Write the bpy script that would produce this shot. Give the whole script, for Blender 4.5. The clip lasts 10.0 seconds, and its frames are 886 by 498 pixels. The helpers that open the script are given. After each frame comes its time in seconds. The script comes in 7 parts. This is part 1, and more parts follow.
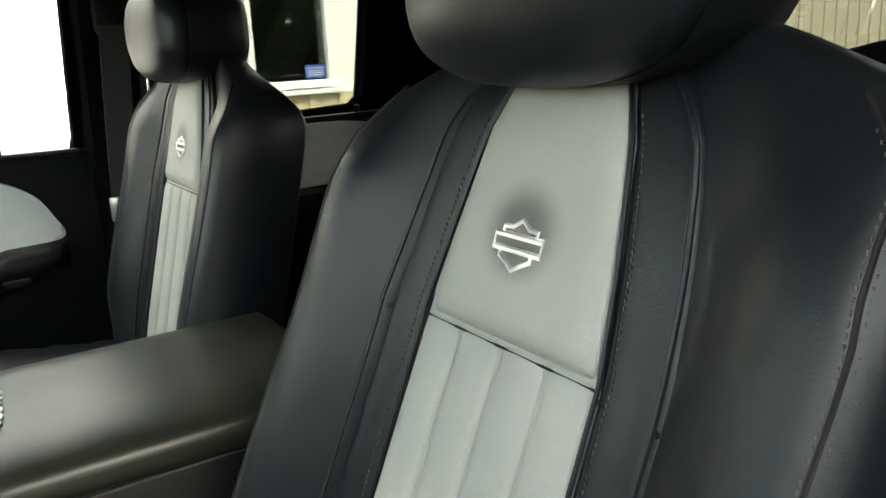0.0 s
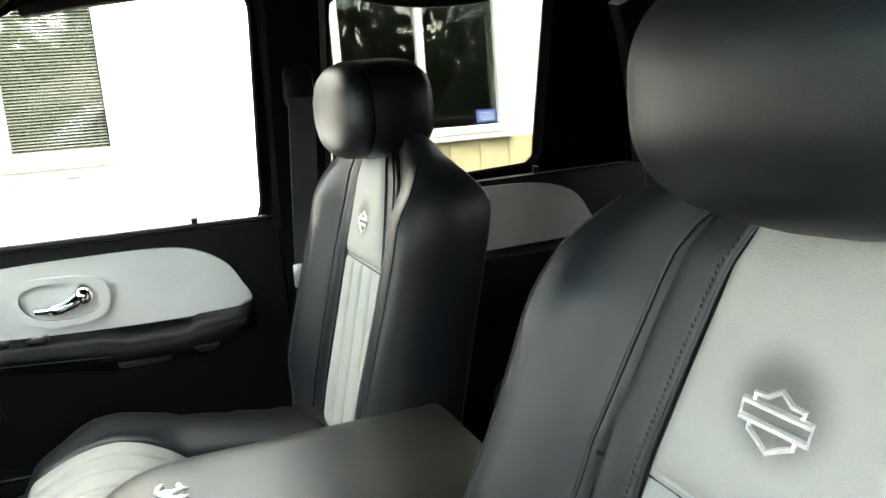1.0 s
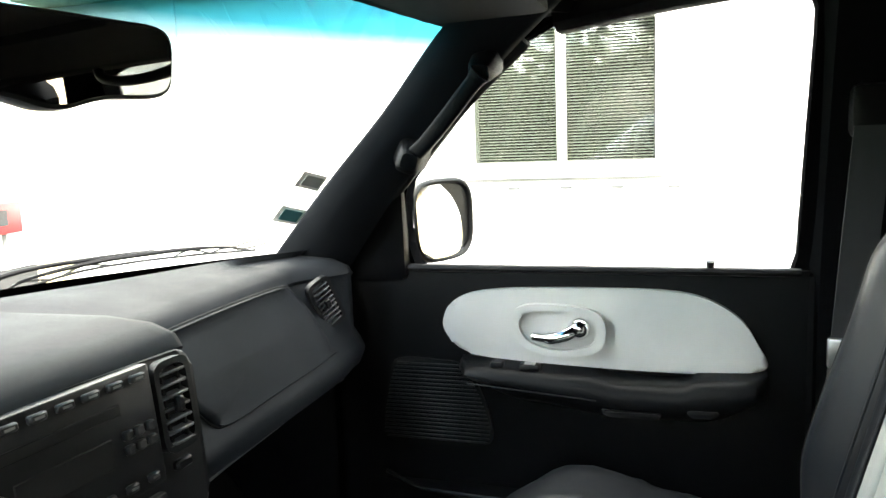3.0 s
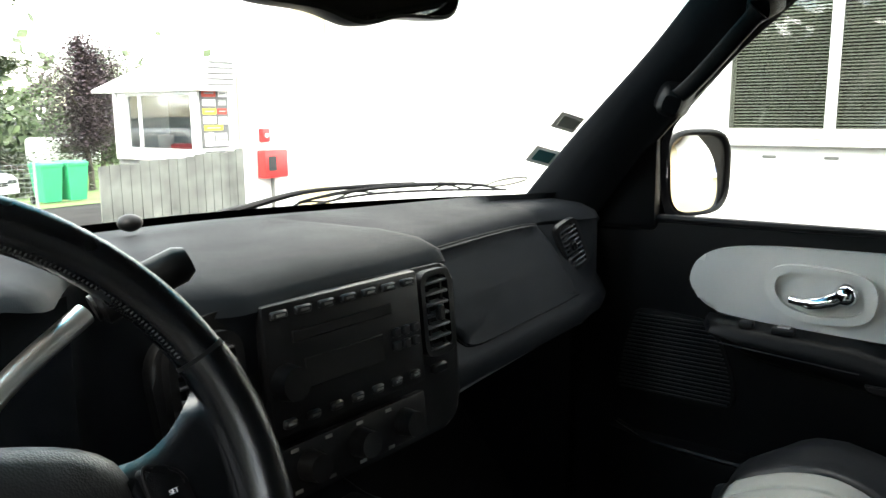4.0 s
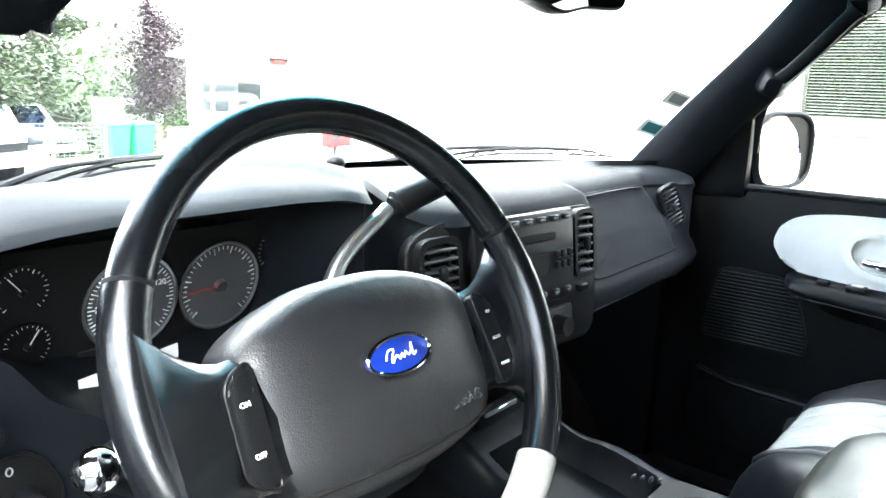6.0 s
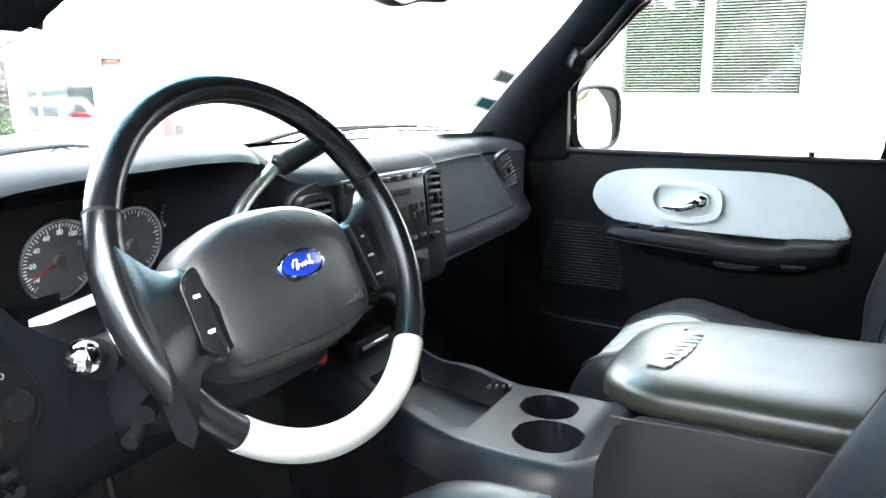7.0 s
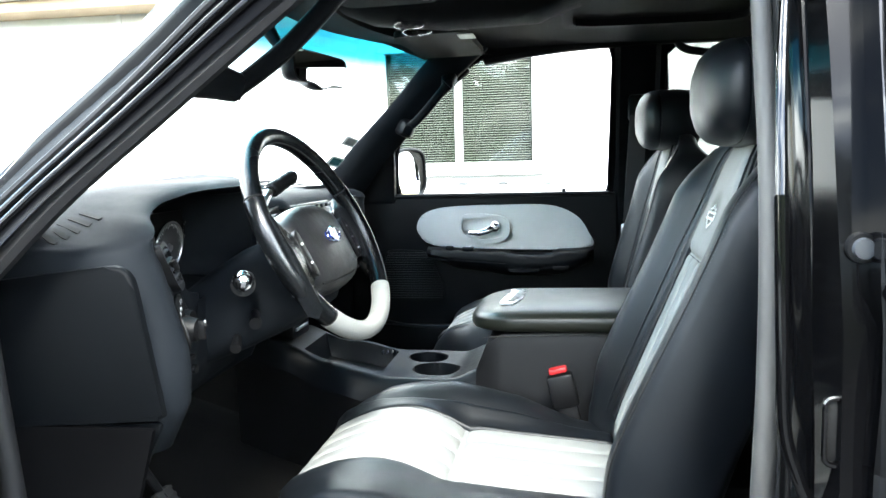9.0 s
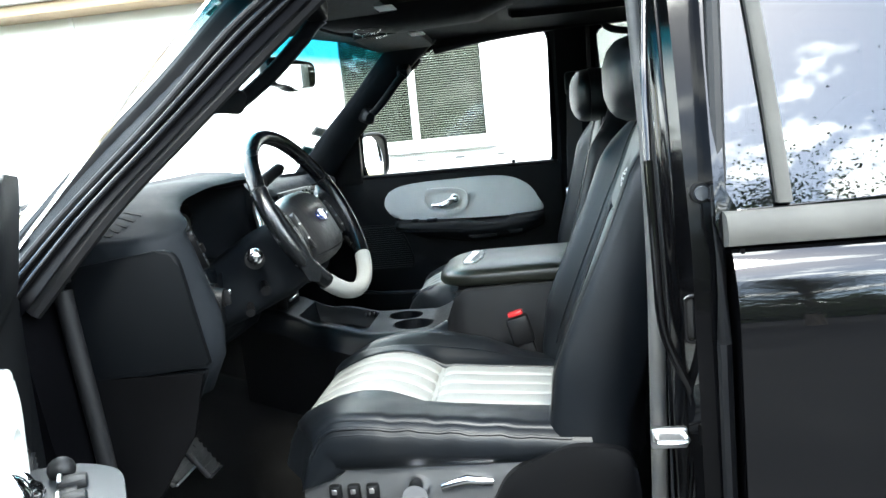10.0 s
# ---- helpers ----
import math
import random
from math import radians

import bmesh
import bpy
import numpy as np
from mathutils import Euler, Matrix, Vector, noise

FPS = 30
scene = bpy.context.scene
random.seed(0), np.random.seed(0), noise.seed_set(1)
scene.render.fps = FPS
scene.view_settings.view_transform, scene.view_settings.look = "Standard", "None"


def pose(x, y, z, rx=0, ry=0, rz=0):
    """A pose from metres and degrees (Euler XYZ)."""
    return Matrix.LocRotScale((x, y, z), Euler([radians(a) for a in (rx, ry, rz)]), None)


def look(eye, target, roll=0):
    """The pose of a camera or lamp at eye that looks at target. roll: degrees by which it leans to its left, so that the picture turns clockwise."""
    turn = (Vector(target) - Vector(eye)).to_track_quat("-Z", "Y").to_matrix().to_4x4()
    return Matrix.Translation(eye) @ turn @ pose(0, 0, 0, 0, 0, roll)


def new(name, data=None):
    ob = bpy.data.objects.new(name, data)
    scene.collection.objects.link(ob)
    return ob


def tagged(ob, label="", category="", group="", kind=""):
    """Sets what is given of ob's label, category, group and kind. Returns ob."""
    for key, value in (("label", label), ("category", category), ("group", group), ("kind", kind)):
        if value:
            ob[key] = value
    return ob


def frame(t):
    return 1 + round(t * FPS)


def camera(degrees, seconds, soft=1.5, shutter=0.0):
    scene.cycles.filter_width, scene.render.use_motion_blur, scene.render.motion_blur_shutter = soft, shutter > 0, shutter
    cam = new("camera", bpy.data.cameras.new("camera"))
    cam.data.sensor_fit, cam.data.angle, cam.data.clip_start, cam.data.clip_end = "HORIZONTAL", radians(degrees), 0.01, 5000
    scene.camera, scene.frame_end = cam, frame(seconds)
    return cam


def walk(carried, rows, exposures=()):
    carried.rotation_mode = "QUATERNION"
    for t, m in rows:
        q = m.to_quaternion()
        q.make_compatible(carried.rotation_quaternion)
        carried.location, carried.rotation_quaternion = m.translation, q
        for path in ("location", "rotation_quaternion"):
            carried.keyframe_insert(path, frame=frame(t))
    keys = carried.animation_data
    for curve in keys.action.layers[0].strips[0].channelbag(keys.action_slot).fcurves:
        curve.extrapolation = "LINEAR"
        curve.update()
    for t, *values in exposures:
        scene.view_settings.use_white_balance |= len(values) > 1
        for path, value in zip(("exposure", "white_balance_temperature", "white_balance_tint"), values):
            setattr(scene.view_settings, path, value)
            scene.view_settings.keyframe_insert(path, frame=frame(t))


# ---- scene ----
cam = camera(59.2, 10.0)
PATH = [
    (0, (-0.776, -0.04, 1.465), (0.866, -1.073, 0.977), -2.9),
    (0.5, (-0.758, -0.046, 1.488), (0.936, -1.023, 1.067), -3.7),
    (1, (-0.692, -0.054, 1.518), (1.152, -0.73, 1.141), -4.4),
    (1.5, (-0.584, -0.103, 1.53), (1.324, -0.556, 1.137), -3.7),
    (2, (-0.532, -0.12, 1.539), (1.398, -0.392, 1.09), -3.6),
    (2.5, (-0.482, -0.116, 1.544), (1.47, 0.084, 1.156), -4.5),
    (3, (-0.473, -0.099, 1.541), (1.409, 0.519, 1.266), -2.2),
    (3.2, (-0.476, -0.09, 1.534), (1.336, 0.717, 1.277), -1.5),
    (4.3, (-0.518, -0.08, 1.494), (1.037, 1.115, 1.101), -0.4),
    (4.5, (-0.53, -0.083, 1.487), (0.981, 1.154, 1.055), -0.2),
    (5, (-0.566, -0.069, 1.486), (0.848, 1.272, 1.034), -0.5),
    (5.2, (-0.591, -0.064, 1.488), (0.814, 1.287, 1.04), -0.3),
    (6.3, (-0.823, -0.134, 1.495), (0.762, 1.018, 1.094), 1.2),
    (6.5, (-0.858, -0.157, 1.492), (0.748, 0.962, 1.082), -0.7),
    (7, (-0.922, -0.199, 1.479), (0.806, 0.715, 1.057), -0.2),
    (7.5, (-1.028, -0.23, 1.464), (0.772, 0.558, 1.09), -2.1),
    (8, (-1.198, -0.193, 1.456), (0.692, 0.368, 1.122), 0.0),
    (8.5, (-1.351, -0.151, 1.449), (0.592, 0.204, 1.137), -1.9),
    (9, (-1.516, -0.137, 1.436), (0.445, 0.185, 1.203), -1.4),
    (9.5, (-1.679, -0.143, 1.45), (0.271, 0.215, 1.189), -4.2),
    (10, (-1.775, -0.166, 1.457), (0.188, 0.067, 1.155), -5.5),
]
walk(cam, [(t, look(eye, target, roll)) for t, eye, target, roll in PATH],
     exposures=[(0, 3.3, 8000, 2), (0.5, 3.74, 7850, 3), (1.0, 3.88, 7650, 4), (1.5, 4.25, 7650, 5), (2.5, 4.2, 7500, 5), (3.2, 3.5, 7400, 5), (4.5, 2.52, 7050, 5), (5.2, 3.95, 6700, 5), (6.5, 4.45, 6400, 5), (8, 4.40, 6400, 4), (9, 3.68, 6350, 3), (10, 3.3, 6300, 2)])

# ---- light ----
SUN_EL, SUN_AZ = 46.0, 257.0   # degrees above the horizon; compass bearing of the sun, clockwise from +Y
world = bpy.data.worlds.new("sky")
scene.world = world
world.use_nodes = True
wn, wl = world.node_tree.nodes, world.node_tree.links
wn.clear()
sky = wn.new("ShaderNodeTexSky")
sky.sky_type, sky.sun_disc = "NISHITA", False
sky.sun_elevation, sky.sun_rotation = radians(SUN_EL), radians(SUN_AZ)
sky.air_density, sky.dust_density, sky.ozone_density = 1.0, 0.7, 1.2
w_co = wn.new("ShaderNodeTexCoord")
w_map = wn.new("ShaderNodeMapping")
w_map.inputs["Scale"].default_value = (1.0, 1.0, 2.2)
w_noise = wn.new("ShaderNodeTexNoise")
w_noise.inputs["Scale"].default_value, w_noise.inputs["Detail"].default_value, w_noise.inputs["Roughness"].default_value = 4.2, 9.0, 0.56
w_ramp = wn.new("ShaderNodeValToRGB")
w_ramp.color_ramp.elements[0].position, w_ramp.color_ramp.elements[1].position = 0.492, 0.540
w_mix = wn.new("ShaderNodeMix")
w_mix.data_type = "RGBA"
w_mix.inputs["B"].default_value = (19.0, 19.2, 19.5, 1)
w_bg = wn.new("ShaderNodeBackground")
w_bg.inputs["Strength"].default_value = 0.15
w_out = wn.new("ShaderNodeOutputWorld")
wl.new(w_co.outputs["Generated"], w_map.inputs["Vector"])
wl.new(w_map.outputs["Vector"], w_noise.inputs["Vector"])
wl.new(w_noise.outputs["Fac"], w_ramp.inputs["Fac"])
wl.new(w_ramp.outputs["Color"], w_mix.inputs["Factor"])
wl.new(sky.outputs["Color"], w_mix.inputs["A"])
wl.new(w_mix.outputs["Result"], w_bg.inputs["Color"])
wl.new(w_bg.outputs["Background"], w_out.inputs["Surface"])
sun_data = bpy.data.lights.new("sun", "SUN")
sun_data.energy, sun_data.angle, sun_data.color = 1.0, radians(14.0), (1.0, 0.96, 0.90)
sun = new("sun", sun_data)
sun.matrix_world = look((0, 0, 0), (-math.sin(radians(SUN_AZ)) * math.cos(radians(SUN_EL)), -math.cos(radians(SUN_AZ)) * math.cos(radians(SUN_EL)), -math.sin(radians(SUN_EL))))

# ---- materials ----
def material(name, color, rough=0.5, metal=0.0, grain=None, bump=0.0, blotch=0.0, blotch_scale=3.0, spec=0.5, coat=0.0, rough_var=0.0, sheen=0.0, wrinkle=0.0):
    """A surface with colour variation at two scales: blotches and grain. grain: its scale in 1/m; bump: its depth in m."""
    m = bpy.data.materials.new(name)
    m.use_nodes = True
    n, l = m.node_tree.nodes, m.node_tree.links
    b = n["Principled BSDF"]
    b.inputs["Base Color"].default_value = (*color, 1)
    b.inputs["Roughness"].default_value, b.inputs["Metallic"].default_value = rough, metal
    b.inputs["Specular IOR Level"].default_value = spec
    b.inputs["Coat Weight"].default_value = coat
    b.inputs["Coat Roughness"].default_value = 0.03
    b.inputs["Sheen Weight"].default_value = sheen
    co = n.new("ShaderNodeTexCoord")
    if blotch:
        t = n.new("ShaderNodeTexNoise")
        t.inputs["Scale"].default_value, t.inputs["Detail"].default_value = blotch_scale, 6.0
        l.new(co.outputs["Object"], t.inputs["Vector"])
        r = n.new("ShaderNodeMapRange")
        r.inputs["From Min"].default_value, r.inputs["From Max"].default_value = 0.3, 0.7
        r.inputs["To Min"].default_value, r.inputs["To Max"].default_value = 1 - blotch, 1 + blotch
        l.new(t.outputs["Fac"], r.inputs["Value"])
        x = n.new("ShaderNodeMix")
        x.data_type, x.blend_type = "RGBA", "MULTIPLY"
        x.inputs["Factor"].default_value = 1.0
        x.inputs["A"].default_value = (*color, 1)
        l.new(r.outputs["Result"], x.inputs["B"])
        l.new(x.outputs["Result"], b.inputs["Base Color"])
        if rough_var:
            r2 = n.new("ShaderNodeMapRange")
            r2.inputs["From Min"].default_value, r2.inputs["From Max"].default_value = 0.3, 0.7
            r2.inputs["To Min"].default_value, r2.inputs["To Max"].default_value = rough + rough_var, rough - rough_var
            l.new(t.outputs["Fac"], r2.inputs["Value"])
            l.new(r2.outputs["Result"], b.inputs["Roughness"])
    if grain:
        g = n.new("ShaderNodeTexVoronoi") if grain < 1500 else n.new("ShaderNodeTexNoise")
        g.inputs["Scale"].default_value = grain
        l.new(co.outputs["Object"], g.inputs["Vector"])
        k = n.new("ShaderNodeBump")
        k.inputs["Strength"].default_value, k.inputs["Distance"].default_value = 0.5, bump
        l.new(g.outputs[0], k.inputs["Height"])
        if wrinkle:
            w, q = n.new("ShaderNodeTexNoise"), n.new("ShaderNodeBump")
            w.inputs["Scale"].default_value, w.inputs["Detail"].default_value, w.inputs["Distortion"].default_value = 26.0, 5.0, 0.8
            l.new(co.outputs["Object"], w.inputs["Vector"])
            q.inputs["Strength"].default_value, q.inputs["Distance"].default_value = 0.6, wrinkle
            l.new(w.outputs["Fac"], q.inputs["Height"])
            l.new(q.outputs["Normal"], k.inputs["Normal"])
        l.new(k.outputs["Normal"], b.inputs["Normal"])
    return m


def glass(name, tint=(1, 1, 1), rough=0.0, gloss=0.08):
    """A thin pane: light goes straight through it, tinted, and part of it is mirrored."""
    m = bpy.data.materials.new(name)
    m.use_nodes = True
    n, l = m.node_tree.nodes, m.node_tree.links
    n.remove(n["Principled BSDF"])
    t, g, x, f = n.new("ShaderNodeBsdfTransparent"), n.new("ShaderNodeBsdfGlossy"), n.new("ShaderNodeMixShader"), n.new("ShaderNodeLayerWeight")
    t.inputs["Color"].default_value, g.inputs["Roughness"].default_value = (*tint, 1), rough
    p, k = n.new("ShaderNodeMath"), n.new("ShaderNodeMapRange")
    p.operation, p.inputs[1].default_value = "POWER", 4.0
    k.inputs["To Min"].default_value, k.inputs["To Max"].default_value = gloss, 1.0
    l.new(f.outputs["Facing"], p.inputs[0])
    l.new(p.outputs["Value"], k.inputs["Value"])
    l.new(k.outputs["Result"], x.inputs["Fac"])
    l.new(t.outputs["BSDF"], x.inputs[1])
    l.new(g.outputs["BSDF"], x.inputs[2])
    l.new(x.outputs["Shader"], n["Material Output"].inputs["Surface"])
    return m


BLACK_LEATHER = material("black_leather", (0.0036, 0.0046, 0.0060), 0.41, spec=0.25, wrinkle=0.0007, grain=1100, bump=0.00014, blotch=0.25, blotch_scale=9, rough_var=0.06)
LID_LEATHER = material("smooth_black_leather", (0.0110, 0.0122, 0.0092), 0.33, spec=0.29, grain=900, bump=0.0002, blotch=0.2, blotch_scale=9, rough_var=0.04)
WHEEL_LEATHER = material("wheel_leather", (0.003, 0.0034, 0.004), 0.24, spec=0.5, grain=1100, bump=0.00015, blotch=0.25, blotch_scale=14, rough_var=0.06)
MATTE_TRIM = material("matte_black_trim", (0.0024, 0.0028, 0.0034), 0.50, spec=0.05, grain=1200, bump=0.0003, blotch=0.2, blotch_scale=7, rough_var=0.06)
EMBLEM = material("dull_pewter", (0.74, 0.74, 0.72), 0.30, 0.7, grain=300, bump=0.0004, blotch=0.25, blotch_scale=60)
BADGE = material("bright_badge", (0.72, 0.72, 0.71), 0.32, 0.75, blotch=0.06, blotch_scale=60)
GREY_LEATHER = material("grey_leather", (0.198, 0.200, 0.190), 0.55, spec=0.3, grain=900, bump=0.0004, blotch=0.06, blotch_scale=11, rough_var=0.05)
EMBLEM_LEATHER = material("dimple_shade_grey_leather", (0.198, 0.200, 0.190), 0.55, spec=0.3, grain=900, bump=0.0004, blotch=0.06, blotch_scale=11, rough_var=0.05)
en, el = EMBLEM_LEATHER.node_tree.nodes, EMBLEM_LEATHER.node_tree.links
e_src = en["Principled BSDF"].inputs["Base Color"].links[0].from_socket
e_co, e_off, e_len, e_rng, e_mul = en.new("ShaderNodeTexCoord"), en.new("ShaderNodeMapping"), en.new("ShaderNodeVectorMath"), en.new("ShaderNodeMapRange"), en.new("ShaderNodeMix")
e_off.inputs["Location"].default_value, e_off.inputs["Scale"].default_value = (0, 0, -0.695), (0.85, 0, 1.0)   # stain and dimple shade round the emblem, painted into the leather colour
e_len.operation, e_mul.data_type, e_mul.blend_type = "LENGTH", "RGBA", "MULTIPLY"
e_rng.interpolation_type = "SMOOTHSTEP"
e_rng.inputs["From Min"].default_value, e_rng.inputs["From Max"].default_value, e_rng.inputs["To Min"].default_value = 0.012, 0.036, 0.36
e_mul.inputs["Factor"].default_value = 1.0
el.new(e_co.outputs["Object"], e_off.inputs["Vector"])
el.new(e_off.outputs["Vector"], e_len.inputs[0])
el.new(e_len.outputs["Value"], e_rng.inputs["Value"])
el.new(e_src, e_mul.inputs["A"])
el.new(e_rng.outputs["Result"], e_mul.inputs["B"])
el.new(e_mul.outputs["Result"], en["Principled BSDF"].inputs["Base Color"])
DASH = material("dash_plastic", (0.0076, 0.0090, 0.0110), 0.58, spec=0.055, grain=1200, bump=0.0003, blotch=0.2, blotch_scale=7, rough_var=0.06)
PLASTIC = material("black_plastic", (0.0042, 0.0043, 0.0048), 0.40, spec=0.18, grain=1300, bump=0.0002, blotch=0.2, blotch_scale=10)
GREY_PLASTIC = material("grey_plastic", (0.026, 0.029, 0.033), 0.40, grain=1300, bump=0.0002, blotch=0.12, blotch_scale=8, rough_var=0.05)
DOOR_BLACK = material("door_plastic", (0.0028, 0.0032, 0.0038), 0.42, spec=0.115, grain=1000, bump=0.0003, blotch=0.2, blotch_scale=6)
DOOR_GREY = material("door_grey_vinyl", (0.41, 0.415, 0.40), 0.5, spec=0.35, grain=1000, bump=0.0003, blotch=0.06, blotch_scale=9)
# blue-grey base stands in for sky mirrored in a black plate
SWITCH_GREY = material("switch_plate_plastic", (0.011, 0.0135, 0.016), 0.36, spec=0.3, grain=1000, bump=0.0002, blotch=0.12, blotch_scale=12)
DARK = material("dark_recess", (0.003, 0.003, 0.003), 0.7, spec=0.2, blotch=0.2)
CHROME = material("chrome", (0.85, 0.86, 0.88), 0.07, 1.0, blotch=0.05, blotch_scale=30, rough_var=0.03)
SATIN = material("satin_metal", (0.55, 0.55, 0.55), 0.3, 1.0, blotch=0.08, blotch_scale=20)
LEVER_METAL = material("brushed_lever_metal", (0.85, 0.86, 0.87), 0.30, 1.0, blotch=0.04, blotch_scale=30)
GLOSS_BLACK = material("gloss_black_paint", (0.0015, 0.0015, 0.0017), 0.08, spec=0.5, blotch=0.2, blotch_scale=9)
SATIN_BLACK = material("satin_black_paint", (0.0016, 0.0016, 0.0018), 0.08, spec=0.13, blotch=0.2, blotch_scale=6, rough_var=0.08)
RUBBER = material("black_rubber", (0.006, 0.006, 0.0065), 0.55, spec=0.18, grain=2000, bump=0.0003, blotch=0.2)
PEDAL_RUBBER = material("worn_pedal_rubber", (0.035, 0.035, 0.034), 0.6, spec=0.3, grain=1500, bump=0.0004, blotch=0.25, blotch_scale=40)
GREY_RUBBER = material("weathered_rubber", (0.038, 0.037, 0.034), 0.75, spec=0.2, grain=2000, bump=0.0004, blotch=0.2, blotch_scale=14)
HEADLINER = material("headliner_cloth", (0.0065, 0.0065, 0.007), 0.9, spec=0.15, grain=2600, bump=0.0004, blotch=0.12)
CARPET = material("carpet", (0.0044, 0.0043, 0.0041), 0.95, spec=0.1, grain=1800, bump=0.003, blotch=0.3, blotch_scale=14)
PAINT = material("black_car_paint", (0.0012, 0.0012, 0.0015), 0.25, spec=0.0, coat=1.0, blotch=0.15, blotch_scale=5)
SEAT_GREY = material("grey_seat_trim", (0.034, 0.036, 0.038), 0.45, grain=1300, bump=0.0002, blotch=0.12, blotch_scale=12)
DEAD_BLACK = material("dull_black_trim", (0.0030, 0.0030, 0.0033), 0.9, spec=0.0, blotch=0.2, blotch_scale=9)
FLANGE = material("black_flange", (0.0013, 0.0013, 0.0016), 0.36, spec=0.014, blotch=0.25, blotch_scale=12, rough_var=0.1)
STITCH = material("grey_thread", (0.034, 0.035, 0.036), 0.8, blotch=0.1)
BELT = material("seat_belt_webbing", (0.02, 0.02, 0.021), 0.8, grain=2200, bump=0.0006, blotch=0.15)
RED = material("red_plastic", (0.33, 0.012, 0.014), 0.4, blotch=0.06)
RED_PAINT = material("red_paint", (0.62, 0.03, 0.03), 0.45, blotch=0.12)
WHITE_WALL = material("white_siding_paint", (0.80, 0.79, 0.75), 0.6, blotch=0.04, blotch_scale=1.3, grain=300, bump=0.0006)
CREAM_WALL = material("cream_siding_paint", (0.58, 0.49, 0.30), 0.6, blotch=0.05, blotch_scale=1.1, grain=300, bump=0.0006)
WHITE_TRIM = material("white_trim_paint", (0.80, 0.80, 0.78), 0.45, blotch=0.03)
GAUGE_FACE = material("gauge_face", (0.044, 0.046, 0.049), 0.5, blotch=0.05, blotch_scale=30)
DIM_INK = material("dim_button_ink", (0.16, 0.16, 0.155), 0.6, blotch=0.1, blotch_scale=60)
BUTTON = material("radio_button", (0.010, 0.0105, 0.011), 0.45, spec=0.25, blotch=0.15, blotch_scale=40)
WHITE_INK = material("white_ink", (0.75, 0.75, 0.75), 0.6, blotch=0.03)
PAPER = material("paper", (0.74, 0.74, 0.72), 0.7, blotch=0.04, blotch_scale=15)
ASPHALT = material("asphalt", (0.032, 0.0315, 0.031), 0.95, spec=0.08, grain=160, bump=0.004, blotch=0.3, blotch_scale=0.8)
GLASS = glass("clear_glass", (0.96, 0.97, 0.965), gloss=0.05)
WINDSHIELD = glass("windshield_glass", (0.96, 0.97, 0.965), gloss=0.05)
wt = WINDSHIELD.node_tree
w_co2, w_sep, w_rng, w_tint = wt.nodes.new("ShaderNodeTexCoord"), wt.nodes.new("ShaderNodeSeparateXYZ"), wt.nodes.new("ShaderNodeMapRange"), wt.nodes.new("ShaderNodeMix")
w_tint.data_type = "RGBA"
w_tint.inputs["A"].default_value, w_tint.inputs["B"].default_value = (0.96, 0.97, 0.965, 1), (0.02, 0.20, 0.27, 1)
w_rng.inputs["From Min"].default_value, w_rng.inputs["From Max"].default_value = 1.600, 1.690
wt.links.new(w_co2.outputs["Object"], w_sep.inputs["Vector"])
wt.links.new(w_sep.outputs["Z"], w_rng.inputs["Value"])
wt.links.new(w_rng.outputs["Result"], w_tint.inputs["Factor"])
wt.links.new(w_tint.outputs["Result"], wt.nodes["Transparent BSDF"].inputs["Color"])
REAR_TINT = glass("rear_tinted_glass", (0.42, 0.435, 0.42), gloss=0.05)
LIGHT_TINT = glass("light_tinted_glass", (0.60, 0.62, 0.62), gloss=0.05)
CABIN_GLASS = glass("window_glass", (0.62, 0.64, 0.62), gloss=0.06)
DARK_GLASS = glass("tinted_glass", (0.10, 0.11, 0.12), gloss=0.08)
MIRROR = material("mirror_silver", (0.9, 0.9, 0.9), 0.01, 1.0)

# ---- building tools ----
def thing(name, at, label, category, group="", kind=""):
    ob = new(name)
    ob.empty_display_size = 0.05
    ob.location = at
    ob.matrix_basis = Matrix.Translation(at)
    return tagged(ob, label, category, group, kind)


def part(name, bm, mat, parent=None, label="", smooth=40, flip=False):
    """One mesh object from bm, whose points are in the world; mat may be a list."""
    root = parent
    while root is not None and root.parent is not None:
        root = root.parent
    if root is not None:
        bm.transform(root.matrix_basis.inverted())
    bmesh.ops.recalc_face_normals(bm, faces=bm.faces)
    if flip:
        bmesh.ops.reverse_faces(bm, faces=bm.faces)
    me = bpy.data.meshes.new(name)
    bm.to_mesh(me)
    bm.free()
    for m in mat if isinstance(mat, (list, tuple)) else (mat,):
        me.materials.append(m)
    if smooth:
        me.polygons.foreach_set("use_smooth", [True] * len(me.polygons))
        me.set_sharp_from_angle(angle=radians(smooth))
    ob = new(name, me)
    ob.parent = parent
    if label:
        ob["label"] = label
    return ob


def box(center, size, bevel=0.0, segs=2, m=None, bm=None):
    bm = bm or bmesh.new()
    r = bmesh.ops.create_cube(bm, size=1.0, matrix=(m or Matrix()) @ Matrix.Translation(center) @ Matrix.Diagonal((*size, 1)))
    if bevel:
        edges = list({e for v in r["verts"] for e in v.link_edges})
        bmesh.ops.bevel(bm, geom=edges, offset=bevel, segments=segs, affect="EDGES", profile=0.5)
    return bm


def cyl(a, b, r1, r2=None, segs=24, bm=None, cap=True):
    """A cylinder or cone from a to b."""
    bm = bm or bmesh.new()
    a, b = Vector(a), Vector(b)
    d = b - a
    m = Matrix.Translation((a + b) / 2) @ d.to_track_quat("Z", "Y").to_matrix().to_4x4()
    bmesh.ops.create_cone(bm, cap_ends=cap, segments=segs, radius1=r1, radius2=r1 if r2 is None else r2, depth=d.length, matrix=m)
    return bm


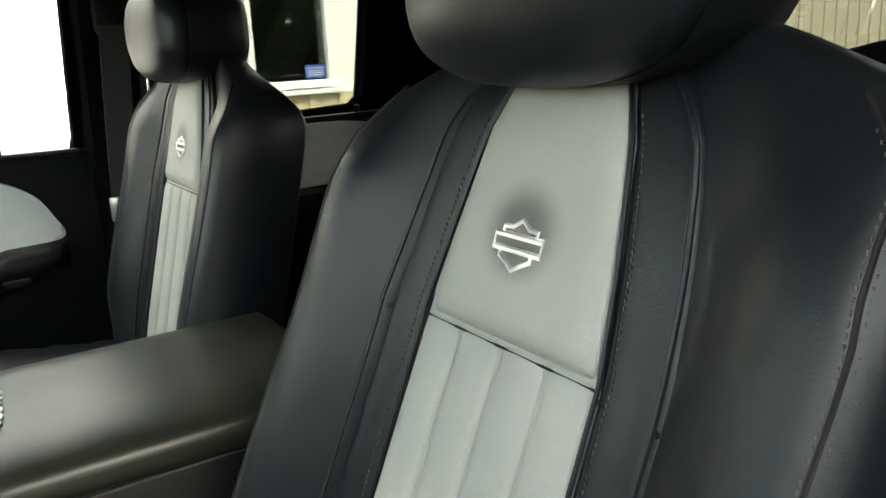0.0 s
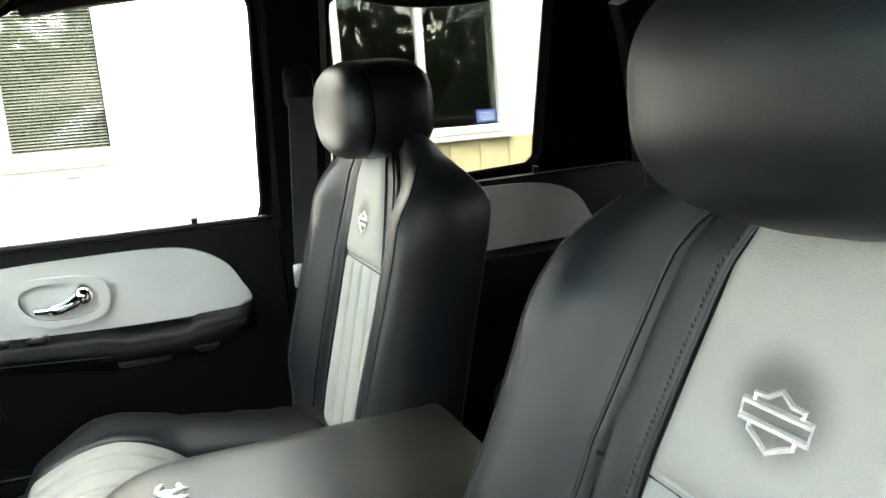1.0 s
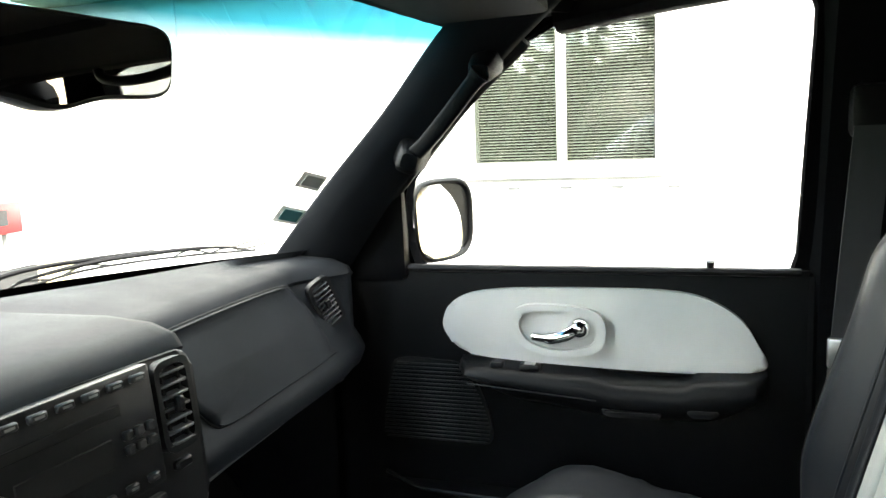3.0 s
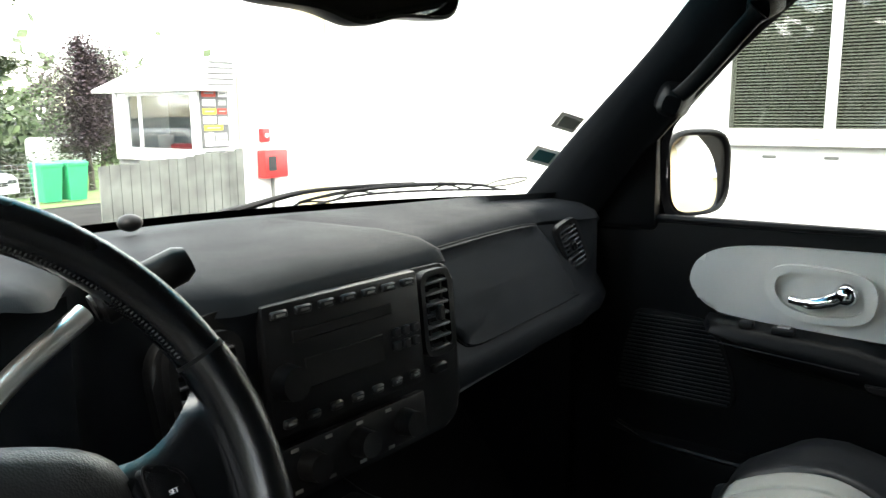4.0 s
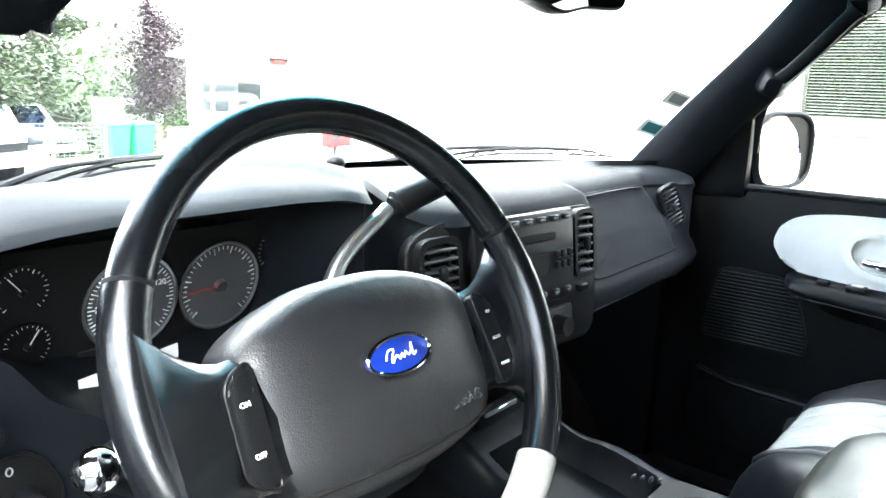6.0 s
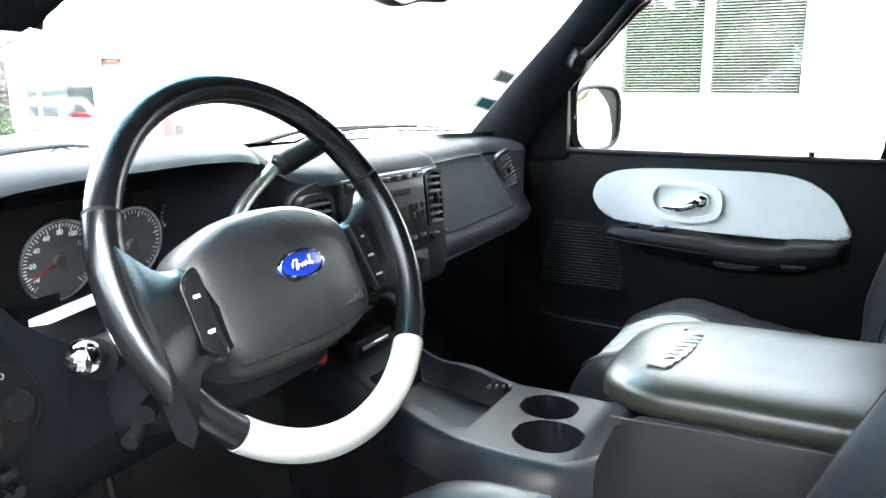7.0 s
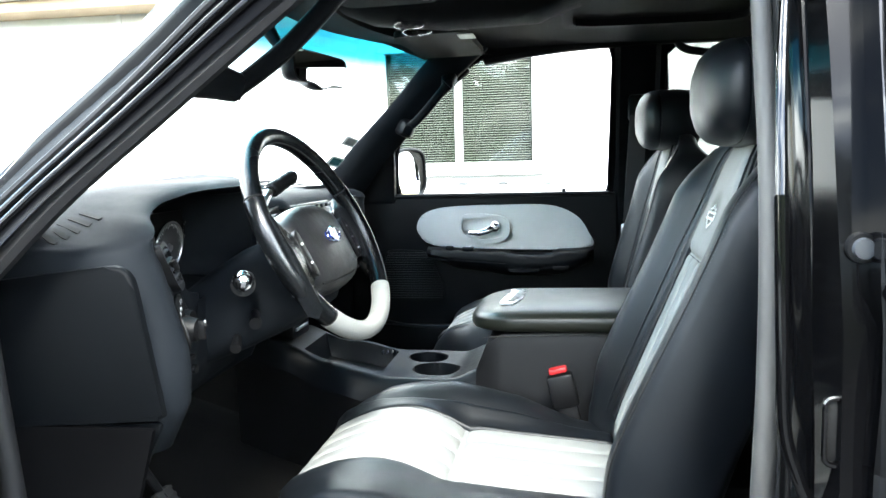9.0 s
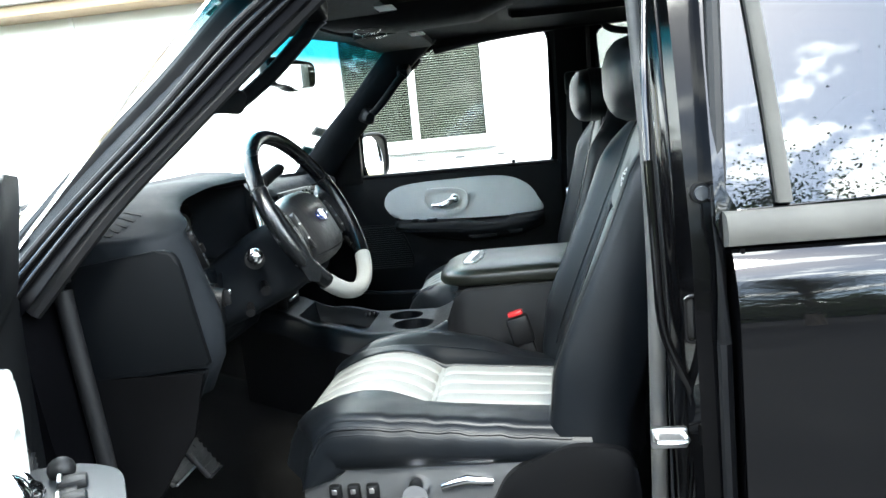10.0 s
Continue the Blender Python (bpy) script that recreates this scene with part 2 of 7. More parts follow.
def ball(c, r, bm=None, u=16, v=10):
    bm = bm or bmesh.new()
    r = r if isinstance(r, tuple) else (r, r, r)
    bmesh.ops.create_uvsphere(bm, u_segments=u, v_segments=v, radius=1, matrix=Matrix.Translation(c) @ Matrix.Diagonal((*r, 1)))
    return bm


def curve_points(pts, n=8, closed=False):
    """A smooth line (Catmull-Rom) through pts."""
    p = [Vector(q) for q in pts]
    k = len(p)
    out = []
    for i in range(k if closed else k - 1):
        a, b, c, d = (p[(i - 1) % k], p[i], p[(i + 1) % k], p[(i + 2) % k]) if closed else (p[max(i - 1, 0)], p[i], p[i + 1], p[min(i + 2, k - 1)])
        for j in range(n):
            t = j / n
            out.append(0.5 * (2 * b + (c - a) * t + (2 * a - 5 * b + 4 * c - d) * t * t + (3 * b - a - 3 * c + d) * t ** 3))
    if not closed:
        out.append(p[-1])
    return out


def loft(rings, closed=True, caps=True, bm=None, round_trip=False):
    """Skin over rings of equal length; closed: each ring is a loop; round_trip: the last ring joins the first."""
    bm = bm or bmesh.new()
    vs = [[bm.verts.new(p) for p in r] for r in rings]
    k = len(vs[0])
    for i in range(len(vs) if round_trip else len(vs) - 1):
        a, b = vs[i], vs[(i + 1) % len(vs)]
        for j in range(k if closed else k - 1):
            bm.faces.new((a[j], a[(j + 1) % k], b[(j + 1) % k], b[j]))
    if caps and closed and not round_trip:
        bm.faces.new(list(reversed(vs[0])))
        bm.faces.new(vs[-1])
    return bm


def tube(pts, r, segs=8, bm=None, closed=False, flat=1.0, up=(0, 0, 1)):
    """A round or flattened bar along pts; r may be a number or one per point."""
    p = [Vector(q) for q in pts]
    rings = []
    for i, q in enumerate(p):
        a, b = (p[i - 1], p[(i + 1) % len(p)]) if closed else (p[max(i - 1, 0)], p[min(i + 1, len(p) - 1)])
        d = (b - a).normalized()
        s = d.cross(Vector(up))
        s = s.normalized() if s.length > 1e-4 else d.orthogonal().normalized()
        w = s.cross(d).normalized()
        rad = r[i] if isinstance(r, (list, tuple)) else r
        rings.append([q + s * rad * math.cos(2 * math.pi * j / segs) + w * rad * flat * math.sin(2 * math.pi * j / segs) for j in range(segs)])
    return loft(rings, bm=bm, round_trip=closed)


def grid(f, nu, nv, bm=None):
    """A sheet f(u, v) with u, v from 0 to 1."""
    return loft([[f(i / nu, j / nv) for i in range(nu + 1)] for j in range(nv + 1)], closed=False, bm=bm)


def pad(f, nu, nv, depth, edge=0.12, normal=None, bm=None, facing=1):
    """A cushion on the sheet f(u, v): it swells by depth over the sheet and tucks in round its rim."""
    bm = bm or bmesh.new()
    sign = -1 if facing < 0 else 1

    def point(u, v):
        p = Vector(f(u, v))
        e = 1e-3
        n = (Vector(f(min(u + e, 1), v)) - Vector(f(max(u - e, 0), v))).cross(Vector(f(u, min(v + e, 1))) - Vector(f(u, max(v - e, 0)))).normalized() if normal is None else Vector(normal)
        k = min(1.0, min(u, 1 - u) / edge) if isinstance(edge, float) else min(1.0, min(u, 1 - u) / edge[0])
        h = min(1.0, min(v, 1 - v) / edge) if isinstance(edge, float) else min(1.0, min(v, 1 - v) / edge[1])
        s = math.sqrt(max(0.0, 1 - (1 - k) ** 2)) * math.sqrt(max(0.0, 1 - (1 - h) ** 2))
        return p + n * sign * depth * (s * 1.6 - 0.6)
    us = [0, 0.02, 0.05, 0.1, 0.17] + [0.17 + 0.66 * i / nu for i in range(1, nu)] + [0.83, 0.9, 0.95, 0.98, 1]
    vs = [0, 0.02, 0.05, 0.1, 0.17] + [0.17 + 0.66 * i / nv for i in range(1, nv)] + [0.83, 0.9, 0.95, 0.98, 1]
    return loft([[point(u, v) for u in us] for v in vs], closed=False, bm=bm)


def slab(outline, to3, thick, bevel=0.0, segs=2, bm=None):
    """A plate: a 2D outline, placed by to3(a, b, h), with h from 0 to thick."""
    bm = bm or bmesh.new()
    k = len(outline)
    lo = [bm.verts.new(to3(a, b, 0)) for a, b in outline]
    hi = [bm.verts.new(to3(a, b, thick)) for a, b in outline]
    bm.faces.new(lo)
    top = bm.faces.new(list(reversed(hi)))
    for i in range(k):
        bm.faces.new((lo[i], hi[i], hi[(i + 1) % k], lo[(i + 1) % k]))
    if bevel:
        bmesh.ops.bevel(bm, geom=list(top.edges), offset=bevel, segments=segs, affect="EDGES", profile=0.5)
    return bm


def rounded(pts, r, n=5):
    """A polygon with its corners rounded to r (a number, or one per corner)."""
    out, k = [], len(pts)
    for i in range(k):
        p, a, b = Vector(pts[i]), Vector(pts[i - 1]), Vector(pts[(i + 1) % k])
        rr = r[i] if isinstance(r, (list, tuple)) else r
        da, db = (a - p), (b - p)
        ra = min(rr, da.length * 0.48, db.length * 0.48)
        s, e = p + da.normalized() * ra, p + db.normalized() * ra
        for j in range(n + 1):
            t = j / n
            out.append(tuple((1 - t) ** 2 * s + 2 * t * (1 - t) * p + t * t * e))
    return out


def plate_with_hole(outer, hole, to3, thick, bm=None):
    """A plate with one opening through it; both outlines hold the same number of points, in the same turn."""
    bm = bm or bmesh.new()
    k = len(outer)
    v = [[bm.verts.new(to3(a, b, h)) for a, b in ring] for h in (0, thick) for ring in (outer, hole)]
    for i in range(k):
        j = (i + 1) % k
        bm.faces.new((v[0][i], v[0][j], v[1][j], v[1][i]))
        bm.faces.new((v[2][i], v[3][i], v[3][j], v[2][j]))
        bm.faces.new((v[0][i], v[2][i], v[2][j], v[0][j]))
        bm.faces.new((v[1][i], v[1][j], v[3][j], v[3][i]))
    return bm


def resample(pts, n):
    """n points evenly spaced along a closed 2D outline."""
    p = [Vector(q) for q in pts]
    seg = [(p[(i + 1) % len(p)] - p[i]).length for i in range(len(p))]
    total, out, i, acc = sum(seg), [], 0, 0.0
    for k in range(n):
        d = total * k / n
        while acc + seg[i] < d:
            acc += seg[i]
            i += 1
        out.append(tuple(p[i].lerp(p[(i + 1) % len(p)], (d - acc) / max(seg[i], 1e-9))))
    return out


def words(text, size, m, mat, parent, name="lettering", depth=0.0004, align="CENTER"):
    """Raised letters in the built-in font, turned into a mesh, lying in the plane of m."""
    c = bpy.data.curves.new(name, "FONT")
    c.body, c.size, c.extrude, c.align_x, c.align_y = text, size, depth, align, "CENTER"
    tmp = bpy.data.objects.new(name, c)
    scene.collection.objects.link(tmp)
    me = bpy.data.meshes.new_from_object(tmp.evaluated_get(bpy.context.evaluated_depsgraph_get()))
    bpy.data.objects.remove(tmp)
    bm = bmesh.new()
    bm.from_mesh(me)
    bm.transform(m)
    return part(name, bm, mat, parent, smooth=0)


def lerp(a, b, t):
    return a + (b - a) * t


def table(xs, ys, x):
    return float(np.interp(x, xs, ys))


def smooth_table(xs, ys, x):
    """Smoothly eased steps between table values."""
    if x <= xs[0]:
        return ys[0]
    for i in range(len(xs) - 1):
        if x <= xs[i + 1]:
            t = (x - xs[i]) / (xs[i + 1] - xs[i])
            return lerp(ys[i], ys[i + 1], t * t * (3 - 2 * t))
    return ys[-1]

# ---- the pickup's cab ----
FLOOR_Z, SEAT_X = 0.66, 0.405
cab = thing("pickup_cab", (0, 0, 0), "black crew-cab pickup truck shell with dark trimmed interior", "pickup truck", kind="structure")


def ws_base(x):
    return Vector((x, 0.90 - 0.62 * x * x, 1.345))


def ws_top(x):
    return Vector((x * 0.86, 0.40 - 0.38 * x * x, 1.735))


# floor pan, tunnel and firewall
part("floor_pan", box((0, -0.35, FLOOR_Z - 0.03), (1.72, 2.5, 0.06), 0.01), CARPET, cab, "dark carpet floor")
part("firewall", grid(lambda u, v: (lerp(-0.86, 0.86, u), 0.62 + 0.30 * min(1, v * 1.6) ** 1.5, FLOOR_Z + v * 0.62), 8, 10), CARPET, cab)
part("tunnel", loft([[(0 + 0.24 * math.cos(a) * s, y, FLOOR_Z - 0.02 + h * math.sin(a)) for a in [math.pi * k / 12 for k in range(13)]] for y, s, h in ((-1.5, 0.8, 0.10), (0.2, 0.9, 0.13), (0.6, 1.2, 0.24), (0.9, 1.4, 0.34))], closed=False), CARPET, cab)
# roof skin and headliner (with the sunroof frame below)
roof = bmesh.new()
grid(lambda u, v: (lerp(-0.70, 0.70, u), lerp(0.24, -1.62, v) + 0.14 * (1 - (2 * u - 1) ** 2) * (1 - v), 1.785 + 0.045 * (1 - (2 * u - 1) ** 2)), 16, 20, bm=roof)
part("roof_skin", roof, PAINT, cab)
part("headliner", grid(lambda u, v: (lerp(-0.71, 0.71, u), lerp(0.22, -1.60, v) + 0.14 * (1 - (2 * u - 1) ** 2) * (1 - v), 1.725 + 0.035 * (1 - (2 * u - 1) ** 2) - 0.03 * max(0, 1 - v * 12)), 16, 40), HEADLINER, cab, "dark grey cloth headliner")
# rear wall with its window
outer = resample([(-0.80, 0.70), (0.80, 0.70), (0.80, 1.32), (0.70, 1.78), (-0.70, 1.78), (-0.80, 1.32)], 48)
hole = resample(rounded([(-0.62, 1.33), (0.62, 1.33), (0.58, 1.68), (-0.58, 1.68)], 0.06), 48)


def start_near(ring, p):
    k = min(range(len(ring)), key=lambda i: (ring[i][0] - p[0]) ** 2 + (ring[i][1] - p[1]) ** 2)
    return ring[k:] + ring[:k]


part("rear_wall", plate_with_hole(start_near(outer, (-0.8, 0.7)), start_near(hole, (-0.62, 1.33)), lambda a, b, h: (a, -1.60 - h, b), 0.06), HEADLINER, cab)
part("rear_window", grid(lambda u, v: (lerp(-0.64, 0.64, u), -1.63, lerp(1.31, 1.70, v)), 2, 2), DARK_GLASS, cab).visible_shadow = False


def pillar(name, side, pts, w, d, mat, label="", up=(0, 1, 0)):
    line = curve_points([(side * x, y, z) for x, y, z in pts], 6)
    rings = []
    for i, q in enumerate(line):
        t = (line[min(i + 1, len(line) - 1)] - line[max(i - 1, 0)]).normalized()
        s = t.cross(Vector((side, 0, 0))).normalized()
        k = t.cross(s).normalized()
        rings.append([q + s * w * c + k * d * e for c, e in ((1, 0.55), (0.75, 1), (-0.75, 1), (-1, 0.55), (-1, -0.55), (-0.75, -1), (0.75, -1), (1, -0.55))])
    return part(name, loft(rings), mat, cab, label)


for side in (-1, 1):
    front = curve_points([(0.715, 0.64, 1.30), (0.672, 0.49, 1.452), (0.628, 0.345, 1.585), (0.594, 0.243, 1.688), (0.575, 0.17, 1.745)], 5)
    rear = curve_points([(0.768, 0.50, 1.315), (0.722, 0.395, 1.438), (0.680, 0.305, 1.525), (0.625, 0.185, 1.638), (0.60, 0.08, 1.725)], 5)
    fwd = 0.07 if side > 0 else 0.0   # behind the closed door the pillar stays clear of the glass
    rings = []
    for p, q in zip(front, rear):
        m = (p + q) / 2
        ring = [p + Vector((0.040, 0.008, -0.016)), p + Vector((0.004, 0.006, 0.002)), p, m + Vector((-0.014, 0, 0)), q, q + Vector((0.012, -0.004, -0.003)), q + Vector((0.062, fwd, -0.032))]
        rings.append([Vector((side * v.x, v.y, v.z)) for v in ring])
    part("windshield_pillar", loft(rings), DASH, cab, "dark padded windshield pillar", 60)
    rings = []
    for p, q in zip(front, rear):
        ring = [p + Vector((0.030, 0.010, -0.010)), p + Vector((0.060, 0.004, -0.034)), p + Vector((0.064, -0.006, -0.046)), p + Vector((0.100, -0.006, -0.066)), p + Vector((0.112, -0.012, -0.074)), q + Vector((0.098, fwd, -0.052)), q + Vector((0.060, fwd, -0.030))]
        rings.append([Vector((side * v.x, v.y, v.z)) for v in ring])
    part("outer_windshield_pillar", loft(rings), FLANGE, cab, "black windshield pillar flange", 60)
    for f in (0.30, 0.62) if side < 0 else ():
        part("pillar_bead", tube([Vector((side * lerp(p.x + 0.114, q.x + 0.100, f), lerp(p.y - 0.012, q.y, f), lerp(p.z - 0.074, q.z - 0.052, f))) for p, q in zip(front, rear)], 0.0055, 10), SATIN_BLACK, cab)
    part("pillar_edge", tube([Vector((side * (p.x + 0.112), p.y - 0.012, p.z - 0.072)) for p in front], 0.005, 8), RUBBER, cab)
    part("pillar_seal", tube([Vector((side * (q.x + 0.075), q.y - 0.010 + fwd, q.z - 0.045)) for q in rear], 0.011, 8), RUBBER, cab)
    pillar("roof_rail", side, [(0.70, 0.10, 1.735), (0.69, -0.2, 1.765), (0.69, -0.8, 1.77), (0.70, -1.6, 1.75)], 0.045, 0.035, HEADLINER)
    pillar("outer_roof_rail", side, [(0.715, 0.04, 1.765), (0.715, -0.3, 1.80), (0.715, -0.9, 1.805), (0.72, -1.6, 1.78)], 0.03, 0.03, PAINT)
    by, bw = (-0.352, 0.034) if side < 0 else (-0.322, 0.062)
    pillar("door_pillar", side, [(0.83, by, 0.62), (0.845, by, 1.0), (0.83, by, 1.32), (0.765, by, 1.60), (0.715, by, 1.76)], bw, 0.035, SATIN_BLACK if side < 0 else MATTE_TRIM, "dark trimmed centre pillar")
    pillar("rear_pillar", side, [(0.83, -1.30, 0.7), (0.83, -1.30, 1.32), (0.76, -1.22, 1.62), (0.71, -1.15, 1.77)], 0.20, 0.03, HEADLINER)
    part("sill", box((side * 0.83, -0.35, FLOOR_Z - 0.02), (0.16, 2.4, 0.12), 0.02), PAINT, cab)
    part("sill_plate", box((side * 0.80, 0.1, FLOOR_Z + 0.045), (0.10, 0.9, 0.012), 0.004), PLASTIC, cab)
    part("kick_panel", box((side * 0.80, 0.66, 0.92), (0.05, 0.26, 0.62), 0.01), MATTE_TRIM, cab)
part("windshield", grid(lambda u, v: ws_base(lerp(-0.78, 0.78, u)).lerp(ws_top(lerp(-0.78, 0.78, u)), v) + Vector((0, 0.02, 0)), 20, 10), WINDSHIELD, cab, "clear windshield with a blue shade band along its top").visible_shadow = False
part("frit_band", grid(lambda u, v: ws_base(lerp(-0.76, 0.76, u)).lerp(ws_top(lerp(-0.76, 0.76, u)), 0.005 + 0.045 * v) + Vector((0, 0.014, -0.004)), 24, 2), DEAD_BLACK, cab, "black printed band along the glass base")
part("windshield_header", loft([[ws_top(lerp(-0.78, 0.78, k / 16)) + Vector((0, dy, dz)) for k in range(17)] for dy, dz in ((0.05, 0.03), (0.02, -0.012), (-0.10, -0.022), (-0.12, 0.02), (0.05, 0.06))], closed=False), HEADLINER, cab)
# bonnet, cowl and the outer bodywork ahead
part("bonnet", grid(lambda u, v: (lerp(-0.86, 0.86, u), lerp(1.02, 2.2, v) - 0.55 * (lerp(-0.86, 0.86, u)) ** 2 * (1 - v), lerp(1.26, 1.12, v * v) + 0.03 * (1 - (2 * u - 1) ** 2)), 16, 10), PAINT, cab, "glossy black bonnet")
part("cowl", grid(lambda u, v: ws_base(lerp(-0.80, 0.80, u)) + Vector((0, 0.03 + 0.16 * v, -0.02 - 0.05 * v)), 16, 3), PLASTIC, cab)
for side in (-1, 1):
    part("front_wing", grid(lambda u, v: (side * (0.86 + 0.12 * math.sin(v * math.pi / 2)), lerp(0.66, 2.2, u), lerp(1.25, 0.55, v) - 0.1 * u * u), 10, 8), PAINT, cab)
for side in (-1, 1):
    part("cargo_side", box((side * 0.93, -2.68, 0.95), (0.08, 2.06, 0.72), 0.03), PAINT, cab, "glossy black load bed side")
    for wy in (1.45, -2.55):
        tyre = part("wheel", cyl((side * 0.70, wy, 0.38), (side * 0.95, wy, 0.38), 0.38, segs=36), RUBBER, cab, "black tyre on a steel rim")
        part("wheel_rim", cyl((side * 0.952, wy, 0.38), (side * 0.962, wy, 0.38), 0.23, segs=28), SATIN, tyre)
part("cargo_floor", box((0, -2.68, 0.66), (1.80, 2.06, 0.06)), PLASTIC, cab)
part("tailgate", box((0, -3.69, 0.95), (1.78, 0.06, 0.70), 0.02), PAINT, cab, "glossy black tailgate")
part("front_fascia", box((0, 2.20, 0.84), (1.88, 0.10, 0.60), 0.04, 3), PAINT, cab, "glossy black front end")
part("chassis", box((0, -0.75, 0.50), (0.90, 5.7, 0.16), 0.02), PLASTIC, cab)


# ---- doors ----
def wall_side(side, inner=0.80):
    """Places (y, z, h): h metres inward from the door's inner face."""
    def to3(y, z, h):
        lean = max(0.0, z - 1.32) * 0.25
        return (side * (inner - lean - h), y, z)
    return to3


def front_door(side, name, label):
    door = thing(name, (side * 0.92, 0.60, FLOOR_Z), label, "car door")
    to3 = wall_side(side)
    shell = rounded([(0.66, 0.70), (0.66, 1.27), (0.56, 1.315), (-0.27, 1.325), (-0.27, 0.70)], [0.06, 0.03, 0.02, 0.01, 0.06])
    part("inner_panel", slab(shell, lambda a, b, h: to3(a, b, h - 0.03), 0.03, 0.008), DOOR_BLACK, door, "black moulded inner panel")
    skin = grid(lambda u, v: (side * (0.93 + 0.035 * math.sin(v * math.pi)), lerp(0.66, -0.27, u), lerp(1.29, 0.60, v)), 4, 10)
    part("outer_skin", skin, PAINT, door, "glossy black outer skin")
    # window frame
    glass_line = [(0.385, 1.305), (0.375, 1.47), (0.19, 1.665), (0.10, 1.715), (0.0, 1.738), (-0.255, 1.745), (-0.245, 1.318)]
    frame_line = [(0.56, 1.305), (0.50, 1.40), (0.23, 1.70), (0.12, 1.752), (0.0, 1.775), (-0.275, 1.775), (-0.275, 1.305)]
    sail = [(0.60, 1.30), (0.385, 1.30), (0.375, 1.49), (0.43, 1.47)]
    if side < 0:   # a broader sail and a frame that rises farther back
        glass_line = [(a - 0.12 if a > 0.05 else a, b) for a, b in glass_line]
        frame_line = [(a - 0.13 if 0.05 < a < 0.53 else a, b) for a, b in frame_line]
        sail = [(0.575, 1.30), (0.28, 1.30), (0.28, 1.455), (0.46, 1.450), (0.535, 1.40)]
    frame_r, hole_r = resample(rounded(frame_line, 0.01), 64), resample(rounded(glass_line, [0.06, 0.03, 0.03, 0.03, 0.03, 0.05, 0.01]), 64)
    frame_r, hole_r = start_near(frame_r, frame_line[0]), start_near(hole_r, glass_line[0])
    part("window_frame", plate_with_hole(frame_r, hole_r, lambda a, b, h: to3(a, b, h - 0.05), 0.04), DEAD_BLACK, door)
    part("mirror_sail", slab(rounded(sail, 0.012 if side > 0 else 0.03), lambda a, b, h: to3(a, b, h - 0.02), 0.025, 0.006), DOOR_BLACK, door)
    part("pane", slab(glass_line, lambda a, b, h: to3(a, b, h - 0.045), 0.004), GLASS, door).visible_shadow = False
    part("sill_seal", tube([to3(y, 1.322 - 0.0 * y, 0.0) for y in (0.39, 0.2, 0.0, -0.25)], 0.007, 8), RUBBER, door)
    part("lock_knob", cyl(to3(-0.12, 1.315, -0.005), to3(-0.12, 1.338, -0.005), 0.005, 0.0065, 12), PLASTIC, door)
    # grey insert
    ins = curve_points([(0.318, 1.235, 0), (0.295, 1.27, 0), (0.225, 1.288, 0), (0.07, 1.293, 0), (-0.08, 1.289, 0), (-0.155, 1.258, 0), (-0.19, 1.21, 0), (-0.20, 1.168, 0), (-0.10, 1.160, 0), (0.10, 1.163, 0), (0.27, 1.175, 0), (0.31, 1.205, 0)], 6, True)
    part("insert", slab([(p.x, p.y) for p in ins], lambda a, b, h: to3(a, b, h), 0.016, 0.010, 3), DOOR_GREY, door, "smooth grey vinyl insert")
    # handle pocket, rim and chrome lever
    rim = [(p.x, p.y) for p in curve_points([(0.197, 1.228, 0), (0.188, 1.258, 0), (0.15, 1.268, 0), (0.07, 1.262, 0), (0.042, 1.243, 0), (0.042, 1.205, 0), (0.065, 1.186, 0), (0.125, 1.180, 0), (0.175, 1.195, 0)], 5, True)]
    c = (0.12, 1.225)
    inn = [(c[0] + (a - c[0]) * 0.80, c[1] + (b - c[1]) * 0.74) for a, b in rim]
    part("handle_rim", plate_with_hole(rim, inn, lambda a, b, h: to3(a, b, h + 0.014), 0.015), DOOR_GREY, door)
    part("handle_pocket", slab(inn, lambda a, b, h: to3(a, b, h + 0.0165), 0.001), DOOR_GREY, door)
    lever = tube(curve_points([to3(0.158, 1.213, 0.026), to3(0.13, 1.212, 0.034), to3(0.105, 1.218, 0.034), to3(0.085, 1.228, 0.026)], 4), [0.0075] * 4 + [0.0105] * 4 + [0.0115] * 5, 10)
    ball(to3(0.082, 1.229, 0.024), 0.018, bm=lever)
    part("handle", lever, CHROME, door, "chrome pull lever")
    # armrest: a long swelling ledge with a pull cup
    rings = []
    for k in range(25):
        t = k / 24
        y = lerp(0.288, -0.205, t)
        e = min(1.0, min(t, 1 - t) / 0.07)
        e = math.sqrt(1 - (1 - e) ** 2)
        top = smooth_table([0, 0.46, 0.54, 0.74, 0.80, 1], [1.168, 1.160, 1.150, 1.150, 1.163, 1.166], t)
        bot = smooth_table([0, 0.25, 0.55, 0.80, 1], [1.140, 1.106, 1.088, 1.091, 1.122], t)
        d = 0.030 + 0.045 * e
        mid = (top + bot) / 2
        rings.append([Vector(to3(y, z, h)) for z, h in ((bot, 0.0), (bot, d * 0.55), (bot + 0.012, d * 0.85), (mid, d), (top - 0.014, d), (top - 0.004, d - 0.008), (top, d - 0.022), (top, 0.0))])
    part("armrest", loft(rings), DOOR_BLACK, door, "black moulded armrest")
    part("armrest_trim", tube([Vector(to3(lerp(0.262, 0.05, k / 10), 1.141 - 0.016 * k / 10, 0.0755)) for k in range(11)], 0.0014, 6), PLASTIC, door)
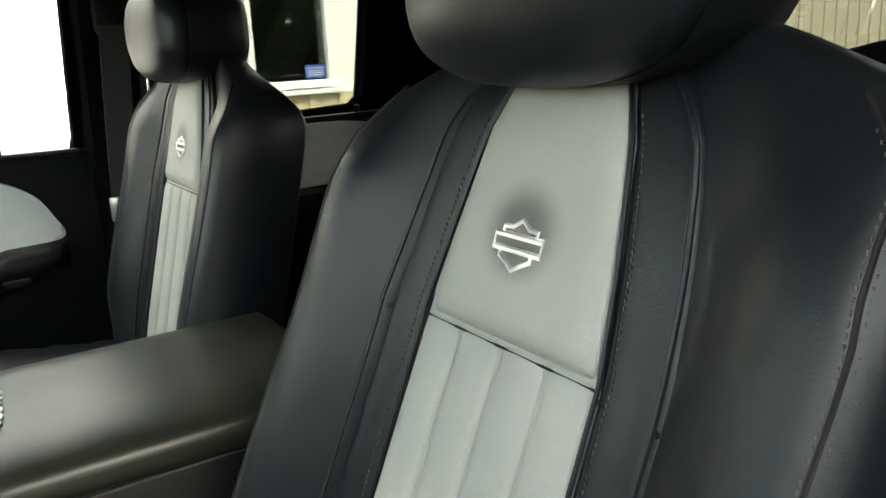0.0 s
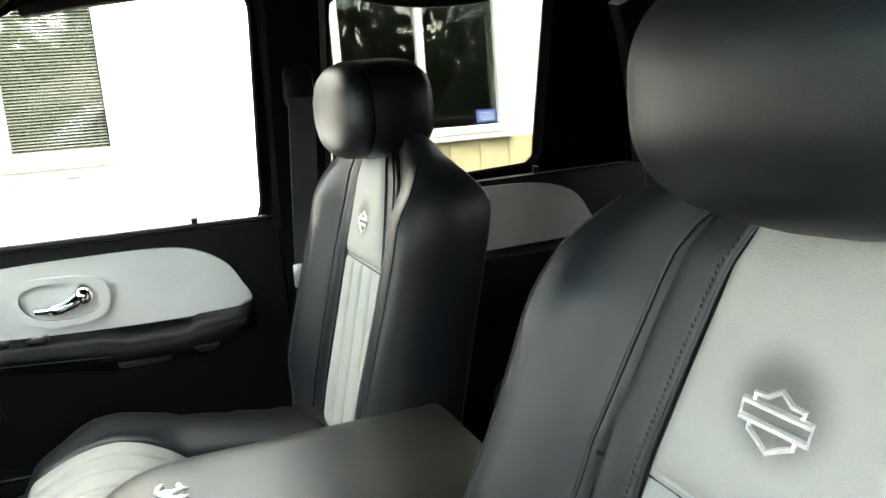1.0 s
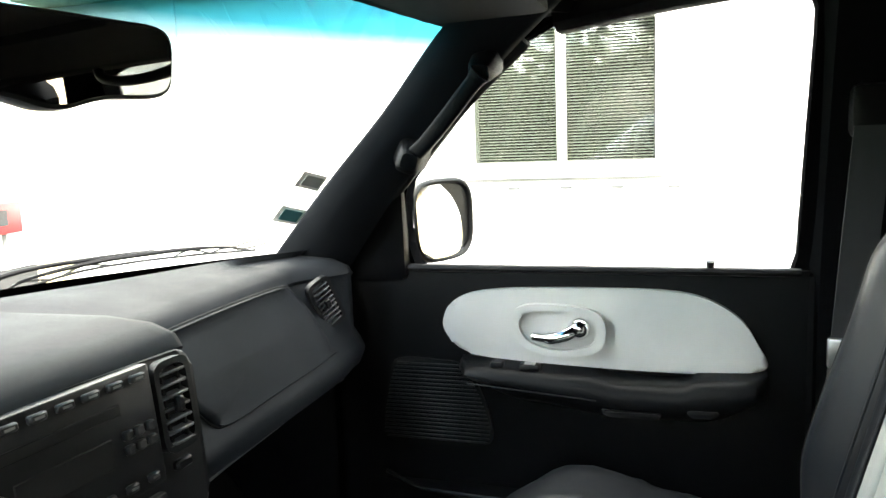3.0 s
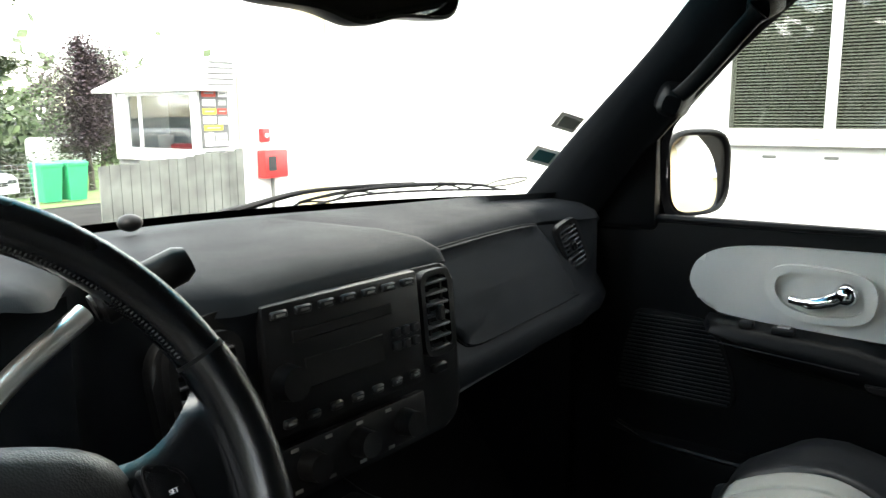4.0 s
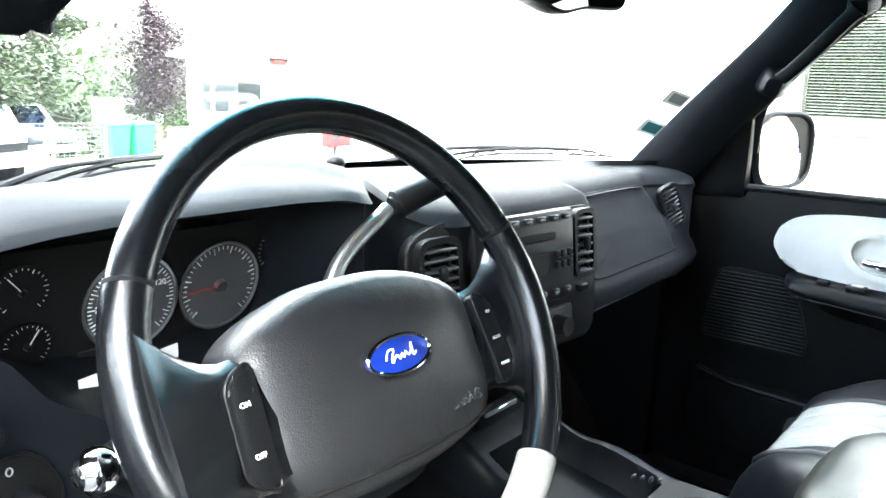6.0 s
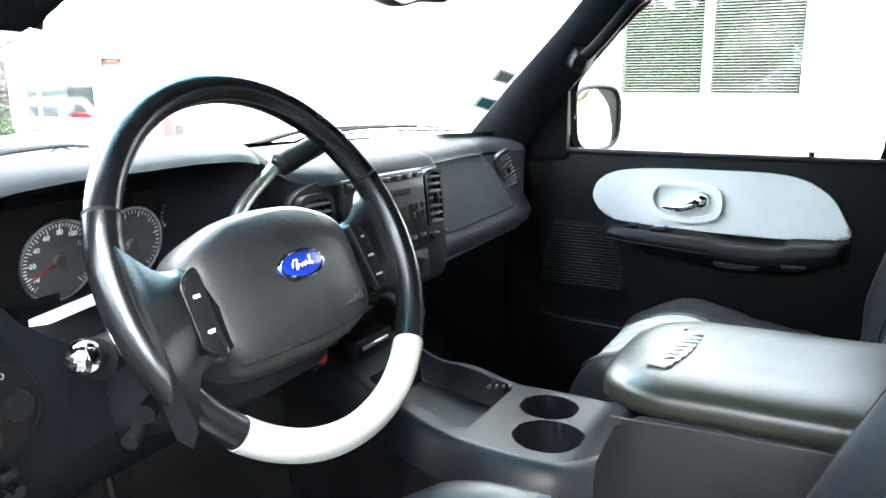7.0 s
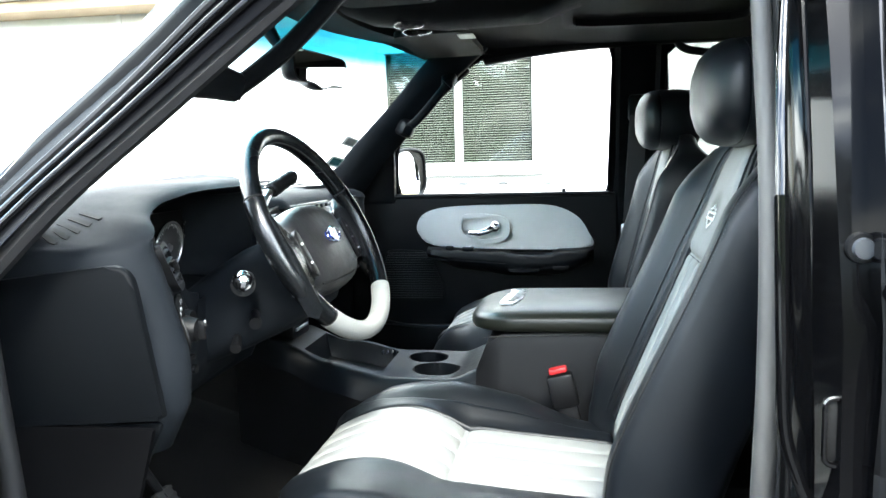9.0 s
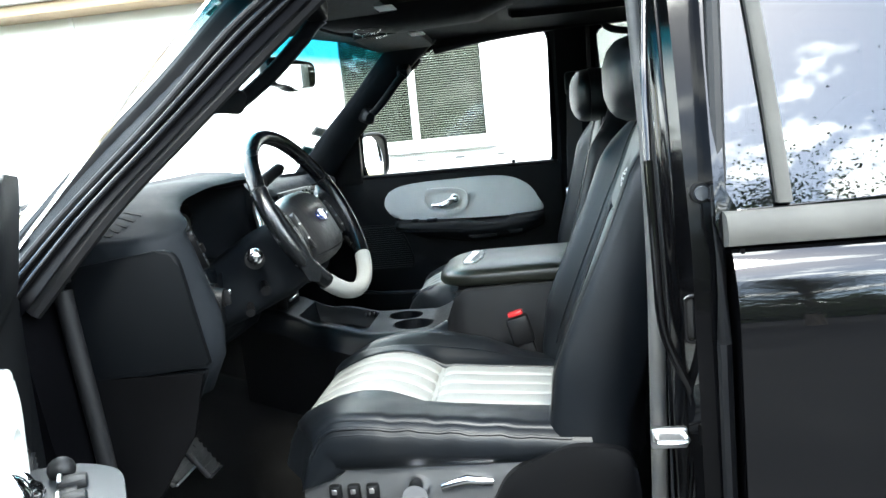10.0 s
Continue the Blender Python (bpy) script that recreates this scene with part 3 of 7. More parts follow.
    part("pull_cup", slab(rounded([(0.045, 1.112), (-0.05, 1.110), (-0.045, 1.100), (0.035, 1.101)], 0.008), lambda a, b, h: to3(a, b, h + 0.070), 0.006, 0.003), PLASTIC, door)
    part("reflector_lens", slab(rounded([(-0.085, 1.118), (-0.135, 1.118), (-0.13, 1.107), (-0.09, 1.106)], 0.006), lambda a, b, h: to3(a, b, h + 0.066), 0.006, 0.002), PLASTIC, door)
    part("lock_switch", box(to3(0.215, 1.17, 0.050), (0.02, 0.022, 0.010), 0.003), PLASTIC, door)
    part("window_switch", box(to3(0.160, 1.168, 0.050), (0.022, 0.034, 0.010), 0.003), PLASTIC, door)
    part("switch_mark", box(to3(0.160, 1.1735, 0.050), (0.012, 0.018, 0.002), 0.0005), SATIN, door)
    # speaker grille: a pad with a row of ribs
    grl = [(p.x, p.y) for p in curve_points([(0.425, 1.135, 0), (0.405, 1.158, 0), (0.34, 1.158, 0), (0.285, 1.148, 0), (0.252, 1.09, 0), (0.238, 1.03, 0), (0.255, 1.006, 0), (0.34, 1.0, 0), (0.435, 1.006, 0), (0.445, 1.05, 0)], 5, True)]
    sp = part("speaker_panel", slab(grl, lambda a, b, h: to3(a, b, h), 0.006, 0.003), DARK, door)
    for k in range(20):
        z = lerp(1.012, 1.150, k / 19)
        ys = [p[0] + (q[0] - p[0]) * (z - p[1]) / (q[1] - p[1]) for p, q in zip(grl, grl[1:] + grl[:1]) if (p[1] - z) * (q[1] - z) < 0]
        if len(ys) >= 2:
            part("rib", box(to3((max(ys) + min(ys)) / 2, z, 0.008), (0.005, max(ys) - min(ys) - 0.012, 0.0026), 0.0008, 1), BUTTON, sp)
    # lower pocket
    part("map_pocket", loft([[Vector(to3(y, z, h * min(1, 4 * min(t, 1 - t) + 0.1))) for z, h in ((0.80, 0.0), (0.80, 0.05), (0.90, 0.065), (0.93, 0.06), (0.93, 0.03), (0.93, 0.0))] for t, y in [(k / 12, lerp(0.46, -0.22, k / 12)) for k in range(13)]]), DOOR_BLACK, door)
    part("pocket_lip", tube([to3(lerp(0.44, -0.2, k / 8), 0.932 + 0.012 * abs(k / 4 - 1) ** 2, 0.055 if 0 < k < 8 else 0.01) for k in range(9)], 0.004, 6), PLASTIC, door)
    # outside mirror on the sail
    MM = Matrix.Translation((side * 0.972, 0.375, 1.388)) @ Matrix.Rotation(radians(-23 if side > 0 else 20), 4, "Z")
    squircle = [(math.copysign(abs(math.cos(a)) ** 0.55, math.cos(a)), math.copysign(abs(math.sin(a)) ** 0.55, math.sin(a))) for a in [2 * math.pi * j / 28 for j in range(28)]]
    hull = []
    for k in range(9):
        t = k / 8
        s = math.sqrt(max(0.02, 1 - (t * 0.95) ** 2))
        hull.append([MM @ Vector((0.088 * s * p, 0.10 * t, 0.078 * s * q)) for p, q in squircle])
    mh = part("mirror_housing", loft(hull, caps=True), PLASTIC, door, "black mirror housing")
    part("mirror_rim", tube([MM @ Vector((0.086 * p, -0.002, 0.076 * q)) for p, q in squircle], 0.006, 8, closed=True, up=(0, 1, 0)), PLASTIC, mh)
    b = bmesh.new()
    MG = MM @ Matrix.Rotation(radians(6 * side), 4, "Z") @ Matrix.Rotation(radians(-4), 4, "X")
    loft([[MG @ Vector((0.083 * s * p, -0.0085 + ((0.083 * s * p) ** 2 + (0.073 * s * q) ** 2) / 1.2, 0.073 * s * q)) for p, q in squircle] for s in (1.0, 0.8, 0.6, 0.4, 0.2, 0.02)], caps=True, bm=b)
    part("mirror_glass", b, MIRROR, mh, "convex mirror glass", 60)
    part("mirror_arm", box((side * 0.885, 0.44, 1.345), (0.10, 0.05, 0.04), 0.015), PAINT, door)
    return door


def driver_switches(door):
    to3 = wall_side(-1)
    plate = rounded([(0.300, 0.0), (0.300, 0.050), (0.255, 0.098), (0.06, 0.098), (-0.02, 0.070), (-0.02, 0.0)], [0.005, 0.04, 0.05, 0.05, 0.03, 0.005])
    part("switch_plate", slab(plate, lambda a, b, h: to3(a, 1.158 + h, b), 0.012, 0.005), SWITCH_GREY, door, "smooth grey switch plate")
    for k, (y, w) in enumerate(((0.235, 0.022), (0.195, 0.020), (0.155, 0.020), (0.115, 0.020))):
        sw = part("window_switch", box(to3(y, 1.173, 0.055), (0.026, w, 0.012), 0.004), PLASTIC, door)
        part("switch_edge", box(to3(y, 1.180, 0.045), (0.004, w * 0.8, 0.003), 0.001, 1), SATIN, sw)
    part("mirror_knob", ball(to3(0.268, 1.176, 0.045), (0.013, 0.013, 0.012)), PLASTIC, door)


pass_door = front_door(1, "passenger_door", "closed black passenger door with grey vinyl insert and chrome handle")
driver_door = front_door(-1, "driver_door", "open black driver door with grey vinyl insert")
DOOR_ANGLE = 60
driver_switches(driver_door)
driver_door.matrix_basis = driver_door.matrix_basis @ pose(0, 0, 0, 0, 0, -DOOR_ANGLE)


def rear_door(side, name, label):
    door = thing(name, (side * 0.90, -0.36, FLOOR_Z), label, "car door")
    to3 = wall_side(side)
    part("inner_panel", slab(rounded([(-0.37, 0.72), (-0.37, 1.34), (-1.10, 1.35), (-1.18, 0.98), (-0.95, 0.72)], 0.04), lambda a, b, h: to3(a, b, h - 0.03), 0.03, 0.008), DOOR_BLACK, door, "black moulded inner panel")
    ins = [(p.x, p.y) for p in curve_points([(-0.42, 1.26, 0), (-0.45, 1.315, 0), (-0.60, 1.330, 0), (-0.80, 1.330, 0), (-0.90, 1.305, 0), (-0.945, 1.25, 0), (-0.95, 1.21, 0), (-0.75, 1.200, 0), (-0.5, 1.20, 0)], 6, True)]
    part("insert", slab(ins, lambda a, b, h: to3(a, b, h), 0.014, 0.010, 3), DOOR_GREY, door, "smooth grey vinyl insert")
    part("armrest", loft([[Vector(to3(lerp(-0.42, -0.95, t), z, h * min(1, 8 * min(t, 1 - t) + 0.2))) for z, h in ((1.07, 0), (1.07, 0.04), (1.10, 0.07), (1.17, 0.072), (1.19, 0.06), (1.195, 0))] for t in [k / 12 for k in range(13)]]), DOOR_BLACK, door)
    part("lock_knob", cyl(to3(-0.83, 1.335, -0.02), to3(-0.83, 1.362, -0.02), 0.005, 0.0065, 12), PLASTIC, door)
    # outer frame, panes and upright divider
    def out3(y, z, h):
        lean = max(0.0, z - 1.34) * 0.30
        return (side * (0.945 - lean + h), y, z)
    hole = [(-0.366, 1.345), (-0.376, 1.55), (-0.392, 1.72), (-0.43, 1.745), (-0.97, 1.735), (-1.0, 1.36)] if side < 0 else [(-0.40, 1.335), (-0.40, 1.55), (-0.41, 1.73), (-0.45, 1.745), (-0.880, 1.745), (-0.885, 1.360)]
    outer = [(-0.354, 1.30), (-0.361, 1.55), (-0.376, 1.745), (-0.42, 1.785), (-1.02, 1.775), (-1.20, 1.30)]
    a, b = start_near(resample(rounded(outer, 0.01), 64), outer[0]), start_near(resample(rounded(hole, 0.012), 64), hole[0])
    part("window_frame", plate_with_hole(a, b, lambda y, z, h: out3(y, z, h - 0.05), 0.05), PAINT if side < 0 else DEAD_BLACK, door)
    part("pane", slab(hole, lambda y, z, h: out3(y, z, h - 0.012), 0.004), DARK_GLASS if side < 0 else REAR_TINT, door)
    part("window_divider", loft([[Vector(out3(y + dy, z, h)) for dy, h in ((-0.0075, -0.01), (-0.0075, 0.001), (-0.0045, 0.003), (0.0045, 0.003), (0.0075, 0.001), (0.0075, -0.01))] for y, z in [(-0.4255 + 0.020 * (k / 10) ** 1.4, lerp(1.35, 1.73, k / 10)) for k in range(11)]]), GREY_RUBBER, door, "weathered grey window divider")
    part("belt_moulding", loft([[Vector((side * x, y, z)) for x, z in ((0.938, 1.345), (0.950, 1.3455), (0.958, 1.343), (0.964, 1.337), (0.9675, 1.328), (0.968, 1.320), (0.966, 1.312), (0.945, 1.308))] for y in (-0.362, -0.6, -0.9, -1.2)]), GREY_RUBBER, door, "weathered grey belt moulding")
    prof = [(1.308, 0.958), (1.295, 0.968), (1.27, 0.978), (1.24, 0.984), (1.20, 0.986), (1.16, 0.9862), (1.11, 0.9868), (1.05, 0.9875), (0.9, 0.987), (0.75, 0.980), (0.60, 0.965), (0.52, 0.93)]
    skin = loft([[Vector((side * x, y, z)) for z, x in prof] for y in (-0.366, -0.369, -0.374, -0.6, -0.9, -1.25)], closed=False)
    part("outer_skin", skin, PAINT, door, "glossy black outer skin")
    part("shut_face", slab([(-0.366, 1.308), (-0.366, 0.52), (-0.40, 0.52), (-0.40, 1.308)], lambda y, z, h: (side * lerp(0.80, 0.962, (y + 0.40) / 0.034), -0.3745 - h, z), 0.004), SATIN_BLACK, door)
    part("edge_seal", tube([(side * 0.93, -0.362, z) for z in (0.55, 0.8, 1.0, 1.2, 1.34)] + [(side * 0.90, -0.37, 1.5), (side * 0.84, -0.385, 1.72)], 0.008, 8), RUBBER, door)
    return door


rear_door(1, "rear_passenger_door", "closed rear door with dark panel and grey insert")
rear_door(-1, "rear_driver_side_door", "closed glossy black rear door with tinted window")
DOOR_SEAL = material("door_seal_rubber", (0.045, 0.044, 0.042), 0.5, spec=0.3, grain=2000, bump=0.0004, blotch=0.25, blotch_scale=14)
# driver door opening: seals, pillar face with bolt and striker
def rounded_loop(pts, r, x):
    return [(x, a, b) for a, b in rounded(pts, r)]


part("door_seal", tube(curve_points([(-0.672, -0.24, 1.735), (-0.690, -0.305, 1.70), (-0.745, -0.316, 1.50), (-0.79, -0.314, 1.30), (-0.805, -0.305, 1.05), (-0.80, -0.295, 0.72)], 8), 0.0105, 12), DOOR_SEAL, cab, "weathered grey door seal")
part("front_door_seal", tube(curve_points([(-0.806, 0.452, 1.352), (-0.80, 0.471, 1.312), (-0.80, 0.468, 1.239), (-0.80, 0.460, 1.149), (-0.80, 0.451, 1.041), (-0.80, 0.440, 0.85), (-0.80, 0.42, 0.68)], 6), 0.0125, 12), RUBBER, cab, "black rubber door seal")
part("hinge_pillar", loft([[(-0.795, y0, z), (-0.865, y0 + 0.012, z), (-0.875, y0 + 0.14, z), (-0.795, y0 + 0.18, z)] for z, y0 in ((0.58, 0.43), (0.85, 0.452), (1.05, 0.463), (1.20, 0.480), (1.26, 0.490), (1.30, 0.505), (1.325, 0.535))]), FLANGE, cab, "black hinge pillar")
part("kick_trim", slab([(0.40, 0.70), (0.415, 0.95), (0.335, 1.06), (0.31, 1.15), (0.50, 1.15), (0.64, 1.10), (0.64, 0.70)], lambda a, b, h: (-0.762 + h, a, b), 0.010, 0.003), DEAD_BLACK, cab, "dark side trim below the dashboard")
part("pillar_face", loft([[(-x0, -0.318, z), (-x1, -0.335, z), (-x1, -0.368, z), (-x0, -0.37, z)] for z, x0, x1 in ((0.6, 0.80, 0.90), (1.0, 0.82, 0.925), (1.3, 0.82, 0.915), (1.5, 0.77, 0.865), (1.74, 0.70, 0.79))], closed=False), SATIN_BLACK, cab, "glossy black centre pillar")
part("pillar_bolt", cyl((-0.895, -0.350, 1.362), (-0.905, -0.350, 1.362), 0.012, 0.011, 24), PLASTIC, cab)
part("bolt_head", cyl((-0.904, -0.350, 1.362), (-0.909, -0.350, 1.362), 0.0085, 0.0075, 24), GREY_PLASTIC, cab)
part("striker_plate", box((-0.898, -0.303, 1.082), (0.010, 0.042, 0.026), 0.004), SATIN, cab)
part("striker_loop", tube(curve_points([(-0.90, -0.288, 1.086), (-0.922, -0.288, 1.086), (-0.922, -0.318, 1.086), (-0.90, -0.318, 1.086)], 4), 0.0035, 8), SATIN, cab)
part("latch_recess", box((-0.905, -0.343, 1.224), (0.012, 0.036, 0.050), 0.005), DARK, cab)
part("latch_lip", tube(rounded_loop([(-0.325, 1.250), (-0.362, 1.250), (-0.362, 1.198), (-0.325, 1.198)], 0.008, -0.912), 0.0022, 6, closed=True, up=(1, 0, 0)), GLOSS_BLACK, cab)
part("flange_edge", tube(curve_points([(-0.872, -0.300, 1.40), (-0.880, -0.302, 1.28), (-0.884, -0.304, 1.215), (-0.888, -0.315, 1.174), (-0.890, -0.333, 1.128), (-0.890, -0.336, 1.07), (-0.886, -0.326, 0.95), (-0.88, -0.32, 0.72)], 8), 0.0055, 10), GLOSS_BLACK, cab, "glossy black body flange")
part("roof_drip_edge", tube(curve_points([(-0.872, -0.300, 1.40), (-0.845, -0.305, 1.50), (-0.80, -0.318, 1.62), (-0.755, -0.325, 1.73)], 6), 0.0045, 10), GLOSS_BLACK, cab)
strap = thing("roof_grab_handle", (0.70, -0.6, 1.70), "dark curved grab handle above the rear window", "grab handle")
part("strap_bow", tube(curve_points([(0.695, -0.42, 1.735), (0.680, -0.45, 1.705), (0.665, -0.56, 1.690), (0.668, -0.68, 1.700), (0.690, -0.74, 1.735)], 6), 0.011, 10), PLASTIC, strap)
for side in (-1, 1):
    belt = thing("seat_belt", (side * 0.78, -0.31, 1.2), "black seat belt hanging from the centre pillar", "seat belt", "front seat belts")
    by = 0.0 if side > 0 else -0.05
    part("belt_guide", box((side * 0.735, -0.325 + by, 1.560), (0.030, 0.055, 0.075), 0.012), PLASTIC, belt, "black belt height adjuster")
    part("webbing", loft([[Vector((side * x + a * 0.012, y - 0.04 + by + b * 0.024, z)) for a, b in ((-0.1, -1), (0.1, -1), (0.1, 1), (-0.1, 1))] for x, y, z in ((0.715, -0.285, 1.54), (0.735, -0.275, 1.35), (0.755, -0.262, 1.10), (0.770, -0.255, 0.90), (0.785, -0.25, 0.75))]), BELT, belt)
    if side > 0:
        part("belt_tongue", box((side * 0.742, -0.300, 1.215), (0.010, 0.040, 0.045), 0.004), SATIN, belt, "steel belt tongue")

# ---- front seats ----
BACK_Z = [1.00, 1.06, 1.15, 1.27, 1.35, 1.41, 1.44, 1.465]
BACK_Y = [-0.193, -0.213, -0.250, -0.300, -0.331, -0.353, -0.367, -0.385]
BACK_W = [0.236, 0.237, 0.237, 0.237, 0.240, 0.233, 0.200, 0.132]
INSERT_U = ([1.0, 1.29, 1.44, 1.47], [0.395, 0.368, 0.262, 0.250])   # half width of the grey insert, as a share of the backrest's
STRIP_U = ([1.0, 1.29, 1.44, 1.47], [0.585, 0.565, 0.470, 0.455])    # outer edge of the black strips beside it


def back_y(z, lean=1.0):
    """The backrest's line; lean below 1 sets it more upright about the height of the emblem."""
    y = table(BACK_Z, BACK_Y, z)
    return -0.331 - 0.03 * (1 - lean) + (y + 0.331) * lean


def back_front(u, z, lean=1.0):
    """The front of a backrest: u from -1 to 1 across, z up."""
    w = table(BACK_Z, BACK_W, z)
    swell = 0.052 * smooth_table([0.50, 0.84], [0, 1], abs(u)) * smooth_table([1.0, 1.1, 1.36, 1.47], [0.7, 1, 0.8, 0.1], z)
    edge = 0.016 * max(0.0, (abs(u) - 0.92) / 0.08) ** 2.0
    return Vector((w * u, back_y(z, lean) + swell - edge, z))


def front_seat(xc, label, slide=0.0, outer=-1, rise=0.0, lean=1.0, wide=1.0):
    seat = thing("front_seat", (xc, 0, FLOOR_Z), label, "car seat", "front seats")
    o = Vector((xc, 0, 0))

    ins_u = (INSERT_U[0], [v * g for v, g in zip(INSERT_U[1], (1.20, 1.08, 1.0, 1.0) if outer > 0 else (1.0,) * 4)])

    def bf(u, z):
        p = back_front(u, z, lean)
        return Vector((p.x * wide, p.y, p.z))
    # shell of the backrest: front skin, sides and back
    rings = []
    zs = [0.925 + 0.54 * k / 34 for k in range(35)]
    for z in zs:
        fr = [o + bf(-1 + 2 * k / 40, z) + Vector((0, -0.010, 0)) for k in range(41)]
        w = wide * table(BACK_Z, BACK_W, z)
        yb = back_y(z, lean) - 0.135 * smooth_table([1.0, 1.38, 1.466], [1, 0.95, 0.35], z)
        bk = [o + Vector((w * s, yb + 0.05 * abs(s) ** 4 * smooth_table([1.0, 1.38, 1.466], [1, 0.9, 0.3], z), z)) for s in (0.98, 0.9, 0.6, 0.2, -0.2, -0.6, -0.9, -0.98)]
        rings.append(fr + bk)
    top = [p.copy() for p in rings[-1]]
    c = sum(top, Vector()) / len(top)
    for k, dz in ((0.8, 0.010), (0.45, 0.016), (0.1, 0.018)):
        rings.append([c + (p - c) * k + Vector((0, 0, dz)) for p in top])
    back = part("backrest", loft(rings), BLACK_LEATHER, seat, "black leather backrest with thick side bolsters", 60)

    def insert(a, b, z0, z1, lift=0.0):
        def f(s, t):
            z = lerp(z0, z1, t)
            return o + bf(lerp(a, b, s) * table(*ins_u, z), z) + Vector((0, lift - 0.011, 0))
        return f

    def strip_u(s, z):
        return lerp(table(*ins_u, z) + 0.006, table(*STRIP_U, z), s)
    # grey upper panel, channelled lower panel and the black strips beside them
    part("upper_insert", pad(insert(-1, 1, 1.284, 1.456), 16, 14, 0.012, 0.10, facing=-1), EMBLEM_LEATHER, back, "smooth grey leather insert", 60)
    part("insert_backing", grid(insert(-0.99, 0.99, 1.005, 1.456, 0.003), 12, 20), GREY_LEATHER, back, "", 60)
    for k in range(4):
        part("flute", pad(insert(-1 + 0.5 * k, -0.5 + 0.5 * k, 1.005, 1.2895), 4, 10, 0.007, (0.20, 0.05), facing=-1), GREY_LEATHER, back, "grey leather flute", 60)
    part("insert_seam", tube([o + bf(lerp(-1, 1, k / 10) * table(*ins_u, 1.2845), 1.2845) + Vector((0, -0.0065, 0)) for k in range(11)], 0.0009, 6), DARK, back)
    for s in (-1, 1):
        part("side_strip", pad(lambda u, t: o + bf(s * strip_u(u if s > 0 else 1 - u, lerp(1.01, 1.459, t)), lerp(1.01, 1.459, t)) + Vector((0, -0.011, 0)), 4, 14, 0.006, (0.16, 0.03), facing=-1), BLACK_LEATHER, back, "", 60)
        part("strip_seam", tube([o + bf(s * strip_u(k / 6, 1.280), 1.280) + Vector((0, -0.0065, 0)) for k in range(7)], 0.0016, 6), DARK, back)
        line = [o + bf(s * (table(*STRIP_U, z) + 0.004), z) for z in [1.02 + 0.43 * k / 24 for k in range(25)]]
        part("piping", tube(line, 0.0018, 6), BLACK_LEATHER, back)
        part("insert_piping", tube([o + bf(s * (table(*ins_u, z) + 0.004), z) + Vector((0, -0.004, 0)) for z in [1.02 + 0.43 * k / 24 for k in range(25)]], 0.0018, 6), BLACK_LEATHER, back)
        part("edge_seam", tube([o + bf(s * 0.945, z) + Vector((0, -0.0105, 0)) for z in [1.02 + 0.42 * k / 24 for k in range(25)]], 0.0014, 6), DARK, back)
        for off, lift in ((0.935, -0.0108), (0.955, -0.0113), (None, -0.0038)):
            st = bmesh.new()
            for k in range(100):
                z = 1.03 + 0.40 * k / 100
                u = off or table(*ins_u, z) + 0.040
                box(o + bf(s * u, z) + Vector((0, lift, 0)), (0.0007, 0.0009, 0.0025), bm=st)
            part("stitching", st, STITCH, back, smooth=0)
    # shield emblem: a plain outlined badge
    ez = 1.347
    ey = back_y(ez, lean) - 0.001
    tilt = Matrix.Translation(o + Vector((0, ey, ez))) @ Matrix.Rotation(radians(21 * lean), 4, "X")

    def on(p):
        return tilt @ Vector((p[0] * 0.69, 0.002, p[1] * 0.50))
    bar = [(-0.033, -0.009), (0.033, -0.009), (0.033, 0.009), (-0.033, 0.009)]
    part("emblem_bar", tube([on(p) for p in bar], 0.0024, 6, closed=True, up=(0, 1, 0)), BADGE, back, "chrome outlined bar and shield emblem")
    part("emblem_crest", tube([on(p) for p in ((-0.022, 0.012), (-0.024, 0.019), (-0.012, 0.020), (0.0, 0.030), (0.012, 0.020), (0.024, 0.019), (0.022, 0.012))], 0.002, 6, up=(0, 1, 0)), BADGE, back)
    part("emblem_shield", tube([on(p) for p in ((-0.022, -0.012), (-0.022, -0.018), (-0.010, -0.026), (0.0, -0.034), (0.010, -0.026), (0.022, -0.018), (0.022, -0.012))], 0.002, 6, up=(0, 1, 0)), BADGE, back)
    # headrest: a domed front cushion and a boxier band behind it
    hc = o + Vector((0, back_y(1.465, lean) + 0.012, 1.511))

    def outline(k, y, droop=0.0):
        return [hc + Vector(((0.128 if outer < 0 else 0.122) * k * math.copysign(abs(math.cos(a)) ** 0.62, math.cos(a)), y, 0.071 * k * math.copysign(abs(math.sin(a)) ** 0.70, math.sin(a)) * (1 - 0.10 * abs(math.cos(a))))) for a in [2 * math.pi * j / 36 for j in range(36)]]
    head = part("headrest", loft([outline(k, y) for k, y in ((0.985, 0.022), (1.0, 0.010), (1.0, -0.025), (0.95, -0.052), (0.8, -0.068), (0.4, -0.076), (0.05, -0.078))]), BLACK_LEATHER, seat, "black leather headrest", 60)
    part("headrest_front", loft([outline(k, y) for k, y in ((0.955, 0.020), (0.985, 0.026), (0.97, 0.036), (0.90, 0.048), (0.75, 0.058), (0.5, 0.066), (0.25, 0.069), (0.03, 0.070))]), BLACK_LEATHER, head, "", 60)
    for x in (-0.05, 0.05):
        part("headrest_post", cyl(hc + Vector((x, -0.02, -0.09)), hc + Vector((x, -0.015, -0.04)), 0.006, segs=12), CHROME, seat)
    # cushion
    def top(u, y):
        p = cushion_top(u, y)
        return Vector((p.x, p.y + slide, p.z + rise * smooth_table([0.0, 0.15], [0, 1], y)))

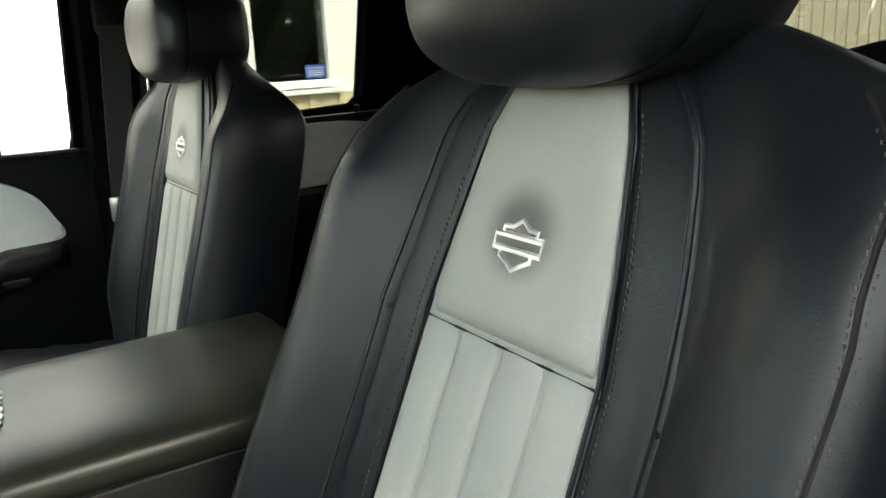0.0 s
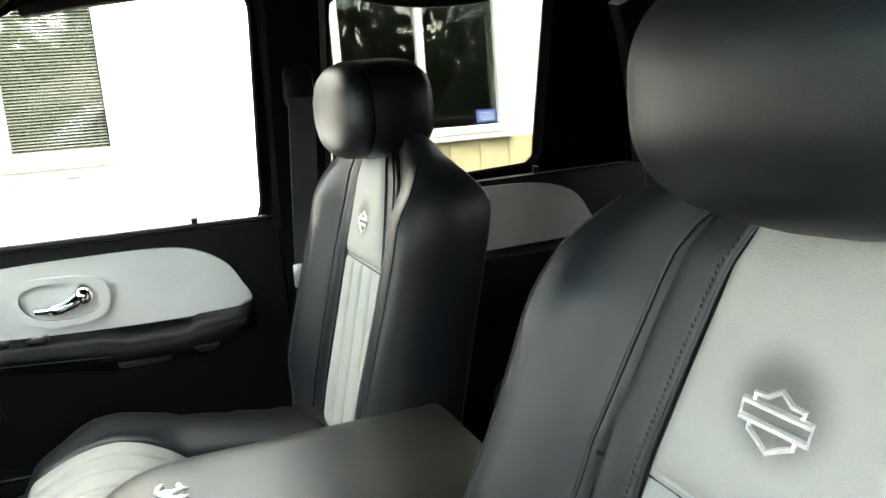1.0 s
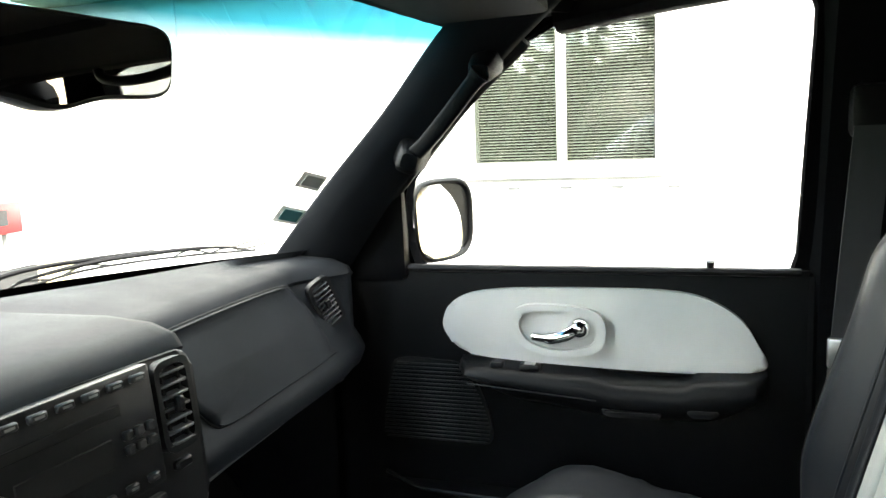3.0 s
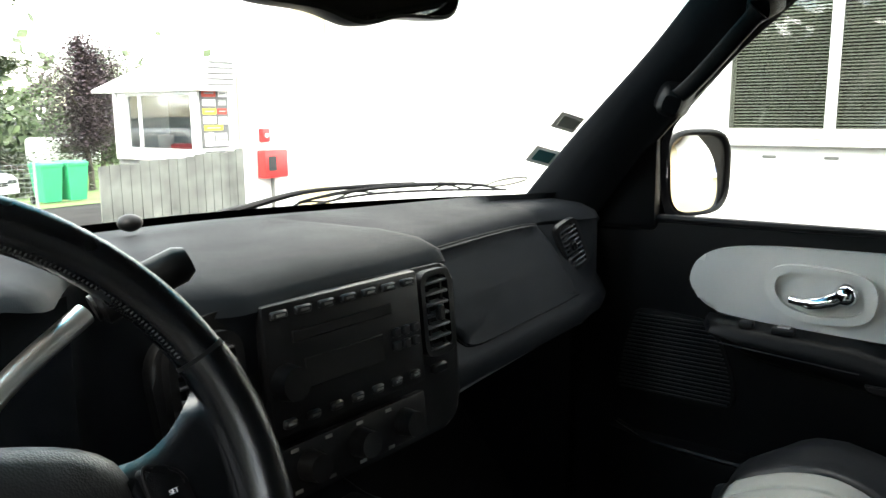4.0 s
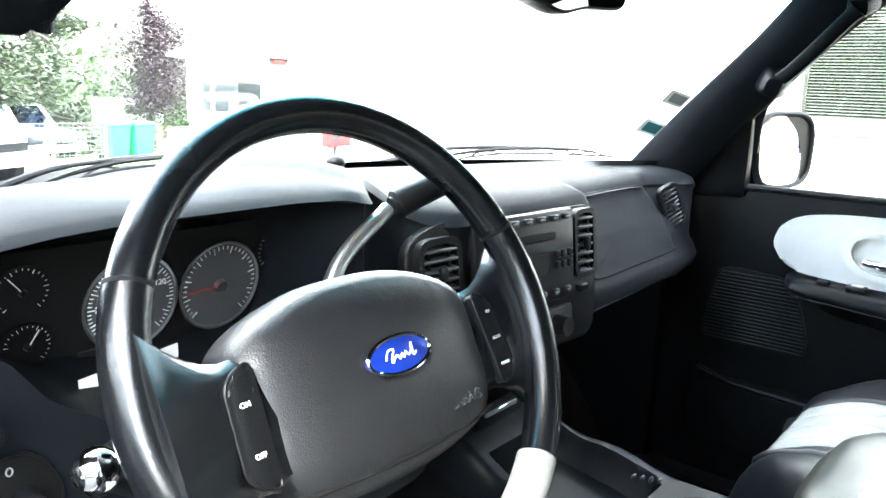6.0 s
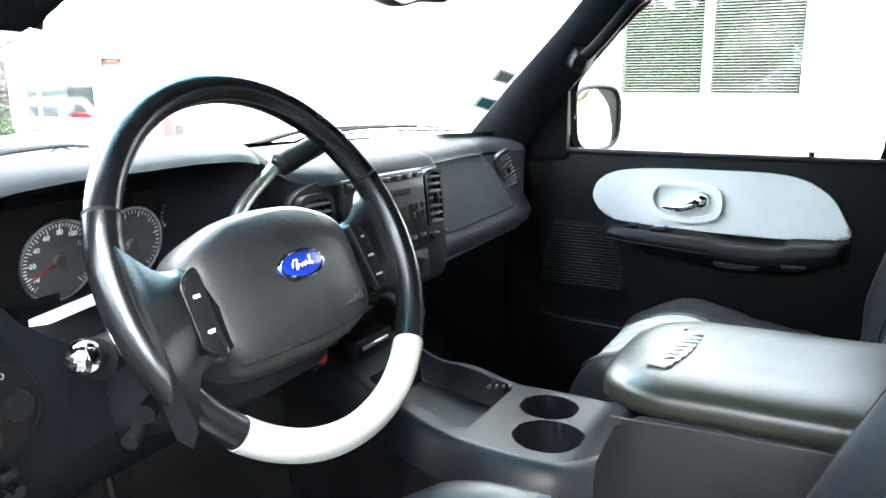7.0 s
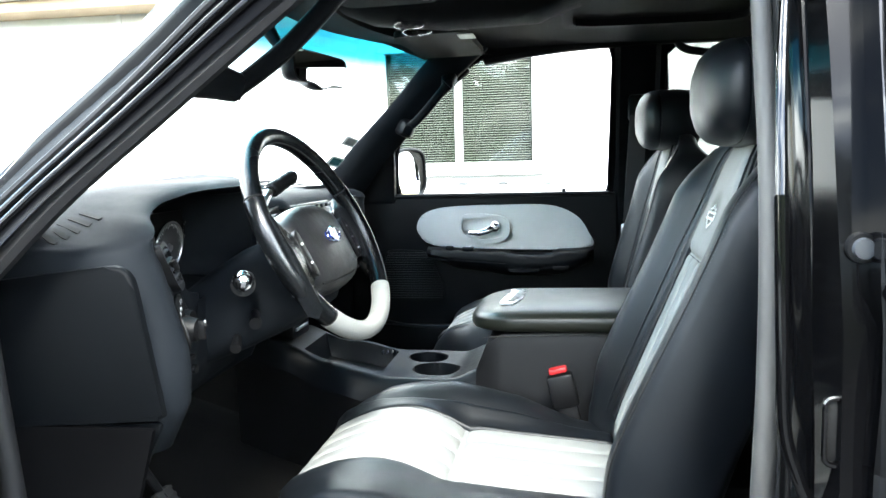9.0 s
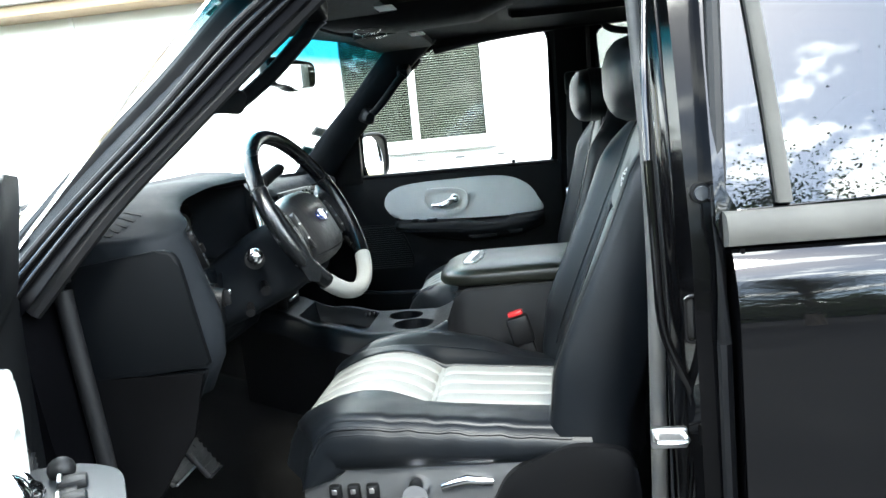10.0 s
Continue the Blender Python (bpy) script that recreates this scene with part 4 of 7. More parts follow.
    def cushion_top(u, y):
        w = table([-0.22, 0.1, 0.27], [0.235, 0.25, 0.24], y)
        crown = table([-0.23, -0.19, -0.05, 0.0, 0.03, 0.06, 0.09, 0.12, 0.15, 0.18, 0.21, 0.24, 0.265, 0.28, 0.285], [0.980, 0.987, 0.997, 1.002, 1.003, 1.018, 1.030, 1.036, 1.035, 1.029, 1.017, 1.001, 0.974, 0.944, 0.925], y)
        rim = table([-0.23, -0.183, 0.011, 0.13, 0.19, 0.23, 0.255, 0.272, 0.285], [0.985, 0.989, 1.012, 1.025, 1.025, 1.014, 0.995, 0.965, 0.925], y)
        blend = smooth_table([0.45, 0.60], [0, 1], abs(u))
        crown = lerp(crown, rim, blend)
        crease = 0.007 * smooth_table([0.40, 0.47], [1, 0], abs(u)) * math.exp(-((y - 0.030) / 0.012) ** 2)
        if u * outer < 0:   # the bulging bolster on the console's side
            side = 0.040 * smooth_table([0.44, 0.74], [0, 1], abs(u)) * table([-0.22, -0.14, -0.05, 0.06, 0.16, 0.24, 0.28], [0.0, 0.1, 0.75, 1.0, 0.6, 0.3, 0.05], y)
            fall = 0.065 * max(0.0, (abs(u) - 0.80) / 0.20) ** 2.0
        else:
            side = 0.012 * smooth_table([0.44, 0.75], [0, 1], abs(u)) * table([-0.22, 0.1, 0.28], [0.8, 1.0, 0.3], y)
            fall = 0.010 * max(0.0, (abs(u) - 0.92) / 0.08) ** 2.0
            worn = smooth_table([0.50, 0.70], [0, 1], abs(u)) * smooth_table([-0.20, -0.12, 0.06, 0.16], [0, 1, 1, 0], y)   # sat-in folds
            side += 0.0016 * worn * (math.sin(95 * y + 9 * u) + 0.7 * math.sin(171 * y - 23 * u + 1.3))
        corner = 0.056 * smooth_table([0.55, 1.0], [0, 1], abs(u)) * smooth_table([0.12, 0.285], [0, 1], y)   # rounded front corners
        return Vector((w * u, y - corner, crown - crease + side - fall))
    ys = [-0.23 + 0.515 * k / 40 for k in range(41)]
    rings = []
    for y in ys:
        edge = [o + top(-1 + 2 * k / 40, y) + Vector((0, 0, -0.008)) for k in range(41)]
        tuck = smooth_table([0.18, 0.285], [0, 1], y)
        w = table([-0.22, 0.1, 0.27], [0.238, 0.254, 0.243], y)
        sides = {}
        for e, v in ((1, edge[-1]), (-1, edge[0])):
            sides[e] = [Vector((o.x + e * (w + g), v.y - 0.085 * tuck * f * f, lerp(v.z, 0.938, f))) for g, f in ((0.002, 0.25), (0.003, 0.5), (-0.002, 0.8))]
        low = [o + Vector((e * 0.228, slide + y - 0.125 * tuck, 0.938)) for e in (1, 0.5, -0.5, -1)]
        rings.append(edge + sides[1] + low + sides[-1][::-1])
    cush = part("cushion", loft(rings), BLACK_LEATHER, seat, "black leather cushion", 60)

    def cp(u0, u1, y0, y1):
        return lambda s, t: o + top(lerp(u0, u1, s), lerp(y0, y1, t)) + Vector((0, 0, -0.010))
    part("cushion_backing", grid(lambda s, t: cp(-0.405, 0.405, -0.205, 0.25)(s, t) + Vector((0, 0, 0.004)), 12, 24), GREY_LEATHER, cush, "", 60)
    for k in range(4):
        part("cushion_flute", pad(cp(lerp(-0.43, 0.43, k / 4), lerp(-0.43, 0.43, (k + 1) / 4), 0.0305, 0.250), 3, 10, 0.007, (0.20, 0.03)), GREY_LEATHER, cush, "grey leather flute", 60)
    for k in range(4):
        part("cushion_flute", pad(cp(lerp(-0.43, 0.43, k / 4), lerp(-0.43, 0.43, (k + 1) / 4), -0.215, 0.0295), 3, 10, 0.007, (0.20, 0.03)), GREY_LEATHER, cush, "grey leather flute", 60)
    for s in (-1, 1):
        a, b = sorted((s * 0.425, s * (0.97 if s == outer else 0.60)))
        part("cushion_strip", pad(cp(a, b, -0.215, 0.262), 3, 18, 0.008, (0.14, 0.04)), BLACK_LEATHER, cush, "", 60)
    for s in (-1, 1):
        for dz in (0.0, 0.006):
            st = bmesh.new()
            for k in range(80):
                y = lerp(-0.20, 0.245, k / 79)
                w = table([-0.22, 0.1, 0.27], [0.237, 0.252, 0.242], y)
                box(o + top(s, y) + Vector((s * 0.0006, 0, -0.022 + 2.2 * dz)), (0.001, 0.0032, 0.001), bm=st)
            part("cushion_stitching", st, STITCH, cush, smooth=0)
    for dz in (-0.009, -0.019):
        part("cushion_piping", tube([o + top(outer, lerp(-0.20, 0.262, k / 30)) + Vector((outer * 0.0015, 0, dz)) for k in range(31)], 0.0024, 6), BLACK_LEATHER, cush)
    out = outer
    part("recline_cover", slab(rounded([(-0.30, 0.86), (-0.06, 0.86), (-0.10, 0.935), (-0.20, 0.975), (-0.29, 0.96)], 0.03), lambda a, b, h: o + Vector((out * (0.236 + h), a, b)), 0.016, 0.006), PLASTIC, seat, "black plastic hinge cover")
    side_panel = part("side_panel", slab(rounded([(-0.20, 0.80), (0.235, 0.80), (0.225, 0.940), (-0.20, 0.952)], 0.02), lambda a, b, h: o + Vector((out * (0.222 + h), a, b)), 0.012, 0.005), SEAT_GREY, seat, "grey plastic seat skirt with switches")
    for y0 in (0.175, 0.145, 0.115):
        part("seat_switch", box(o + Vector((out * 0.240, y0, 0.908)), (0.014, 0.020, 0.026), 0.004), PLASTIC, side_panel)
        part("switch_mark", box(o + Vector((out * 0.2478, y0, 0.912)), (0.001, 0.008, 0.008), 0.0004, 1), SATIN, side_panel)
    part("seat_lever", tube([o + Vector((out * 0.242, y, z)) for y, z in ((0.005, 0.912), (-0.035, 0.922), (-0.075, 0.918))], [0.006, 0.009, 0.006], 10), CHROME, side_panel)
    part("lumbar_knob", cyl(o + Vector((out * 0.234, 0.045, 0.905)), o + Vector((out * 0.262, 0.045, 0.905)), 0.026, 0.020, 20), CHROME, side_panel)
    part("seat_base", box(o + Vector((0, 0.0, 0.855)), (0.43, 0.44, 0.11), 0.02), PLASTIC, seat, "black plastic seat base")
    part("seat_frame", box(o + Vector((0, 0.0, 0.735)), (0.36, 0.36, 0.14), 0.01), PLASTIC, seat)
    return seat


driver_seat = front_seat(-SEAT_X, "driver seat in black leather with fluted grey leather inserts")
pass_seat = front_seat(SEAT_X + 0.022, "passenger seat in black leather with fluted grey leather inserts", -0.080, 1, 0.016, 0.58, 1.08)


# ---- rear bench ----
def bench_front(u, z, xc):
    """The front of a rear seat's backrest: u from -1 to 1 across, z up."""
    y = table([1.00, 1.15, 1.30, 1.40, 1.44], [-0.915, -0.960, -1.005, -1.045, -1.075], z)
    swell = 0.035 * smooth_table([0.45, 0.75], [0, 1], abs(u)) * smooth_table([1.0, 1.1, 1.38, 1.45], [0.8, 1, 0.8, 0.1], z)
    return Vector((xc + 0.27 * u * table([1.0, 1.36, 1.44], [1.0, 0.98, 0.82], z), y + swell - 0.035 * max(0.0, (abs(u) - 0.88) / 0.12) ** 2, z))


bench = thing("rear_bench", (0, -0.9, FLOOR_Z), "rear bench seat in black leather with grey fluted inserts", "car seat")
part("bench_cushion", box((0, -0.80, 0.93), (1.24, 0.40, 0.14), 0.045, 4), BLACK_LEATHER, bench, "black leather bench cushion")
part("bench_base", box((0, -0.84, 0.76), (1.18, 0.30, 0.22), 0.02), PLASTIC, bench)
for xc in (-0.36, 0.36):
    rings = []
    for k in range(19):
        z = 1.0 + 0.44 * k / 18
        rings.append([bench_front(-1 + j / 12, z, xc) for j in range(25)] + [Vector((xc + s * 0.26 * table([1.0, 1.36, 1.44], [1.0, 0.98, 0.82], z), bench_front(0, z, xc).y - 0.10, z)) for s in (0.9, 0.3, -0.3, -0.9)])
    c = sum(rings[-1], Vector()) / len(rings[-1])
    for k, dz in ((0.75, 0.012), (0.2, 0.018)):
        rings.append([c + (p - c) * k + Vector((0, 0, dz)) for p in rings[-1 if k == 0.75 else -2]])
    rest = part("bench_backrest", loft(rings), BLACK_LEATHER, bench, "black leather backrest", 60)
    on_rest = lambda u0, u1, z0, z1: (lambda s, t: bench_front(lerp(u0, u1, s), lerp(z0, z1, t), xc))
    part("bench_insert", pad(on_rest(-0.43, 0.43, 1.325, 1.42), 8, 6, 0.008, 0.1, facing=-1), GREY_LEATHER, rest, "grey leather insert", 60)
    for k in range(5):
        part("bench_flute", pad(on_rest(lerp(-0.43, 0.43, k / 5), lerp(-0.43, 0.43, (k + 1) / 5), 1.02, 1.322), 3, 8, 0.007, (0.2, 0.04), facing=-1), GREY_LEATHER, rest, "", 60)
part("bench_middle", box((0, -1.04, 1.18), (0.20, 0.10, 0.38), 0.03, 3, Matrix.Translation((0, 0, 0))), BLACK_LEATHER, bench)

# ---- dashboard ----
dash = thing("dashboard", (0, 0.5, 1.0), "dark grey moulded dashboard with vents and instrument cluster", "dashboard")
# profile points (y, z) from the windshield to the knee edge, at stations across the cab

def bolster_y(x):
    """The driver's side of the dash face: a rolled corner by the door, then a face slanting away."""
    return table([-0.748, -0.744, -0.735, -0.722, -0.70, -0.68, -0.655, -0.60, -0.56, -0.50, -0.41, -0.26], [0.400, 0.360, 0.330, 0.311, 0.298, 0.302, 0.322, 0.349, 0.366, 0.383, 0.394, 0.394], x)


def dash_profile(x):
    wy = 0.90 - 0.62 * x * x
    pod = smooth_table([-0.690, -0.640, -0.285, -0.235], [0, 1, 1, 0], x)         # instrument opening
    mid = smooth_table([-0.27, -0.21, 0.165, 0.205], [0, 1, 1, 0], x)            # centre stack
    right = smooth_table([0.165, 0.225], [0, 1], x)                              # airbag cover side
    wrap = smooth_table([0.60, 0.70], [0, 1], x)                                 # it comes back round to the door
    end = smooth_table([0.70, 0.78], [0, 1], abs(x))
    hood = smooth_table([-0.75, -0.55, -0.26, -0.12], [0, 1, 1, 0], x)
    drv = smooth_table([-0.31, -0.25], [1, 0], x)
    lip_y = 0.345 + 0.045 * mid + 0.035 * smooth_table([-0.30, -0.25, -0.17, -0.10], [0, 1, 1, 0], x) + (0.155 + 0.02 * (x - 0.2)) * right - 0.055 * wrap + 0.02 * end
    lip_y = lerp(lip_y, lerp(bolster_y(x) + 0.034, 0.365, smooth_table([-0.70, -0.56], [0, 1], x)), drv)
    lip_z = lerp(1.340 + 0.056 * hood + 0.016 * mid - 0.004 * right - 0.012 * end, table([-0.75, -0.72, -0.70, -0.68, -0.66, -0.64, -0.60, -0.55, -0.50, -0.36, -0.30, -0.25], [1.336, 1.344, 1.353, 1.365, 1.374, 1.382, 1.393, 1.400, 1.403, 1.404, 1.402, 1.396], x), drv)
    thin = lerp(1.0, 0.45, smooth_table([-0.36, -0.16], [1, 0], x))
    top = [(wy, 1.345), (wy - 0.03, 1.352), (lerp(wy, lip_y, 0.45), 1.366 + 0.034 * hood + 0.008 * mid), (lip_y + 0.09, lip_z + 0.020 * thin), (lip_y + 0.035, lip_z + 0.015 * thin), (lip_y + 0.008, lip_z + 0.005 * thin), (lip_y, lip_z - 0.008 * thin)]
    face_y = lerp(lip_y + 0.004, bolster_y(x), drv)
    fr = max(right, mid)
    slope = -0.055 * right * (1 - wrap)
    sill = lerp(1.236, table([-0.74, -0.70, -0.66, -0.62, -0.57, -0.545, -0.50, -0.42], [1.300, 1.310, 1.336, 1.339, 1.322, 1.287, 1.256, 1.244], x), drv)
    zo = [lerp(lip_z - 0.014, sill + 0.010, f) for f in (0.0, 0.22, 0.60, 1.0)]
    zf = [lip_z - 0.014, 1.30, 1.27, 1.246]
    zz = [lerp(p, q, drv) for p, q in zip(zf, zo)]
    deep = 1.0 if drv < 0.01 else smooth_table([-0.66, -0.57], [0.35, 1], x)
    rake = lambda z: face_y + 0.30 * drv * max(0.0, z - 1.222)
    fy = lambda k, y, z: lerp(rake(z) + slope * k, lerp(rake(z), y, deep), pod)
    z5 = lerp(1.236, sill + 0.004, drv)
    face = [(fy(0.0, 0.48, zz[0]), zz[0]), (fy(0.3, 0.552, zz[1]), zz[1]), (fy(0.65, 0.545, zz[2]), zz[2]), (fy(0.85, 0.535, zz[3]), zz[3]), (fy(1.0, 0.475, z5), z5), (lerp(face_y + slope * 1.05, face_y + 0.30 * (sill - 1.222), drv), lerp(1.222, sill - 0.002, drv))]
    low = face_y + slope * 1.2
    knee = [(lerp(face_y + 0.002, low - 0.012 * right, fr), lerp(1.222, 1.205, fr)), (lerp(face_y, low - 0.020 * right, fr), lerp(1.20, 1.188, fr)), (lerp(face_y + 0.003, low - 0.012 * right, fr), lerp(1.158, 1.170, fr)), (lerp(face_y + 0.030, low + 0.035, fr), lerp(1.105, 1.158, fr)), (0.50, lerp(1.05, 1.15, fr)), (0.62, 1.14)]
    return [Vector((x, y, z)) for y, z in top + face + knee]


xs = sorted(set([round(-0.735 + 1.495 * k / 150, 4) for k in range(151)] + [-0.748, -0.746, -0.744, -0.74]))
shell = loft([dash_profile(x) for x in xs], closed=False)
for x in (-0.748, 0.76):
    shell.faces.new([shell.verts.new(p) for p in dash_profile(x)] )
part("dash_shell", shell, DASH, dash, "dark grey grained dash shell", 50)
# end panel on the driver's side
part("end_cover", slab(rounded([(0.50, 1.312), (0.328, 1.332), (0.300, 1.160), (0.52, 1.146)], [0.01, 0.028, 0.006, 0.01]), lambda a, b, h: (-0.7475 - h + 0.12 * (0.33 - a) * 0.3, a, b), 0.010, 0.005, 3), MATTE_TRIM, dash, "dark grey side cover")
part("end_lower", slab(rounded([(0.53, 1.140), (0.305, 1.154), (0.335, 1.09), (0.42, 0.98), (0.455, 0.80), (0.56, 0.78)], 0.012), lambda a, b, h: (-0.742 - h, a, b), 0.006, 0.003), MATTE_TRIM, dash)


def vent(center, w, h, m, slats, parent, frame_w=0.008):
    """A framed air vent with level slats and a tab. m turns it; its face looks along -y."""
    t = Matrix.Translation(center) @ m
    o = resample(rounded([(-w / 2, -h / 2), (w / 2, -h / 2), (w / 2, h / 2), (-w / 2, h / 2)], min(w, h) * 0.3), 40)
    i = [(a * (1 - 2 * frame_w / w), b * (1 - 2 * frame_w / h)) for a, b in o]
    fr = part("vent_frame", plate_with_hole(o, i, lambda a, b, d: t @ Vector((a, -d, b)), 0.010), PLASTIC, parent)
    part("vent_cavity", slab(i, lambda a, b, d: t @ Vector((a, 0.001 - d * 0.001, b)), 0.5), DARK, fr)
    for k in range(slats):
        z = lerp(-h / 2 + frame_w + 0.004, h / 2 - frame_w - 0.004, k / (slats - 1))
        part("slat", box((0, -0.006, 0), (w - 2 * frame_w, 0.009, 0.0035), 0.001, 1, t @ Matrix.Translation((0, 0, z)) @ Matrix.Rotation(radians(18), 4, "X")), GREY_PLASTIC, fr)
    for s in (-0.22, 0.22):
        part("vane", box((s * w, -0.004, 0), (0.003, 0.006, h - 2 * frame_w), 0, 1, t), PLASTIC, fr)
    part("vent_tab", box((0, -0.012, 0), (0.010, 0.008, 0.016), 0.002, 1, t), PLASTIC, fr)


SKEW = Matrix(((1, 0, -0.62, 0), (0, 1, 0, 0), (0, 0, 1, 0), (0, 0, 0, 1)))
vent((-0.638, 0.352, 1.309), 0.074, 0.066, Matrix.Rotation(radians(24), 4, "Z") @ Matrix.Rotation(radians(-17), 4, "X") @ SKEW, 5, dash, 0.006)
# instrument cluster
CL = Matrix.Translation((-0.368, 0.527, 1.300)) @ Matrix.Rotation(radians(10), 4, "X")
part("cluster_board", slab(rounded([(-0.175, -0.050), (0.140, -0.050), (0.140, 0.06), (-0.175, 0.06)], 0.03), lambda a, b, h: CL @ Vector((a, -h, b)), 0.004), DARK, dash)
for gx, r, n, needle in ((-0.0455, 0.0437, 12, 205), (0.0455, 0.0437, 9, 182), (-0.138, 0.022, 5, 130), (-0.134, 0.020, 5, 60), (0.108, 0.022, 5, 120)):
    gz = 0.0 if r > 0.03 else (0.028 if needle != 60 else -0.020)
    g = Vector((gx, -0.006, gz))
    dial = part("dial", cyl(CL @ g, CL @ (g + Vector((0, -0.002, 0))), r, r, 40), GAUGE_FACE if r > 0.03 else DARK, dash, "grey gauge face" if r > 0.03 else "small dark gauge")
    if r > 0.03:
        part("dial_ring", tube([CL @ (g + Vector((r * math.cos(a), -0.003, r * math.sin(a)))) for a in [2 * math.pi * k / 40 for k in range(40)]], 0.0015, 6, closed=True, up=(0, 1, 0)), SATIN, dial)
    ticks = bmesh.new()
    for k in range(n * 4 + 1):
        a = radians(225 - 270 * k / (n * 4))
        L = 0.16 if k % 4 == 0 else 0.08
        box((r * (0.92 - L / 2), 0, 0), (r * L, 0.0006, r * 0.018), bm=ticks, m=CL @ Matrix.Translation(g + Vector((0, -0.0026, 0))) @ Matrix.Rotation(-a, 4, "Y"))
    part("dial_scale", ticks, WHITE_INK, dial, smooth=0)
    nd = box((r * 0.40, 0, 0), (r * 0.85, 0.001, r * 0.035), m=CL @ Matrix.Translation(g + Vector((0, -0.0045, 0))) @ Matrix.Rotation(-radians(needle), 4, "Y"))
    part("needle", nd, RED if r > 0.03 else WHITE_INK, dial, smooth=0)
    part("hub", cyl(CL @ (g + Vector((0, -0.002, 0))), CL @ (g + Vector((0, -0.007, 0))), r * 0.16, r * 0.13, 20), SATIN if r > 0.03 else PLASTIC, dial)
for k in range(7):
    a = radians(210 - 30 * k)
    words(str(k * 20 if k else 10), 0.0075, CL @ Matrix.Translation((-0.0455 + 0.030 * math.cos(a), -0.009, 0.031 * math.sin(a))) @ Matrix.Rotation(radians(90), 4, "X"), WHITE_INK, dash, "dial_numeral")
part("paper_strip", box((-0.084, -0.072, -0.014), (0.085, 0.001, 0.013), 0, 1, CL @ Matrix.Rotation(radians(-7), 4, "Y")), PAPER, dash, "white paper strip across the cluster")
part("odometer", box((-0.07, -0.010, -0.040), (0.05, 0.002, 0.011), 0.001, 1, CL), DARK, dash)
# light switch panel: a black shield with two knobs and a row of symbols
def on_face(x, z, h=0.0):
    return Vector((x, bolster_y(x) + 0.30 * max(0.0, z - 1.222) - h, z))


shield = [(p.x, p.y) for p in curve_points([(-0.655, 1.262, 0), (-0.610, 1.268, 0), (-0.570, 1.264, 0), (-0.551, 1.240, 0), (-0.556, 1.215, 0), (-0.580, 1.200, 0), (-0.620, 1.200, 0), (-0.660, 1.212, 0), (-0.668, 1.235, 0)], 5, True)]
panel = part("light_panel", slab(shield, lambda a, b, h: on_face(a, b, h - 0.001), 0.004, 0.001), DARK, dash, "black light switch panel")
part("panel_edge", tube([on_face(a, b, 0.003) for a, b in shield], 0.0012, 6, closed=True, up=(0, 1, 0)), PLASTIC, panel)
part("light_knob", cyl(on_face(-0.628, 1.231, 0.002), on_face(-0.628, 1.231, 0.020), 0.018, 0.014, 28), PLASTIC, panel)
part("knob_grip", box(on_face(-0.628, 1.231, 0.024), (0.006, 0.010, 0.024), 0.0028, 2), PLASTIC, panel)
# satin chip stands in for a glint on the grip
part("knob_glint", box(on_face(-0.628, 1.240, 0.0315), (0.004, 0.002, 0.008), 0.0008, 1), SATIN, panel)
part("dimmer_wheel", cyl(on_face(-0.577, 1.234, 0.001), on_face(-0.577, 1.234, 0.011), 0.013, 0.011, 24), PLASTIC, panel)
for a, b in ((-0.650, 1.247), (-0.636, 1.253), (-0.620, 1.2555), (-0.604, 1.253), (-0.596, 1.259), (-0.583, 1.259), (-0.600, 1.231)):
    part("symbol", tube([on_face(a + 0.0022 * math.cos(q), b + 0.0022 * math.sin(q), 0.0045) for q in [2 * math.pi * k / 10 for k in range(10)]], 0.0006, 5, closed=True, up=(0, 1, 0)), DIM_INK, panel)
part("pedal_release", box((-0.598, 0.352, 1.188), (0.016, 0.02, 0.008), 0.003), PLASTIC, dash)
for px, pz in ((-0.606, 1.174), (-0.592, 1.172)):
    part("button", cyl(on_face(px, pz, -0.002), on_face(px, pz, 0.010), 0.005, segs=14), PLASTIC, dash)
# knee cover below the column
part("knee_cover", grid(lambda u, v: (lerp(-0.518, -0.230, u), bolster_y(lerp(-0.518, -0.230, u)) - 0.004 + 0.006 * v, lerp(1.246, 1.158, v)), 12, 8), DASH, dash, "dark grey column surround")
# defroster slots on the dash top
def dash_top(x, y):
    p = dash_profile(x)[:7]
    return float(np.interp(-y, [-q.y for q in p], [q.z for q in p]))


for k in range(5):
    x0, y0 = -0.722 + 0.0125 * k, 0.448 - 0.006 * k
    part("defroster_slot", loft([[Vector((x0 + 0.35 * e + a, y0 + e, dash_top(x0 + 0.35 * e + a, y0 + e) + h)) for a, h in ((-0.0032, -0.002), (-0.0032, 0.0010), (0.0032, 0.0010), (0.0032, -0.002))] for e in (-0.017, -0.008, 0.0, 0.008, 0.017)]), DARK, dash)
part("sensor_dome", ball((0.0, 0.70, 1.385), (0.014, 0.014, 0.010)), PLASTIC, dash)

# centre stack: canted face with radio, climate controls and vents
CS = Matrix.Translation((-0.012, 0.398, 1.276)) @ Matrix.Rotation(radians(-4), 4, "Z") @ Matrix.Rotation(radians(-6), 4, "X")
part("stack_bezel", slab(rounded([(-0.175, 0.060), (-0.16, -0.10), (0.175, -0.10), (0.180, 0.072), (-0.12, 0.078)], [0.05, 0.02, 0.03, 0.02, 0.05]), lambda a, b, h: CS @ Vector((a, -h, b)), 0.012, 0.005), PLASTIC, dash, "black centre stack bezel")
radio = thing("car_radio", CS @ Vector((0.015, -0.012, 0.015)), "black car radio with rows of push buttons", "radio")
